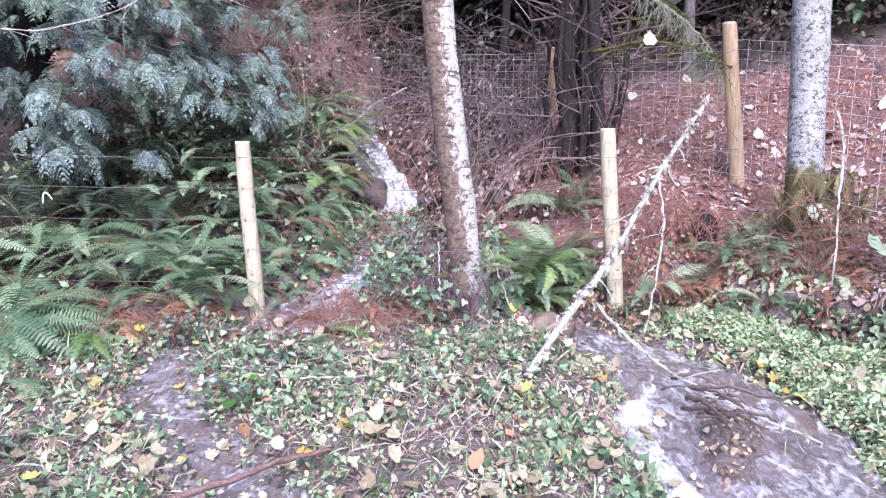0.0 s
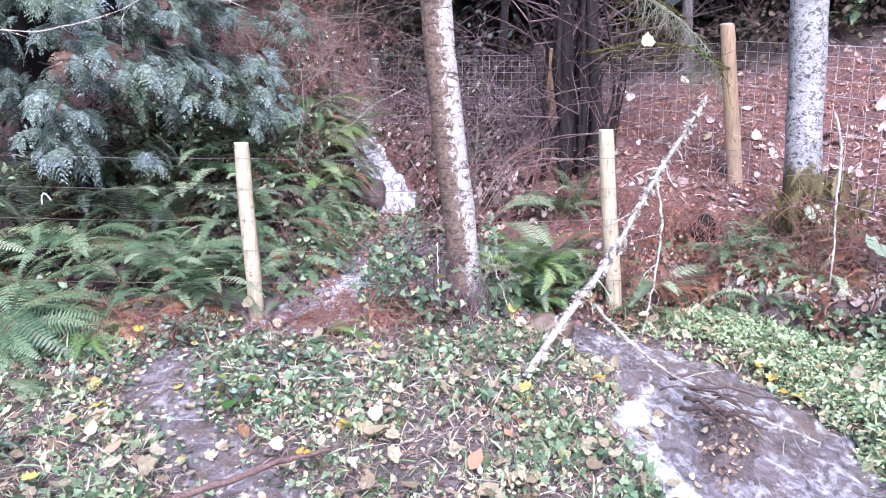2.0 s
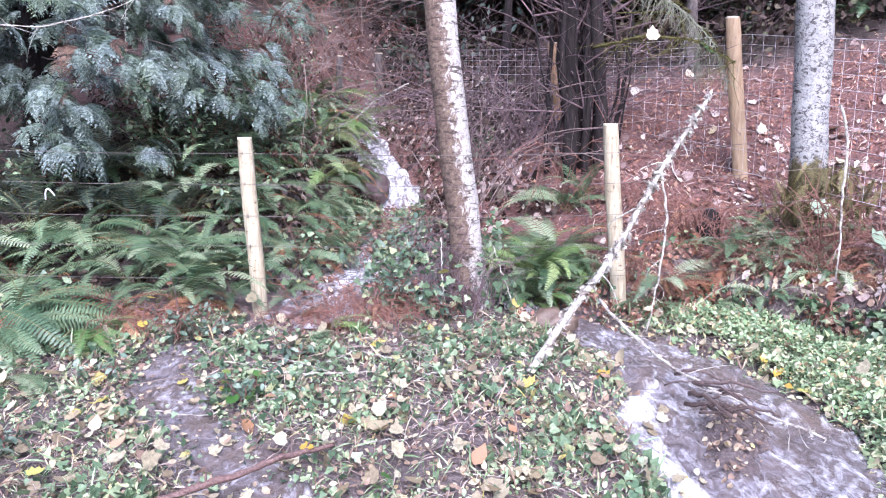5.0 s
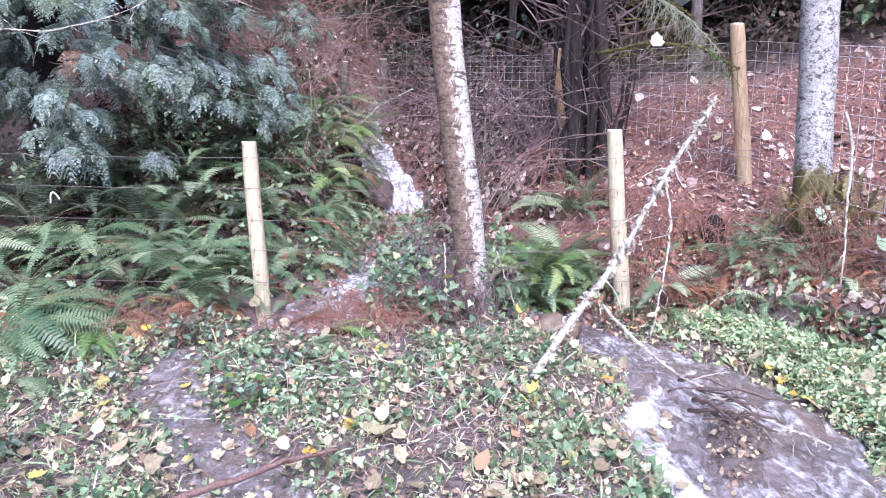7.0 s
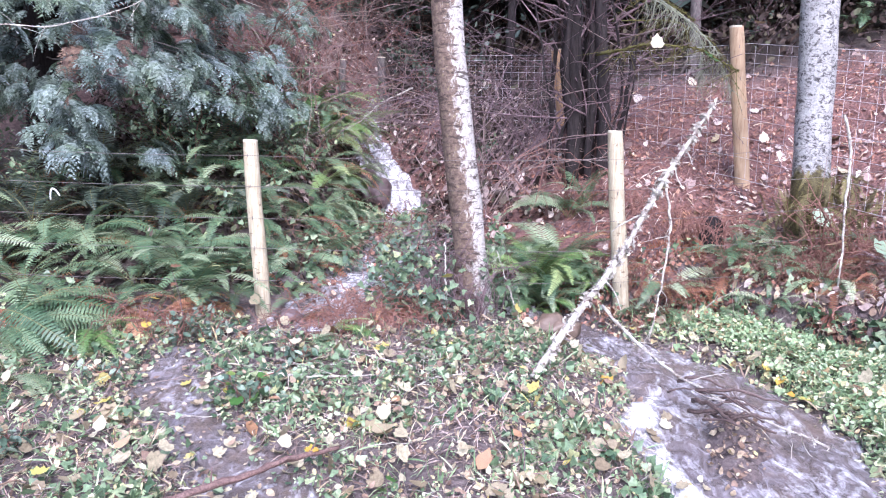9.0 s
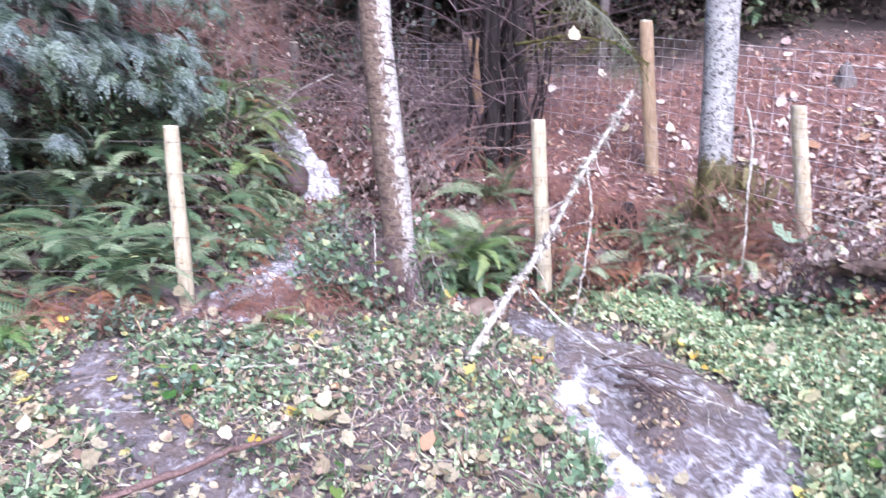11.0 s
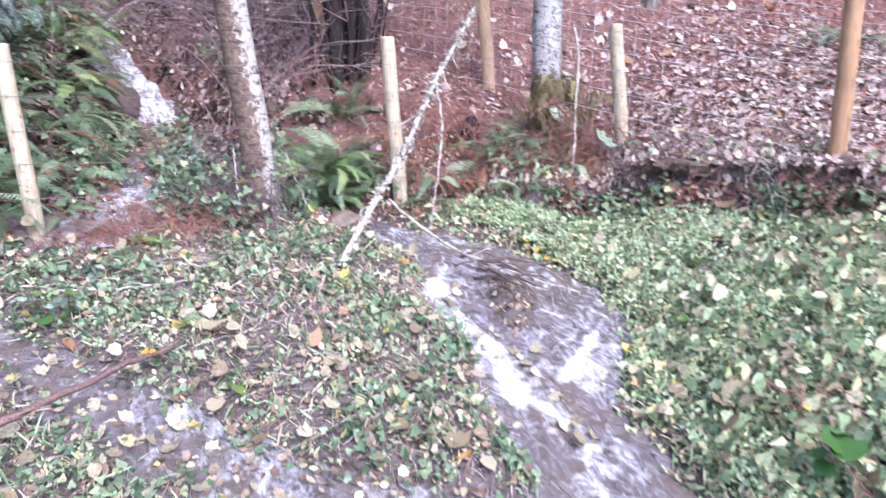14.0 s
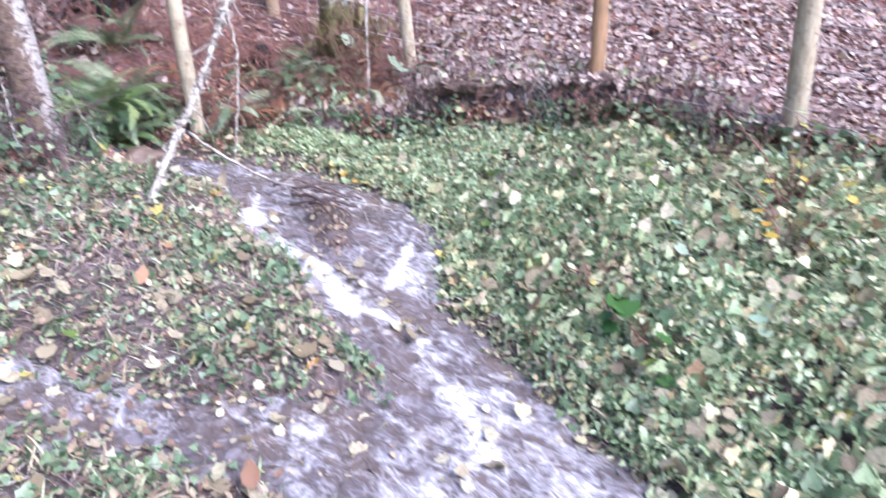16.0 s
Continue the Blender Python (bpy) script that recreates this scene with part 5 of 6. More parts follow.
canes("bramble", -1.0, 11.6, 10, 1.1, .004, M["cane_red"], 244, "red-brown bare brush above the waterfall", 1.2, .8)
canes("bramble", -0.1, 11.2, 8, 1.1, .004, M["cane_red"], 245, "red-brown bare brush above the waterfall", 1.2, .8)
canes("bramble", -1.7, 12.9, 20, 1.9, .005, M["twig"], 246, "pale bare brush above the waterfall", 1.2, .7)
canes("bramble", 0.0, 9.0, 7, .8, .004, M["cane_red"], 247, "red-brown bare brush on the gully side", 1.2, .9)
canes("withered_plant", -0.95, 7.0, 16, .6, .005, M["cane_red"], 233, "brown dead stems hanging over the gully stream", 1.0, .8, "withered plant")
canes("withered_plant", -0.35, 7.6, 16, .7, .005, M["cane_red"], 234, "brown dead stems hanging over the gully stream", 1.0, .8, "withered plant")
canes("withered_plant", -0.75, 5.5, 34, .42, .005, M["cane_red"], 210, "brown dead stems over the small cascade", 1.0, .9, "withered plant")
for k, (x, y, n, l) in enumerate([(-1.15, 5.30, 26, .28), (-.95, 5.22, 30, .30), (-.72, 5.20, 30, .30), (-.48, 5.24, 30, .30), (-.25, 5.28, 24, .32), (-2.3, 5.15, 22, .34), (-2.1, 5.05, 20, .30)]):
    canes("withered_plant", x, y, n, l, .0036, M["cane_red"], 270 + k, "fringe of red-brown dead stems over the small cascade", 1.0, .9, "withered plant")
for k, (x, y, n, l) in enumerate([(1.75, 5.62, 24, .34), (2.0, 5.7, 26, .36), (2.3, 5.62, 26, .36), (2.6, 5.56, 26, .38), (2.85, 5.45, 28, .42), (3.1, 5.36, 28, .42), (3.35, 5.4, 24, .36), (1.5, 5.75, 20, .34)]):
    canes("withered_plant", x, y, n, l, .004, M["cane_red"], 290 + k, "dry red-brown stems matted at the foot of the slope", .8, .7, "withered plant")
canes("withered_plant", 0.2, 5.42, 30, .65, .005, M["cane"], 211, "thin bare stems round the alder's foot", .5, .5, "withered plant")
canes("withered_plant", 0.0, 5.6, 24, .9, .005, M["cane"], 212, "thin bare stems round the alder's foot", .4, .4, "withered plant")
canes("withered_plant", 3.46, 3.42, 5, .62, .005, M["lichen"], 230, "thin pale bare shrub on the earth bank", .3, .1, "shrub")
canes("withered_plant", 3.8, 2.5, 6, .7, .004, M["cane"], 231, "thin bare shrub on the earth bank", .3, .1, "shrub")
canes("withered_plant", 3.62, 2.05, 10, .8, .004, M["cane"], 213, "thin bare shrub on the earth bank", .4, .2, "shrub")
for k, (x, y) in enumerate([(3.6, 3.55), (3.72, 2.5), (3.3, 4.25), (3.85, 2.05), (3.1, 4.75), (3.95, 1.35)]):
    canes("withered_plant", x, y, 9, .42, .005, M["cane_red"] if k % 2 else M["cane"], 220 + k, "dry stems growing on the earth bank", .6, .5, "withered plant")
canes("withered_plant", 3.55, 3.0, 8, .5, .004, M["cane_red"], 214, "thin bare shrub on the earth bank", .5, .3, "shrub")


for k, (x, y, n, l, m) in enumerate([(0.35, 7.7, 18, 1.3, "cane"), (0.75, 7.9, 20, 1.5, "cane"), (1.1, 8.5, 20, 1.6, "cane"), (0.5, 9.2, 20, 1.7, "cane"), (1.25, 7.3, 18, 1.0, "cane_red"), (0.3, 9.8, 12, 1.3, "cane"), (-0.2, 10.9, 7, 1.0, "cane_red"), (-1.6, 11.8, 24, 1.5, "cane_red"), (-2.1, 12.4, 24, 1.7, "twig"), (-2.6, 11.6, 24, 1.6, "cane_red"), (-1.3, 12.9, 22, 1.8, "cane_red"), (-0.6, 12.2, 22, 1.6, "twig"), (-3.0, 10.2, 20, 1.5, "cane_red"), (-2.0, 10.4, 18, 1.2, "twig")]):
    canes("bramble", x, y, n // 2, l, .0068, M["twig"] if k % 3 == 0 else M[m], 250 + k, "tangle of thin bare brush on the wooded slope", 1.3, .9)


def dark_stems(x, y, seed):
    rng = np.random.default_rng(seed)
    root = new("vine_maple")
    root.location = (x, y, gz(x, y))
    for i in range(18):
        o = np.array((rng.normal() * .13, rng.normal() * .12, -.1))
        tip = o + np.array((rng.normal() * .42 + .03, rng.normal() * .35, 3.0 + 1.2 * rng.random()))
        P = bent([o, (o * .7 + tip * .3) + rng.normal(size=3) * .11, (o * .35 + tip * .65) + rng.normal(size=3) * .13, tip], 18, .018, rng)
        r = .011 + .034 * rng.random() ** 2
        st = mesh_ob("stem", *tube(P, np.linspace(r, r * .5, 18), 8, True, .1, rng), M["bark_dark"], root, smooth=True)
        for j in range(8):
            q = P[rng.integers(3, 13)]
            e = q + np.array((rng.normal() * .5, rng.normal() * .4, .1 + .4 * rng.random()))
            mesh_ob("twig", *tube(bent([q, (q + e) / 2 + rng.normal(size=3) * .05, e], 6), np.linspace(.010, .003, 6), 4), M["cane"], st)
    for k, (line, r) in enumerate([([(-.22, -.1, -.2), (-.21, -.1, .7), (-.26, -.1, 1.5), (-.31, 0, 3.2), (-.3, 0, 5.0)], .066), ([(.10, -.2, -.2), (.09, -.2, .5), (.0, -.2, 1.4), (-.09, -.1, 3.0), (-.05, 0, 5.0)], .060), ([(-.06, -.15, -.2), (-.04, -.15, .8), (-.1, -.1, 2.0), (.1, 0, 3.6)], .036)]):
        mesh_ob("stem", *tube(bent(line, 22, .012, rng), np.linspace(r * 1.15, r * .7, 22), 12, True, .16, rng), M["bark_dark"], root, smooth=True)
    tagged(root, "clump of dark mossy trunks and stems with bare twigs", "shrub")


dark_stems(1.60, 7.9, 300)
leaning_tree(3.3, 9.7, [(0, 0, -.3), (0, 0, .5), (-.03, 0, 1.6), (-.06, 0, 3), (0, .1, 6)], [(-.3, .10), (.2, .075), (6, .03)], M["bark_grey"], "thin grey trunk behind the wire netting", "bare tree", 61, (8, 1.4, 1.0, .014))
leaning_tree(0.95, 10.6, [(0, 0, -.3), (.02, 0, .5), (.05, 0, 1.6), (-.02, 0, 3), (0, .1, 6)], [(-.3, .09), (.2, .065), (6, .02)], M["bark_dark"], "thin dark trunk behind bare brambles", "bare tree", 62, (8, 1.2, 1.0, .014))
leaning_tree(2.2, 10.2, [(0, 0, -.3), (-.02, 0, .5), (-.1, 0, 1.6), (-.12, 0, 3), (-.2, .1, 6)], [(-.3, .11), (.2, .085), (6, .02)], M["bark_dark"], "thin dark trunk behind bare brambles", "bare tree", 63, (8, 1.2, 1.0, .014))
leaning_tree(0.1, 12.0, [(0, 0, -.3), (-.02, 0, .5), (.1, 0, 1.6), (.12, 0, 3), (.2, .1, 6)], [(-.3, .13), (.2, .095), (6, .02)], M["bark_grey"], "thin grey trunk behind bare brambles", "bare tree", 64, (8, 1.2, 1.0, .014))
leaning_tree(3.85, 12.2, [(0, 0, -.4), (0, 0, .5), (.02, 0, 2), (.05, 0, 5), (0, .1, 12)], [(-.4, .52), (.3, .40), (3, .35), (12, .1)], M["bark_dark"], "broad dark trunk standing in the shaded woods", "conifer tree", 65, (6, 4.5, 1.2, .03))
canes("bramble", 2.6, 9.9, 13, 1.8, .007, M["cane"], 215, "bare grey brush in the shade of the woods", 1.1, .7)
canes("bramble", 1.0, 10.3, 13, 1.9, .007, M["cane"], 216, "bare grey brush in the shade of the woods", 1.1, .7)
canes("bramble", 4.6, 10.6, 18, 1.6, .008, M["cane"], 217, "bare grey brush in the shade of the woods", 1.1, .7)
canes("bramble", -2.0, 9.7, 14, 1.5, .006, M["cane_red"], 232, "red-brown bare brush above the waterfall", 1.0, .6)
canes("bramble", -1.5, 10.9, 16, 1.6, .006, M["cane_red"], 219, "red-brown bare brush above the waterfall", 1.1, .6)
canes("bramble", -2.6, 10.6, 20, 2.2, .008, M["cane_red"], 218, "red-brown bare brush among cedar boughs", 1.1, .6)


def mossy_branch(points, r, seed, label, material, tufts=0, twigs=10, tl=.25, droop=-.1):
    rng = np.random.default_rng(seed)
    root = new("branch")
    P = bent(points, 26, .006, rng)
    mesh_ob("stem", *tube(P, np.linspace(r, r * .45, 26) * (1 + .25 * (rng.random(26) - .5)), 8, True, .15, rng), material, root, smooth=True)
    for j in range(twigs):
        q = P[rng.integers(4, 26)]
        e = q + np.array((rng.normal() * tl, rng.normal() * tl * .6, droop + rng.normal() * tl * .5))
        v, f = tube(bent([q, (q + e) / 2 + rng.normal(size=3) * .03, e], 6, .004, rng), np.linspace(r * .3, r * .1, 6), 4)
        mesh_ob("twig", v, f, material, root)
    if tufts:
        V, F, o = [], [], 0
        for j in range(tufts):
            q = P[rng.integers(2, 26)] + rng.normal(size=3) * r * .4
            for k in range(6):
                e = q + rng.normal(size=3) * r * .7 + np.array((0, 0, -r * .2))
                c = rng.normal(size=3) * r * .45
                V.extend([q, e + c, e - c])
                F.append((o, o + 1, o + 2))
                o += 3
        tagged(soup("moss" if material is M["moss"] else "lichen", np.array(V), np.array(F), material, parent=root), kind="stuff")
    tagged(root, label, "branch")
    return root


mossy_branch([(0.50, 4.28, .14), (0.80, 4.6, .44), (1.20, 4.98, .80), (1.52, 5.22, 1.30), (1.93, 5.42, 1.86)], .026, 310, "fallen white lichen-crusted branch leaning against a post", M["lichen"], 190, 7, .09)
mossy_branch([(1.56, 5.22, 1.26), (1.60, 5.18, 1.0), (1.56, 5.12, .72), (1.50, 5.05, .45), (1.44, 5.0, .2)], .010, 311, "thin lichen-crusted twig hanging from the branch", M["lichen"], 20, 8, .12)
mossy_branch([(1.10, 5.05, .42), (1.22, 4.75, .28), (1.40, 4.3, .16), (1.62, 3.95, .10), (1.95, 3.55, .04)], .012, 312, "fallen lichen twig lying across the stream", M["lichen"], 40, 14, .14, 0)
mossy_branch([(2.85, 5.3, 1.82), (2.94, 5.3, 1.6), (2.90, 5.25, 1.2), (2.89, 5.2, .86), (2.85, 5.14, .5), (2.79, 5.1, .12)], .011, 313, "thin grey bare stick standing before the birch", M["lichen"], 10, 3, .06)
mossy_branch([(-1.25, 4.35, .13), (-.9, 4.3, .12), (-.5, 4.32, .13), (-.1, 4.2, .16), (.05, 4.1, .14)], .008, 314, "pale lichen twig lying on the mud", M["lichen"], 16, 12, .16, .02)
mossy_branch([(-.95, 4.75, .14), (-.6, 4.8, .15), (-.3, 4.72, .15)], .007, 315, "pale lichen twig lying on the mud", M["lichen"], 10, 8, .14, .02)
for k, (x, y, a, l) in enumerate([(-.9, 4.55, .2, .9), (-.55, 4.5, -.4, .7), (-.2, 4.6, .1, .8), (-1.2, 4.2, .5, .7), (.05, 4.4, 2.8, .6), (-.3, 4.1, .3, .5), (.7, 4.05, -.9, .6), (-1.7, 4.0, .1, .7)]):
    c, s = math.cos(a), math.sin(a)
    mossy_branch([(x + c * l * q, y + s * l * q + .03 * math.sin(9 * q + k), gz(x + c * l * q, y + s * l * q) + .05 + .04 * math.sin(5 * q + k)) for q in (0, .35, .7, 1.0)], .005, 330 + k, "thin pale twig with side shoots lying on the mud", M["lichen"] if k % 2 else M["twig"], 0, 9, .12, .0)
mossy_branch([(1.55, 7.6, 2.45), (1.9, 7.0, 2.5), (2.3, 6.8, 2.45), (2.65, 6.75, 2.25)], .013, 316, "mossy hanging branch with a few leaves", M["moss"], 150, 34, .26, -.2)
mossy_branch([(1.7, 7.3, 2.75), (2.1, 7.0, 2.72), (2.45, 6.9, 2.55), (2.72, 6.85, 2.1)], .006, 321, "moss-hung branch drooping beside a post", M["moss"], 90, 44, .2, -.3)
mossy_branch([(1.75, 7.9, 3.2), (2.1, 7.4, 3.0), (2.4, 7.2, 2.75)], .010, 322, "mossy hanging branch with bare twigs", M["moss"], 100, 30, .26, -.25)
mossy_branch([(1.75, 7.3, 3.05), (2.02, 6.95, 2.84), (2.27, 6.85, 2.66), (2.50, 6.85, 2.42), (2.66, 6.85, 2.08)], .007, 323, "branch hung with grey-green beard lichen", M["beard"], 220, 110, .09, -.2)
mossy_branch([(1.95, 7.1, 2.95), (2.2, 6.95, 2.75), (2.38, 6.9, 2.5), (2.36, 6.9, 2.15)], .006, 324, "branch hung with grey-green beard lichen", M["beard"], 180, 100, .10, -.2)
mossy_branch([(-2.2, 6.6, 2.78), (-1.9, 6.6, 2.74), (-1.6, 6.6, 2.78)], .009, 325, "bare lichen-grey branch below the cedar", M["lichen"], 12, 6, .15)
mossy_branch([(-0.35, 8.0, 2.1), (-0.7, 8.2, 1.95), (-1.0, 8.4, 1.7), (-1.2, 8.5, 1.62)], .008, 326, "pale bare branch hanging over the gully", M["lichen"], 10, 12, .2)
mossy_branch([(-3.9, 6.0, 2.36), (-3.5, 6.0, 2.40), (-3.25, 6.02, 2.37), (-2.95, 6.0, 2.43), (-2.6, 6.0, 2.52), (-2.35, 6.0, 2.66), (-2.1, 6.0, 2.72)], .0065, 317, "bare lichen-grey branch below the cedar", M["lichen"], 46, 16, .22)
mossy_branch([(0.0, 5.42, .25), (-.02, 5.42, .5), (-.03, 5.45, .8)], .008, 318, "thin pale stick standing by the alder", M["lichen"], 4, 2, .06)
mossy_branch([(.55, 5.3, .2), (.45, 5.35, .5), (.36, 5.4, .75)], .006, 319, "thin pale stick standing by the alder", M["lichen"], 4, 3, .08)
mossy_branch([(3.45, 3.62, .45), (3.50, 3.62, .75), (3.52, 3.6, 1.0)], .012, 320, "pale lichen twig standing on the bank", M["lichen"], 18, 6, .12)
lr = np.random.default_rng(3)
L0 = bent([(-1.42, 2.86, .0), (-1.2, 3.06, .015), (-1.0, 3.2, .02), (-.82, 3.36, .035), (-.60, 3.52, .02)], 34, .005, lr)
log = new("log_stick")
mesh_ob("stem", *tube(L0, np.linspace(.021, .012, 34) * (1 + .35 * (lr.random(34) - .5)), 9, True, .25, lr), M["log"], log, smooth=True)
for k, (q, dx, dy, dz) in enumerate([(6, .10, .02, .02), (12, -.03, .13, .03), (22, .12, .0, .05), (28, .02, .11, .02)]):
    p = L0[q]
    mesh_ob("twig", *tube(bent([p, p + (dx * .5, dy * .5, dz * .6), p + (dx, dy, dz)], 7, .003, lr), np.linspace(.007, .003, 7), 5), M["log"], log)
tagged(log, "wet red-brown knobbly stick lying across the rivulet", "stick")


# ---- rocks and caught wood ----
def rock(x, y, z, sx, sy, sz, material, seed, label):
    bm = bmesh.new()
    bmesh.ops.create_icosphere(bm, subdivisions=3, radius=1)
    for v in bm.verts:
        k = 1 + 0.55 * noise.noise(v.co * 1.4 + Vector((seed, 0, 0))) + 0.22 * noise.noise(v.co * 4 + Vector((0, seed, 0)))
        v.co = Vector((v.co.x * sx, v.co.y * sy, v.co.z * sz)) * k
    me = bpy.data.meshes.new("rock")
    bm.to_mesh(me)
    bm.free()
    me.materials.append(material)
    me.polygons.foreach_set("use_smooth", [True] * len(me.polygons))
    ob = new("rock", me)
    ob.location = (x, y, z)
    tagged(ob, label, "rock", "stream rocks")


rock(-0.98, 9.95, .78, .28, .3, .30, M["rock"], 1, "dark wet boulder beside the waterfall")
rock(-0.12, 10.05, .56, .22, .28, .2, M["rock"], 2, "dark wet boulder beside the waterfall")
rock(-0.55, 12.1, 1.78, .3, .25, .2, M["rock"], 3, "dark wet rock at the top of the waterfall")
rock(0.80, 5.22, .20, .17, .12, .09, M["rock_brown"], 4, "rounded brown rock at the stream's edge")
rock(-1.22, 5.42, .20, .09, .08, .05, M["rock"], 23, "dark wet stone under the small cascade")
rock(-1.55, 4.75, .05, .10, .08, .05, M["rock_brown"], 6, "flat brown stone in the rivulet")
rg0 = np.random.default_rng(399)
sticks = []
for i in range(15):
    cx, cy, a, l = 1.52 + rg0.normal() * .11, 3.86 + rg0.normal() * .17, -.72 + rg0.normal() * .75, .07 + .22 * rg0.random()
    sticks.append((cx - math.cos(a) * l, cy - math.sin(a) * l, cx + math.cos(a) * l, cy + math.sin(a) * l, .09 + .08 * rg0.random(), .007 + .013 * rg0.random() ** 2))
for i, (x0, y0, x1, y1, z, r) in enumerate(sticks):
    rg = np.random.default_rng(400 + i)
    ob = mesh_ob("driftwood", *tube(bent([(x0, y0, z - .02), ((x0 + x1) / 2, (y0 + y1) / 2, z + .03), (x1, y1, z - .02)], 10, .009, rg), np.linspace(r, r * .5, 10), 7, True, .2, rg), M["wet_wood"], smooth=True)
    tagged(ob, "dark wet stick caught in the stream", "stick", "caught wood")

st = new("rotten_stump")
st.location = (5.42, 7.6, gz(5.42, 7.6))
mesh_ob("wood", *tube([(0, 0, -.2), (0, 0, .05), (.03, 0, .12), (.02, .01, .19), (.04, .02, .25)], [.15, .12, .09, .07, .03], 14, True, .6, np.random.default_rng(8)), M["bark_grey"], st)
tagged(st, "small dark rotten stump on the litter slope", "stump")
st = new("rotten_stump")
st.location = (2.28, 6.12, gz(2.28, 6.12))
mesh_ob("wood", *tube([(0, 0, -.2), (0, 0, .1), (.02, 0, .22), (.0, 0, .28)], [.11, .085, .07, .04], 12, True, .5, np.random.default_rng(9)), M["bark_dark"], st)
tagged(st, "small dark rotten stump at the foot of the slope", "stump")


# ---- overhanging turf along the earth bank, and seedlings ----
rg = np.random.default_rng(77)
V, F = [], []
ys = np.arange(0.5, 5.1, 0.045)
for i, y in enumerate(ys):
    bx = float(bank_x(y)) - 0.06 * math.sin(4.1 * y + 7) * math.cos(2.3 * y)
    z = float(land(bx + 0.22, y)) + 0.02 * math.sin(9 * y)
    j = lambda s: float(rg.normal() * s)
    V.extend([(bx + .26, y, z - .005), (bx + .04 + j(.02), y, z + .012 + j(.008)), (bx + .01 - .04 * math.sin(6 * y) + j(.03), y, z - .02 + j(.018)), (bx - .0 - .06 * math.sin(6 * y) + j(.04), y, z - .06 + j(.02)), (bx + .04 + j(.02), y, z - .10 + j(.012)), (bx + .22, y, z - .10)])
    if i and vnoise(np.array(y * 1.7), np.array(3.3)) > 0.58:
        o = 6 * i
        F.extend([(o + k - 6, o + k - 5, o + k + 1 - 0, o + k) for k in range(5)])
ledge = mesh_ob("turf_ledge", V, F, M["soil"])
tagged(ledge, "overhanging lip of dark soil along the earth bank", "earth bank", "", "structure")
for i in range(34):
    y = 1.0 + 4.1 * rg.random()
    bx, L = float(bank_x(y)), .15 + .25 * rg.random()
    z = float(land(bx + .22, y))
    p = np.array((bx - .05, y, z - .05))
    P = bent([p + (.1, 0, .02), p, p + (-.06, rg.normal() * .08, -.5 * L), p + (-.05 + rg.normal() * .04, rg.normal() * .12, -L)], 8, .006, rg)
    root_ob = mesh_ob("root", *tube(P, np.linspace(.006, .002, 8), 4), M["cane_red"])
    tagged(root_ob, "thin bare root hanging from the earth bank", "root", "bank roots")


def seedling(x, y, h, n, kind, seed):
    r2 = np.random.default_rng(seed)
    root = new("seedling")
    root.location = (x, y, gz(x, y) - .01)
    P = bent([(0, 0, 0), (r2.normal() * .02, r2.normal() * .02, h * .5), (r2.normal() * .05, r2.normal() * .05, h)], 8, .003, r2)
    mesh_ob("stem", *tube(P, np.linspace(.004, .0018, 8), 5), M["cane"], root)
    for k in range(n):
        q = P[7 - (k * 2) % 5]
        ob = new("leaf", LEAF[kind][k % 2])
        ob.parent = root
        ob.matrix_local = pose(*q, r2.normal() * 12, 15 + r2.normal() * 15, k * 137) @ Matrix.Scale(.05 + .05 * r2.random(), 4)
    tagged(root, "small leafy seedling standing in the ground cover", "seedling", "seedlings")


# ---- single leaves ----
def leaf_mesh(name, template, material):
    me = bpy.data.meshes.new(name)
    me.from_pydata([tuple(v) for v in template[0]], [], [tuple(f) for f in template[1]])
    me.materials.append(material)
    me.polygons.foreach_set("use_smooth", [True] * len(me.polygons))
    return me


LEAF = {k: [leaf_mesh("fallen_leaf", t, M[mm]) for t in (MAPLE, CURL, OVAL)] for k, mm in (("pale", "leaf_pale"), ("yellow", "leaf_yellow"), ("brown", "leaf_brown"), ("green", "leaf_green"), ("sage", "leaf_sage"))}
WORDS = {"pale": "pale cream fallen leaf lying on the ground cover", "yellow": "bright yellow fallen leaf lying on the mud", "brown": "brown fallen leaf lying on the litter", "green": "broad green leaf beside the water", "sage": "pale green broad leaf among ferns"}


def leaf(kind, x, y, z, size, yaw=0, pitch=0, roll=0, form=0):
    ob = new("fallen_leaf", LEAF[kind][form])
    ob.matrix_basis = pose(x, y, z, roll, pitch, yaw) @ Matrix.Scale(size, 4)
    tagged(ob, WORDS[kind], "leaf", "single leaves")


leaf("yellow", .93, 4.27, .14, .082, 20)
leaf("yellow", 2.22, 4.2, .05, .097, 160)
leaf("yellow", 2.1, 4.25, .05, .075, 60, 0, 0, 1)
leaf("yellow", -.72, 3.42, .04, .075, 100)
leaf("yellow", -2.0, 3.25, .0, .082, 30)
leaf("pale", -.45, 3.66, .05, .127, 10, -5, 10, 1)
leaf("pale", -2.35, 4.28, .12, .127, 190, -15, 5, 2)
leaf("pale", -1.95, 3.75, .04, .112, 30, -10, 0, 1)
leaf("pale", -1.85, 3.6, .05, .105, 100, -20, 0, 1)
leaf("brown", -1.7, 3.45, .03, .097, 60, -12, 0, 1)
leaf("pale", .26, 3.28, -.02, .097, 40)
leaf("pale", .22, 3.15, -.03, .090, 200, -15, 0, 1)
leaf("pale", -1.47, 5.40, .30, .090, 90, -60)
leaf("yellow", .03, 5.16, .60, .12, 160, 20, 20, 1)
leaf("pale", 1.86, 6.62, 2.42, .13, 90, -75)
leaf("green", 2.33, 6.72, 2.40, .17, -30, 40)
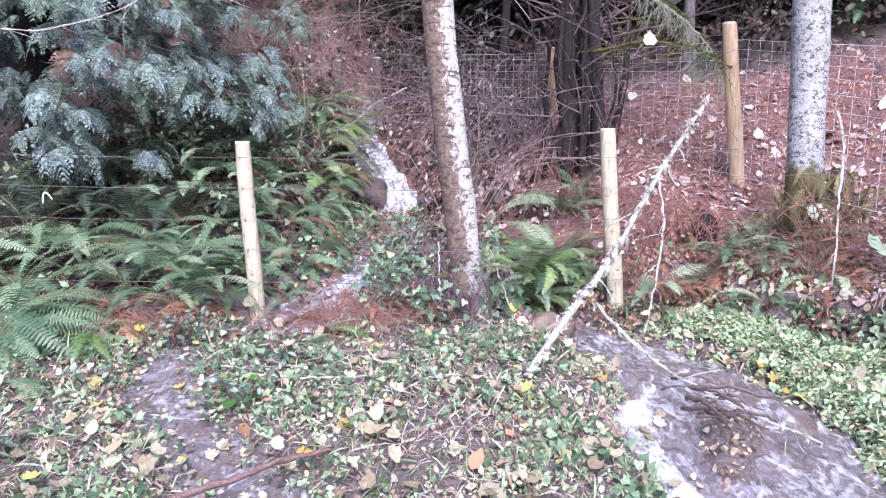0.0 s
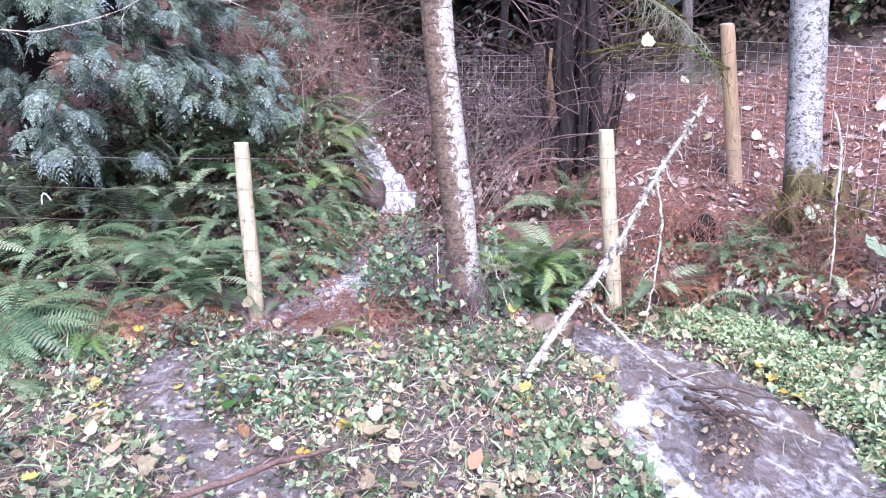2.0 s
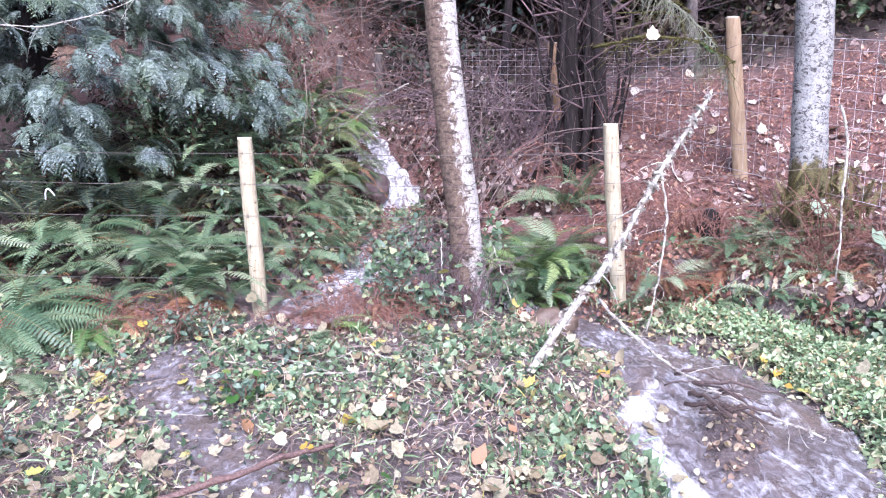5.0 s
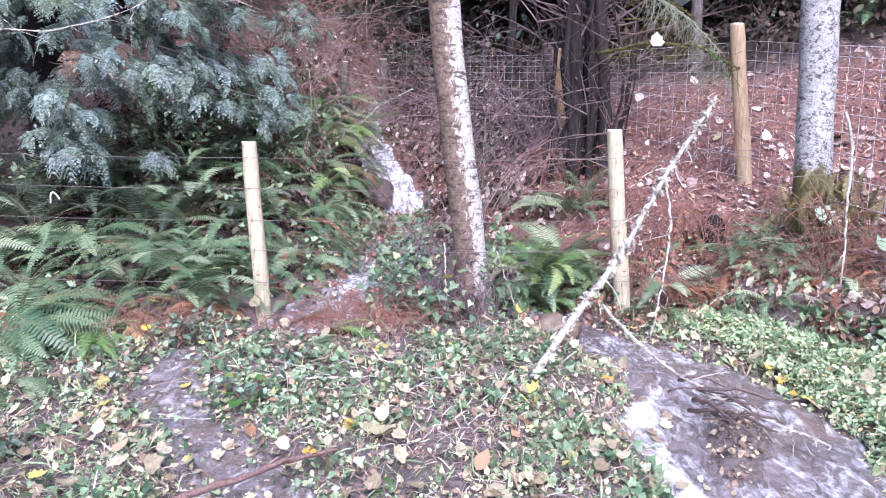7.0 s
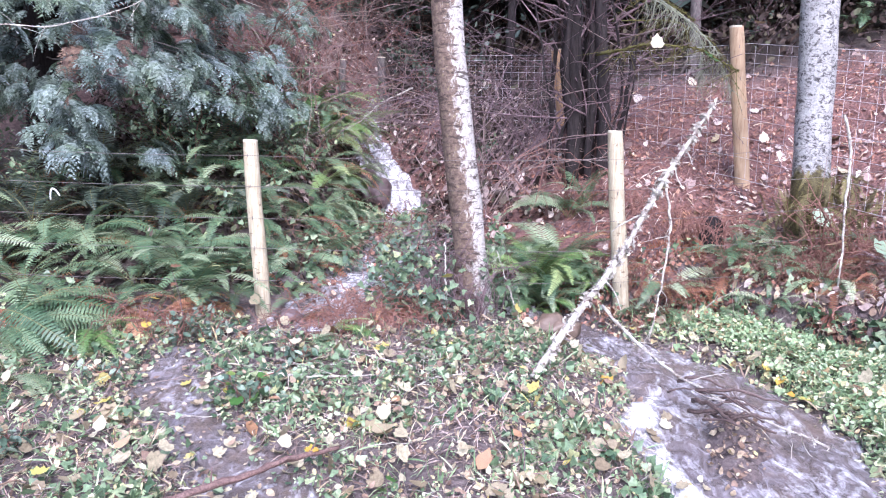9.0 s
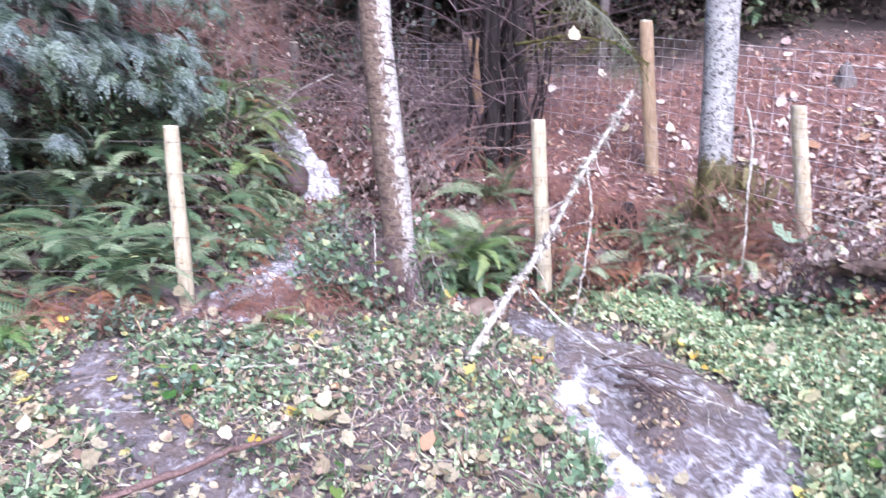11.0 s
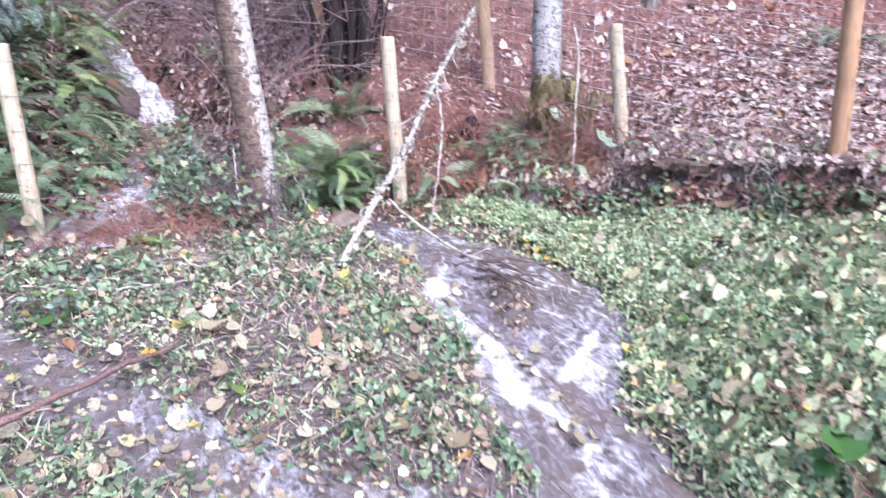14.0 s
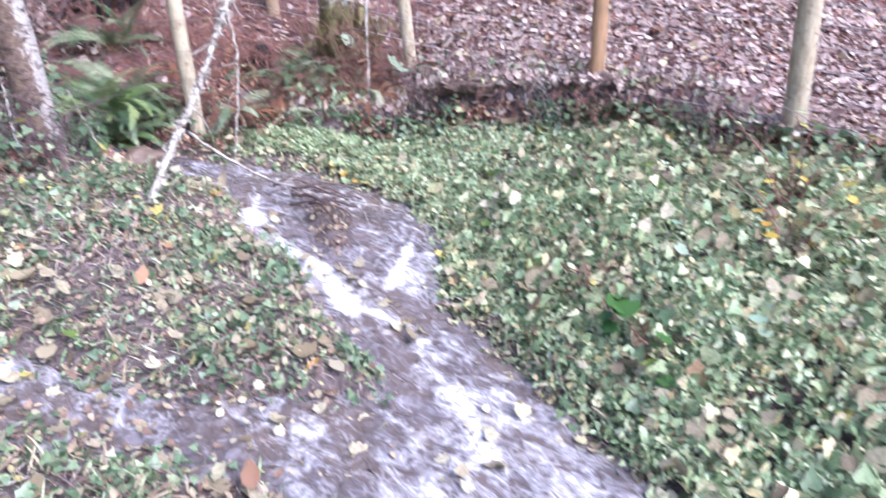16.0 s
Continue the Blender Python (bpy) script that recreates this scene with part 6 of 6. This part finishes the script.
leaf("pale", 2.88, 7.0, 2.73, .15, 20, 10, 0, 1)
leaf("sage", 3.12, 5.2, .88, .24, -20, 35, 20)
leaf("sage", 2.98, 5.72, 1.08, .18, -80, 60)
leaf("brown", 2.98, 5.25, .92, .18, 170, 30, 10, 1)
leaf("sage", 3.2, 5.15, .5, .16, -30, 40)
leaf("sage", 3.32, 5.25, .42, .18, 10, 40)
leaf("green", 1.02, 5.75, .36, .14, -80, 45, 15, 1)
leaf("green", .90, 5.7, .28, .12, -130, 40, -20, 1)
leaf("pale", 3.22, 3.75, .50, .20, 0, -8, 0, 1)
leaf("pale", 3.3, 3.85, .52, .16, 110, -8, 0, 1)
leaf("sage", 3.42, 4.3, .72, .24, -140, 40, 0, 1)
leaf("green", 1.69, 1.47, .18, .16, -60, 25)
leaf("green", 1.78, 1.40, .17, .15, 200, 20)
leaf("pale", 0.50, 2.38, -0.14, 0.13, 0, -8, 0, 0)
leaf("pale", 0.67, 2.36, -0.15, 0.11, 77, -3, 7, 1)
leaf("pale", 0.58, 2.96, -0.10, 0.11, 154, 2, 2, 2)
leaf("pale", 0.36, 3.31, -0.05, 0.1, 231, -7, 9, 0)
leaf("pale", -0.41, 3.73, 0.03, 0.11, 308, -2, 4, 1)
leaf("pale", -0.30, 3.16, -0.08, 0.09, 25, 3, 11, 2)
leaf("pale", 1.84, 2.06, -0.03, 0.12, 102, -6, 6, 0)
leaf("pale", 1.87, 1.62, 0.01, 0.12, 179, -1, 1, 1)
leaf("pale", 2.40, 0.92, 0.20, 0.14, 256, 4, 8, 2)
leaf("pale", -0.42, 3.70, 0.04, 0.11, 333, -5, 3, 0)
leaf("pale", 0.37, 3.30, -0.05, 0.12, 50, 0, 10, 1)
leaf("pale", -1.61, 3.76, -0.04, 0.15, 127, 5, 5, 2)
leaf("pale", 0.62, 3.01, -0.10, 0.13, 204, -4, 0, 0)
leaf("pale", 0.33, 2.65, -0.13, 0.13, 281, 1, 7, 1)
leaf("pale", 1.88, 2.50, -0.07, 0.13, 358, -8, 2, 2)
leaf("pale", -0.46, 3.69, 0.04, 0.12, 75, -3, 9, 0)
leaf("pale", -1.64, 3.65, -0.02, 0.17, 152, 2, 4, 1)
leaf("pale", 0.33, 3.32, -0.04, 0.13, 229, -7, 11, 2)
for k, (x, y, h, n, kind) in enumerate([(1.95, 2.2, .35, 4, "green"), (1.75, 1.45, .3, 5, "green"), (2.3, 1.5, .45, 4, "sage"), (2.6, 1.2, .5, 5, "yellow"), (2.2, 2.9, .3, 3, "green"), (2.9, 2.1, .4, 4, "green"), (3.1, 1.0, .6, 6, "yellow"), (3.3, 1.3, .5, 5, "yellow"), (1.6, 1.1, .3, 4, "green"), (2.0, 0.8, .35, 5, "sage"), (-1.25, 4.05, .28, 5, "green"), (-1.15, 4.1, .22, 4, "green"), (0.32, 3.35, .3, 2, "brown"), (2.75, 3.4, .25, 3, "green"), (-2.1, 4.95, .3, 3, "yellow"), (-1.9, 5.1, .5, 2, "brown"), (-0.35, 3.1, .2, 3, "green")]):
    seedling(x, y, h, n, kind, 500 + k)
rng = np.random.default_rng(21)
placed = 0
while placed < 260:
    x, y = -2.6 + 5.8 * rng.random(), 1.0 + 4.3 * rng.random()
    if float(flow(np.array(x), np.array(y))[0]) < 0.03:
        continue
    kind = ("pale", "pale", "pale", "pale", "brown", "yellow", "pale", "pale")[rng.integers(8)]
    leaf(kind, x, y, gz(x, y) + .03 + .03 * rng.random(), (.055 + .075 * rng.random() ** 1.5), 360 * rng.random(), rng.normal() * 22, rng.normal() * 22, int(rng.integers(3)))
    placed += 1
placed = 0
while placed < 60:
    x, y = 3.5 + 2.5 * rng.random(), 2.0 + 5.5 * rng.random()
    leaf("pale" if rng.random() < .7 else "brown", x, y, gz(x, y) + .03, .10 + .08 * rng.random(), 360 * rng.random(), rng.normal() * 14, rng.normal() * 14, int(rng.integers(2)))
    placed += 1


# ---- carpets of leaves ----
def spots(n, x0, x1, y0, y1, seed, dens=None, water=0.02):
    r = np.random.default_rng(seed)
    x, y = x0 + (x1 - x0) * r.random(n), y0 + (y1 - y0) * r.random(n)
    k = np.ones(n, bool) if dens is None else r.random(n) < dens(x, y)
    rim = np.minimum(np.minimum(x - x0, x1 - x), np.minimum(y - y0, y1 - y))
    k &= rim > min(.7, .14 * min(x1 - x0, y1 - y0)) * vnoise(x * 1.3 + 5, y * 1.3)
    k &= flow(x, y)[0] > water
    return x[k], y[k], r


def bank_side(x, y):
    """1 on the litter hill, 0 on the flat."""
    return np.clip(sstep(0.08, 0.16, x - bank_x(y)) + sstep(5.45, 5.75, y), 0, 1)


def carpet(name, template, n, box, seed, dens, size, lift, tilt, material, label, category, water=0.02, mound=0.0):
    x, y, r = spots(n, *box, seed, dens, water)
    m = len(x)
    z = ground_z(x, y) + lift[0] + (lift[1] - lift[0]) * r.random(m) + mound * sstep(.0, .7, flow(x, y)[0]) * sstep(.0, .5, bank_x(y) - x) * sstep(.25, .75, vnoise(x * 3.1 + 40, y * 3.1)) * (.4 + .6 * r.random(m))
    scatter(name, template, np.stack([x, y, z], 1), size[0] + (size[1] - size[0]) * r.random(m) ** 1.5, r.random(m) * 6.283, r.normal(size=m) * tilt, r.normal(size=m) * tilt, material, label, category, slope_at(x, y))


BLADE = fan([(0, 0, 0), (.35, .035, .13), (.7, .03, .16), (1, 0, .10), (.7, -.03, .16), (.35, -.035, .13)], (.5, 0, .16))
clump = lambda x, y: sstep(.30, .62, .6 * vnoise(x * 1.9, y * 1.9) + .4 * vnoise(x * 5, y * 5))
carpet("ground_cover", TREFOIL, 64000, (0.9, 4.4, -.6, 5.6), 30, lambda x, y: right_of(x, y) * flat(x, y) * np.clip(.30 + .70 * clump(x, y) + .4 * sstep(2.8, 3.8, y), 0, 1), (.019, .046), (.0, .08), .7, M["cover"], "low bright green leafy ground cover on the bank", "ground cover", mound=.11)
carpet("ground_cover", IVY, 8500, (0.9, 4.4, -.6, 5.6), 31, lambda x, y: right_of(x, y) * flat(x, y) * (.2 + .8 * clump(x + 11, y)) * (1 - .65 * sstep(2.6, 3.4, y)), (.028, .078), (.01, .11), .8, M["ground_ivy"], "yellow-green ivy leaves over the bank", "ivy", mound=.11)
carpet("ivy_carpet", IVY, 25000, (-3.2, 2.2, .2, 5.5), 32, lambda x, y: (1 - right_of(x, y)) * (.03 + .97 * clump(x + 20, y) ** 1.6), (.024, .066), (.0, .08), .75, M["ivy"], "trailing ivy leaves over mud and litter", "ivy", mound=.06)
carpet("ivy_carpet", TREFOIL, 9000, (-3.2, 2.2, .2, 5.5), 33, lambda x, y: (1 - right_of(x, y)) * clump(x + 40, y), (.018, .044), (.0, .07), .7, M["cover"], "small green leaves over mud and litter", "ground cover")
carpet("leaf_litter", CURL, 25000, (-3.4, 4.2, .2, 5.6), 34, lambda x, y: (.45 + .55 * clump(y + 9, x)) * (1 - .8 * right_of(x, y)), (.014, .05), (.0, .045), .6, M["litter_tan"], "tan and pale fallen leaves on the mud", "leaf litter", -.06)
carpet("leaf_litter", MAPLE, 1900, (-3.4, 4.3, .2, 5.6), 35, lambda x, y: .7 - .5 * right_of(x, y) * sstep(2.8, 3.6, y), (.045, .10), (.03, .13), .6, M["litter_cream"], "pale fallen leaves on the ground cover", "leaf litter")
carpet("hill_litter", CURL, 62000, (-3.0, 9.0, 1.0, 12.0), 36, lambda x, y: bank_side(x, y) * red_slope(x, y), (.014, .055), (.0, .03), .6, M["litter_red"], "red-brown leaf litter over the slope", "leaf litter", .05)
carpet("hill_litter", CURL, 34000, (2.4, 7.4, -1.5, 7.6), 37, lambda x, y: bank_side(x, y) * (1 - .8 * sstep(5, 6.6, y)), (.02, .085), (.015, .05), .28, M["litter_pink"], "pale fallen leaves over the slope", "leaf litter", .05)
carpet("hill_needles", BLADE, 30000, (-2.5, 8.5, 1.0, 11.5), 80, lambda x, y: bank_side(x, y) * red_slope(x, y), (.04, .14), (.0, .03), .35, M["litter_red"], "red-brown dead needles and stems over the slope", "needles", .05)
carpet("hill_needles", BLADE, 16000, (-2.5, 7.5, 1.0, 9.5), 81, lambda x, y: bank_side(x, y) * red_slope(x, y) * clump(x * 2, y * 2), (.04, .16), (.0, .04), .4, M["litter_pink"], "pale dead stems and straw over the slope", "needles", .05)
carpet("hill_litter", MAPLE, 1500, (-2.0, 7.5, 1.0, 9.8), 82, lambda x, y: bank_side(x, y) * red_slope(x, y) * (.3 + .7 * clump(x, y + 3)), (.05, .13), (.015, .05), .4, M["litter_pink"], "pale broad fallen leaves over the slope", "leaf litter", .05)
carpet("fine_debris", BLADE, 30000, (-3.4, 4.2, .4, 5.5), 83, lambda x, y: (1 - .6 * right_of(x, y)) * (.25 + .75 * clump(x + 31, y)), (.03, .11), (.0, .05), .45, M["litter_pink"], "grey-brown dead stems and needles on the mud", "needles", .02)
carpet("hill_litter", CURL, 5200, (-3.0, 1.4, 6.8, 13.5), 87, lambda x, y: .25 + .75 * clump(x * 1.4, y * 1.4), (.05, .12), (.01, .07), .5, M["litter_pink"], "pale broad fallen leaves up the gully side", "leaf litter", .1)
carpet("hill_litter", CURL, 5200, (-3.0, 1.4, 6.8, 13.5), 88, lambda x, y: .25 + .75 * clump(x * 1.4 + 9, y * 1.4), (.05, .13), (.01, .09), .6, M["litter_shaded"], "dark fallen leaves up the gully side", "leaf litter", .1)
# darkened leaves stand in for shade at the woods' edge and below the cedar
carpet("hill_litter", CURL, 16000, (-4.5, 7.5, 8.6, 13.5), 56, lambda x, y: sstep(8.8, 9.6, y - wood_edge(x) - gully_open(x)) * (.3 + .7 * clump(x, y)), (.05, .12), (.0, .55), .7, M["litter_shaded"], "dead undergrowth coloured dark for the shade at the edge of the woods", "undergrowth", .05)
carpet("hill_litter", CURL, 14000, (-5.0, 0.5, 5.6, 12.0), 38, None, (.03, .09), (.0, .10), .6, M["litter_shaded"], "brown leaf litter under ferns, coloured dark for the cedar's shade", "leaf litter", .05)
carpet("bank_ivy", IVY, 3600, (-1.3, .6, 5.1, 6.5), 40, lambda x, y: .15 + .85 * clump(x, y + 5), (.035, .08), (.02, .5), .7, M["ivy"], "ivy leaves climbing round the alder's foot", "ivy")
carpet("ground_cover", IVY, 1500, (1.2, 4.2, -.8, 2.8), 44, lambda x, y: right_of(x, y) * flat(x, y), (.035, .085), (.03, .2), .8, M["ground_ivy"], "broad green leaves over the near bank", "ivy", mound=.11)
ly = 0.5 + 4.6 * RNG.random(2600)
ly = ly[vnoise(ly * 2.9, ly * 0 + 21) > .45]
lx = bank_x(ly) - .10 + .40 * RNG.random(len(ly))
lz = land(bank_x(ly) + .22, ly) + .01 + .03 * RNG.random(len(ly)) - .25 * np.clip(bank_x(ly) - .02 - lx, 0, 1)
scatter("bank_litter", CURL, np.stack([lx, ly, lz], 1), .025 + .055 * RNG.random(len(ly)), 6.28 * RNG.random(len(ly)), RNG.normal(size=len(ly)) * .6, RNG.normal(size=len(ly)) * .6, M["litter_pink"], "brown leaves along the lip of the earth bank", "leaf litter")
n = 2600
ly, up = 0.6 + 4.5 * RNG.random(n), RNG.random(n)
lx = bank_x(ly) + .06 * np.sin(4.1 * ly + 2 * bank_x(ly)) * -np.cos(2.3 * ly) - .03 + .09 * up
lz = land(bank_x(ly) - .14, ly) + .28 * up
scatter("bank_litter", CURL, np.stack([lx, ly, lz], 1), .02 + .05 * RNG.random(n), 3.14 + RNG.normal(size=n) * .7, .9 + RNG.normal(size=n) * .5, RNG.normal(size=n) * .5, M["litter_red"], "brown leaves clinging to the earth bank", "leaf litter")
carpet("bank_litter", CURL, 9000, (1.0, 4.6, .6, 6.2), 76, lambda x, y: sstep(-.2, -.05, x - bank_x(y)) * (1 - sstep(.25, .5, x - bank_x(y))) * (.25 + .75 * clump(x * 1.5, y * 1.5)), (.025, .075), (.0, .10), .9, M["litter_pink"], "pale brown leaves strewn down the earth bank", "leaf litter", .05)
carpet("bank_ivy", IVY, 6000, (1.0, 4.6, .6, 6.2), 77, lambda x, y: sstep(-.2, -.05, x - bank_x(y)) * (1 - sstep(.1, .4, x - bank_x(y))) * clump(x * 1.5 + 4, y * 1.5), (.025, .065), (.0, .13), .8, M["ground_ivy"], "ivy trailing over the earth bank", "ivy", .05)
carpet("bank_litter", CURL, 9000, (1.0, 4.6, .8, 6.2), 45, lambda x, y: sstep(-.25, -.1, x - bank_x(y)) * (1 - sstep(.15, .4, x - bank_x(y))) + .6 * sstep(5.3, 5.5, y) * (1 - sstep(5.9, 6.2, y)), (.025, .07), (.0, .05), .7, M["litter_tan"], "brown leaves and roots on the earth bank", "leaf litter", .05)
carpet("grass_blades", BLADE, 9000, (-3.4, 4.3, .2, 5.6), 70, lambda x, y: .15 + .85 * clump(x + 7, y + 3), (.06, .17), (.0, .05), .6, M["cover"], "thin green blades and sprigs among the ivy", "grass")
carpet("grass_blades", BLADE, 12000, (-3.4, 4.3, .2, 5.6), 71, lambda x, y: .2 + .8 * clump(x + 17, y + 3), (.05, .15), (.0, .06), .5, M["litter_tan"], "dry straw and needles among the ivy", "grass")
carpet("caught_leaves", CURL, 3200, (-2.4, 1.0, 1.2, 5.4), 72, lambda x, y: (1 - right_of(x, y)) * sstep(.06, .0, flow(x, y)[0]) * sstep(-.2, -.02, flow(x, y)[0] + .2 * clump(x * 3, y * 3)), (.02, .06), (.05, .085), .35, M["litter_tan"], "wet fallen leaves lodged in the rivulet", "leaf litter", -9)
carpet("caught_leaves", IVY, 6000, (-2.3, .9, 1.6, 5.4), 73, lambda x, y: (1 - right_of(x, y)) * sstep(.06, .0, flow(x, y)[0]) * sstep(-.12, .0, flow(x, y)[0]), (.02, .05), (.06, .13), .6, M["ivy"], "ivy trailing over the rivulet's edge", "ivy", -9)
carpet("caught_leaves", MAPLE, 1300, (-1.9, 1.6, 1.0, 4.9), 84, lambda x, y: (1 - right_of(x, y)) * sstep(.06, .0, flow(x, y)[0]) * clump(x * 2 + 7, y * 2), (.03, .085), (.05, .09), .35, M["litter_cream"], "pale broad leaves lodged in the rivulet", "leaf litter", -9)
carpet("stream_edge_leaves", IVY, 9000, (0.9, 3.2, .2, 5.3), 85, lambda x, y: sstep(-.10, .0, flow(x, y)[0]) * (1 - sstep(.10, .28, flow(x, y)[0])) * right_of(x + .3, y) * clump(x * 2.2 + 3, y * 2.2), (.022, .06), (.02, .08), .7, M["ground_ivy"], "ivy leaves trailing down to the stream's edge", "ivy", -9)
carpet("stream_edge_leaves", CURL, 5000, (0.9, 3.2, .2, 5.3), 86, lambda x, y: sstep(-.08, .0, flow(x, y)[0]) * (1 - sstep(.10, .25, flow(x, y)[0])) * right_of(x + .3, y) * clump(x * 2.2 + 13, y * 2.2), (.025, .075), (.02, .06), .5, M["litter_cream"], "pale fallen leaves along the stream's edge", "leaf litter", -9)
carpet("bank_ivy", IVY, 1300, (0.55, 2.9, 5.15, 6.1), 74, lambda x, y: .15 + .85 * clump(x, y + 5), (.022, .06), (.0, .22), .8, M["ivy"], "ivy leaves over the foot of the litter slope", "ivy")
carpet("hill_litter", CURL, 6000, (0.5, 3.1, 5.15, 6.3), 75, None, (.014, .05), (.0, .12), .8, M["litter_red"], "brown leaves heaped at the foot of the slope", "leaf litter")
carpet("caught_leaves", CURL, 1100, (1.1, 2.0, 3.2, 4.3), 46, lambda x, y: sstep(.3, .6, island(x, y)), (.018, .05), (.0, .04), .5, M["litter_tan"], "brown leaves and bits caught on the stream bar", "leaf litter", -9)
carpet("leaf_litter", MAPLE, 1900, (1.0, 4.6, -1.2, 5.6), 47, lambda x, y: right_of(x, y) * flat(x, y) * (1 - .85 * sstep(2.8, 3.6, y)), (.045, .10), (.04, .13), .8, M["litter_cream"], "tan fallen leaves caught on the ground cover", "leaf litter", mound=.10)
carpet("leaf_litter", CURL, 1300, (-3.4, 1.6, 1.0, 5.4), 48, lambda x, y: 1 - right_of(x, y), (.025, .065), (.04, .09), .5, M["litter_tan"], "tan fallen leaves caught on ivy", "leaf litter")
for k, (box, dens) in enumerate([((-9, -2.6, -6, 6.0), None), ((-3.4, 9, -7, 1.2), None)]):
    carpet("rough_cover", TREFOIL, 12000, box, 49 + k, lambda x, y: .25 + .75 * clump(x + 3, y), (.04, .09), (.0, .08), .5, M["cover"], "rough green cover round the clearing", "ground cover")
    carpet("leaf_litter", CURL, 6000, box, 52 + k, lambda x, y: .4 + .6 * clump(y, x), (.03, .08), (.0, .04), .5, M["litter_tan"], "tan fallen leaves round the clearing", "leaf litter")
carpet("hill_litter", CURL, 9000, (3.6, 11, -6, 5), 55, lambda x, y: bank_side(x, y), (.03, .09), (.0, .03), .4, M["litter_red"], "red-brown leaf litter over the slope", "leaf litter", .05)
n = 2600
ly = 0.8 + 4.3 * RNG.random(n)
ly = ly[vnoise(ly * 2.2, ly * 0 + 8) > .33]
n = len(ly)
lx = bank_x(ly) - .22 + .34 * RNG.random(n)
lz = land(bank_x(ly) - .2, ly) + .02 + .28 * RNG.random(n) ** 1.6 + .2 * np.clip(lx - bank_x(ly), 0, 1)
scatter("bank_ivy", IVY, np.stack([lx, ly, lz], 1), .03 + .05 * RNG.random(n), 6.28 * RNG.random(n), .4 + RNG.normal(size=n) * .5, RNG.normal(size=n) * .6, M["ivy"], "ivy leaves climbing the earth bank", "ivy")
carpet("bank_ivy", IVY, 1300, (-3.6, -.9, 5.6, 9.0), 41, lambda x, y: clump(x, y + 5), (.04, .08), (.02, .2), .7, M["ivy"], "dark ivy leaves under ferns", "ivy")
carpet("caught_leaves", CURL, 2600, (-1.3, -.1, 5.7, 9.8), 78, lambda x, y: clump(x * 2, y * 2 + 4) * (1 - .6 * sstep(-.1, -.25, flow(x, y)[0])), (.03, .075), (.05, .10), .5, M["litter_red"], "wet brown leaves lodged in the gully stream", "leaf litter", -9)
carpet("bank_ivy", IVY, 3800, (-1.25, -.1, 6.2, 9.0), 42, lambda x, y: .2 + .8 * clump(x, y + 5), (.05, .10), (.02, .25), .7, M["ivy"], "ivy leaves hanging over the gully stream", "ivy", -.17)
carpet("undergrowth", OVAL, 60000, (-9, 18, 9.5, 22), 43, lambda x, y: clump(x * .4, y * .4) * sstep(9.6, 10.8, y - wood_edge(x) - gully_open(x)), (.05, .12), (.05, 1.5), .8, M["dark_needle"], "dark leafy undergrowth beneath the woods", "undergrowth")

# twigs strewn on the slope
r = np.random.default_rng(64)
n = 800
X, Y, A, L = 0.2 + 6.5 * r.random(n), 5.8 + 3.6 * r.random(n), r.random(n) * 6.28, .10 + .5 * r.random(n) ** 2
X = np.where(np.arange(n) % 3 == 0, 3.6 + 2.6 * r.random(n), X)
Y = np.where(np.arange(n) % 3 == 0, 1.2 + 6 * r.random(n), Y)
Z0, Z1 = ground_z(X, Y) + .02, ground_z(X + np.cos(A) * L, Y + np.sin(A) * L) + .02 + .06 * r.random(n)
bits = []
for x, y, a, l, z0, z1 in zip(X, Y, A, L, Z0, Z1):
    bits.append(tube(bent([(x, y, z0), (x + math.cos(a) * l * .5 + r.normal() * .06 * l, y + math.sin(a) * l * .5, (z0 + z1) / 2 + .03), (x + math.cos(a) * l, y + math.sin(a) * l, z1)], 6, .01 * l, r), np.linspace(.005, .002, 6), 4))
v, f = joined(bits)
soup("strewn_twigs", np.array(v), tris(f), M["cane"], "thin red-grey twigs strewn over the slope", "twigs")

# twigs strewn on the ground
r = np.random.default_rng(60)
n = 1500
X, Y, A, L = -2.8 + 5.9 * r.random(n), 1.2 + 4.2 * r.random(n), r.random(n) * 6.28, .06 + .50 * r.random(n) ** 2
Z0, Z1 = ground_z(X, Y) + .02, ground_z(X + np.cos(A) * L, Y + np.sin(A) * L) + .02 + .04 * r.random(n)
L = np.where((flow(X, Y)[0] > .0) & (flow(X + np.cos(A) * L, Y + np.sin(A) * L)[0] > -.03) | (np.arange(n) % 12 == 0), L, 0.0)
for name, part_of, stuff_mat, label in (("strewn_twigs", slice(0, 1150), M["twig"], "thin brown twigs strewn over the mud"), ("strewn_twigs", slice(1150, 1500), M["lichen"], "pale lichen-grey twigs strewn over the mud")):
    bits = []
    for x, y, a, l, z0, z1 in zip(X[part_of], Y[part_of], A[part_of], L[part_of], Z0[part_of], Z1[part_of]):
        if l == 0:
            continue
        line = bent([(x, y, z0), (x + math.cos(a) * l * .5 + r.normal() * .05 * l, y + math.sin(a) * l * .5 + r.normal() * .05 * l, (z0 + z1) / 2 + .015), (x + math.cos(a) * l, y + math.sin(a) * l, z1)], 7, .012 * l + .002, r)
        bits.append(tube(line, np.linspace(.0036, .0012, 7), 4))
        if l > .15:
            q = line[3]
            bits.append(tube(bent([q, q + (math.cos(a + .7) * l * .2, math.sin(a + .7) * l * .2, .02), q + (math.cos(a + .5) * l * .4, math.sin(a + .5) * l * .4, .01)], 5, .004, r), np.linspace(.002, .0008, 5), 3))
    v, f = joined(bits)
    soup(name, np.array(v), tris(f), stuff_mat, label, "twigs")
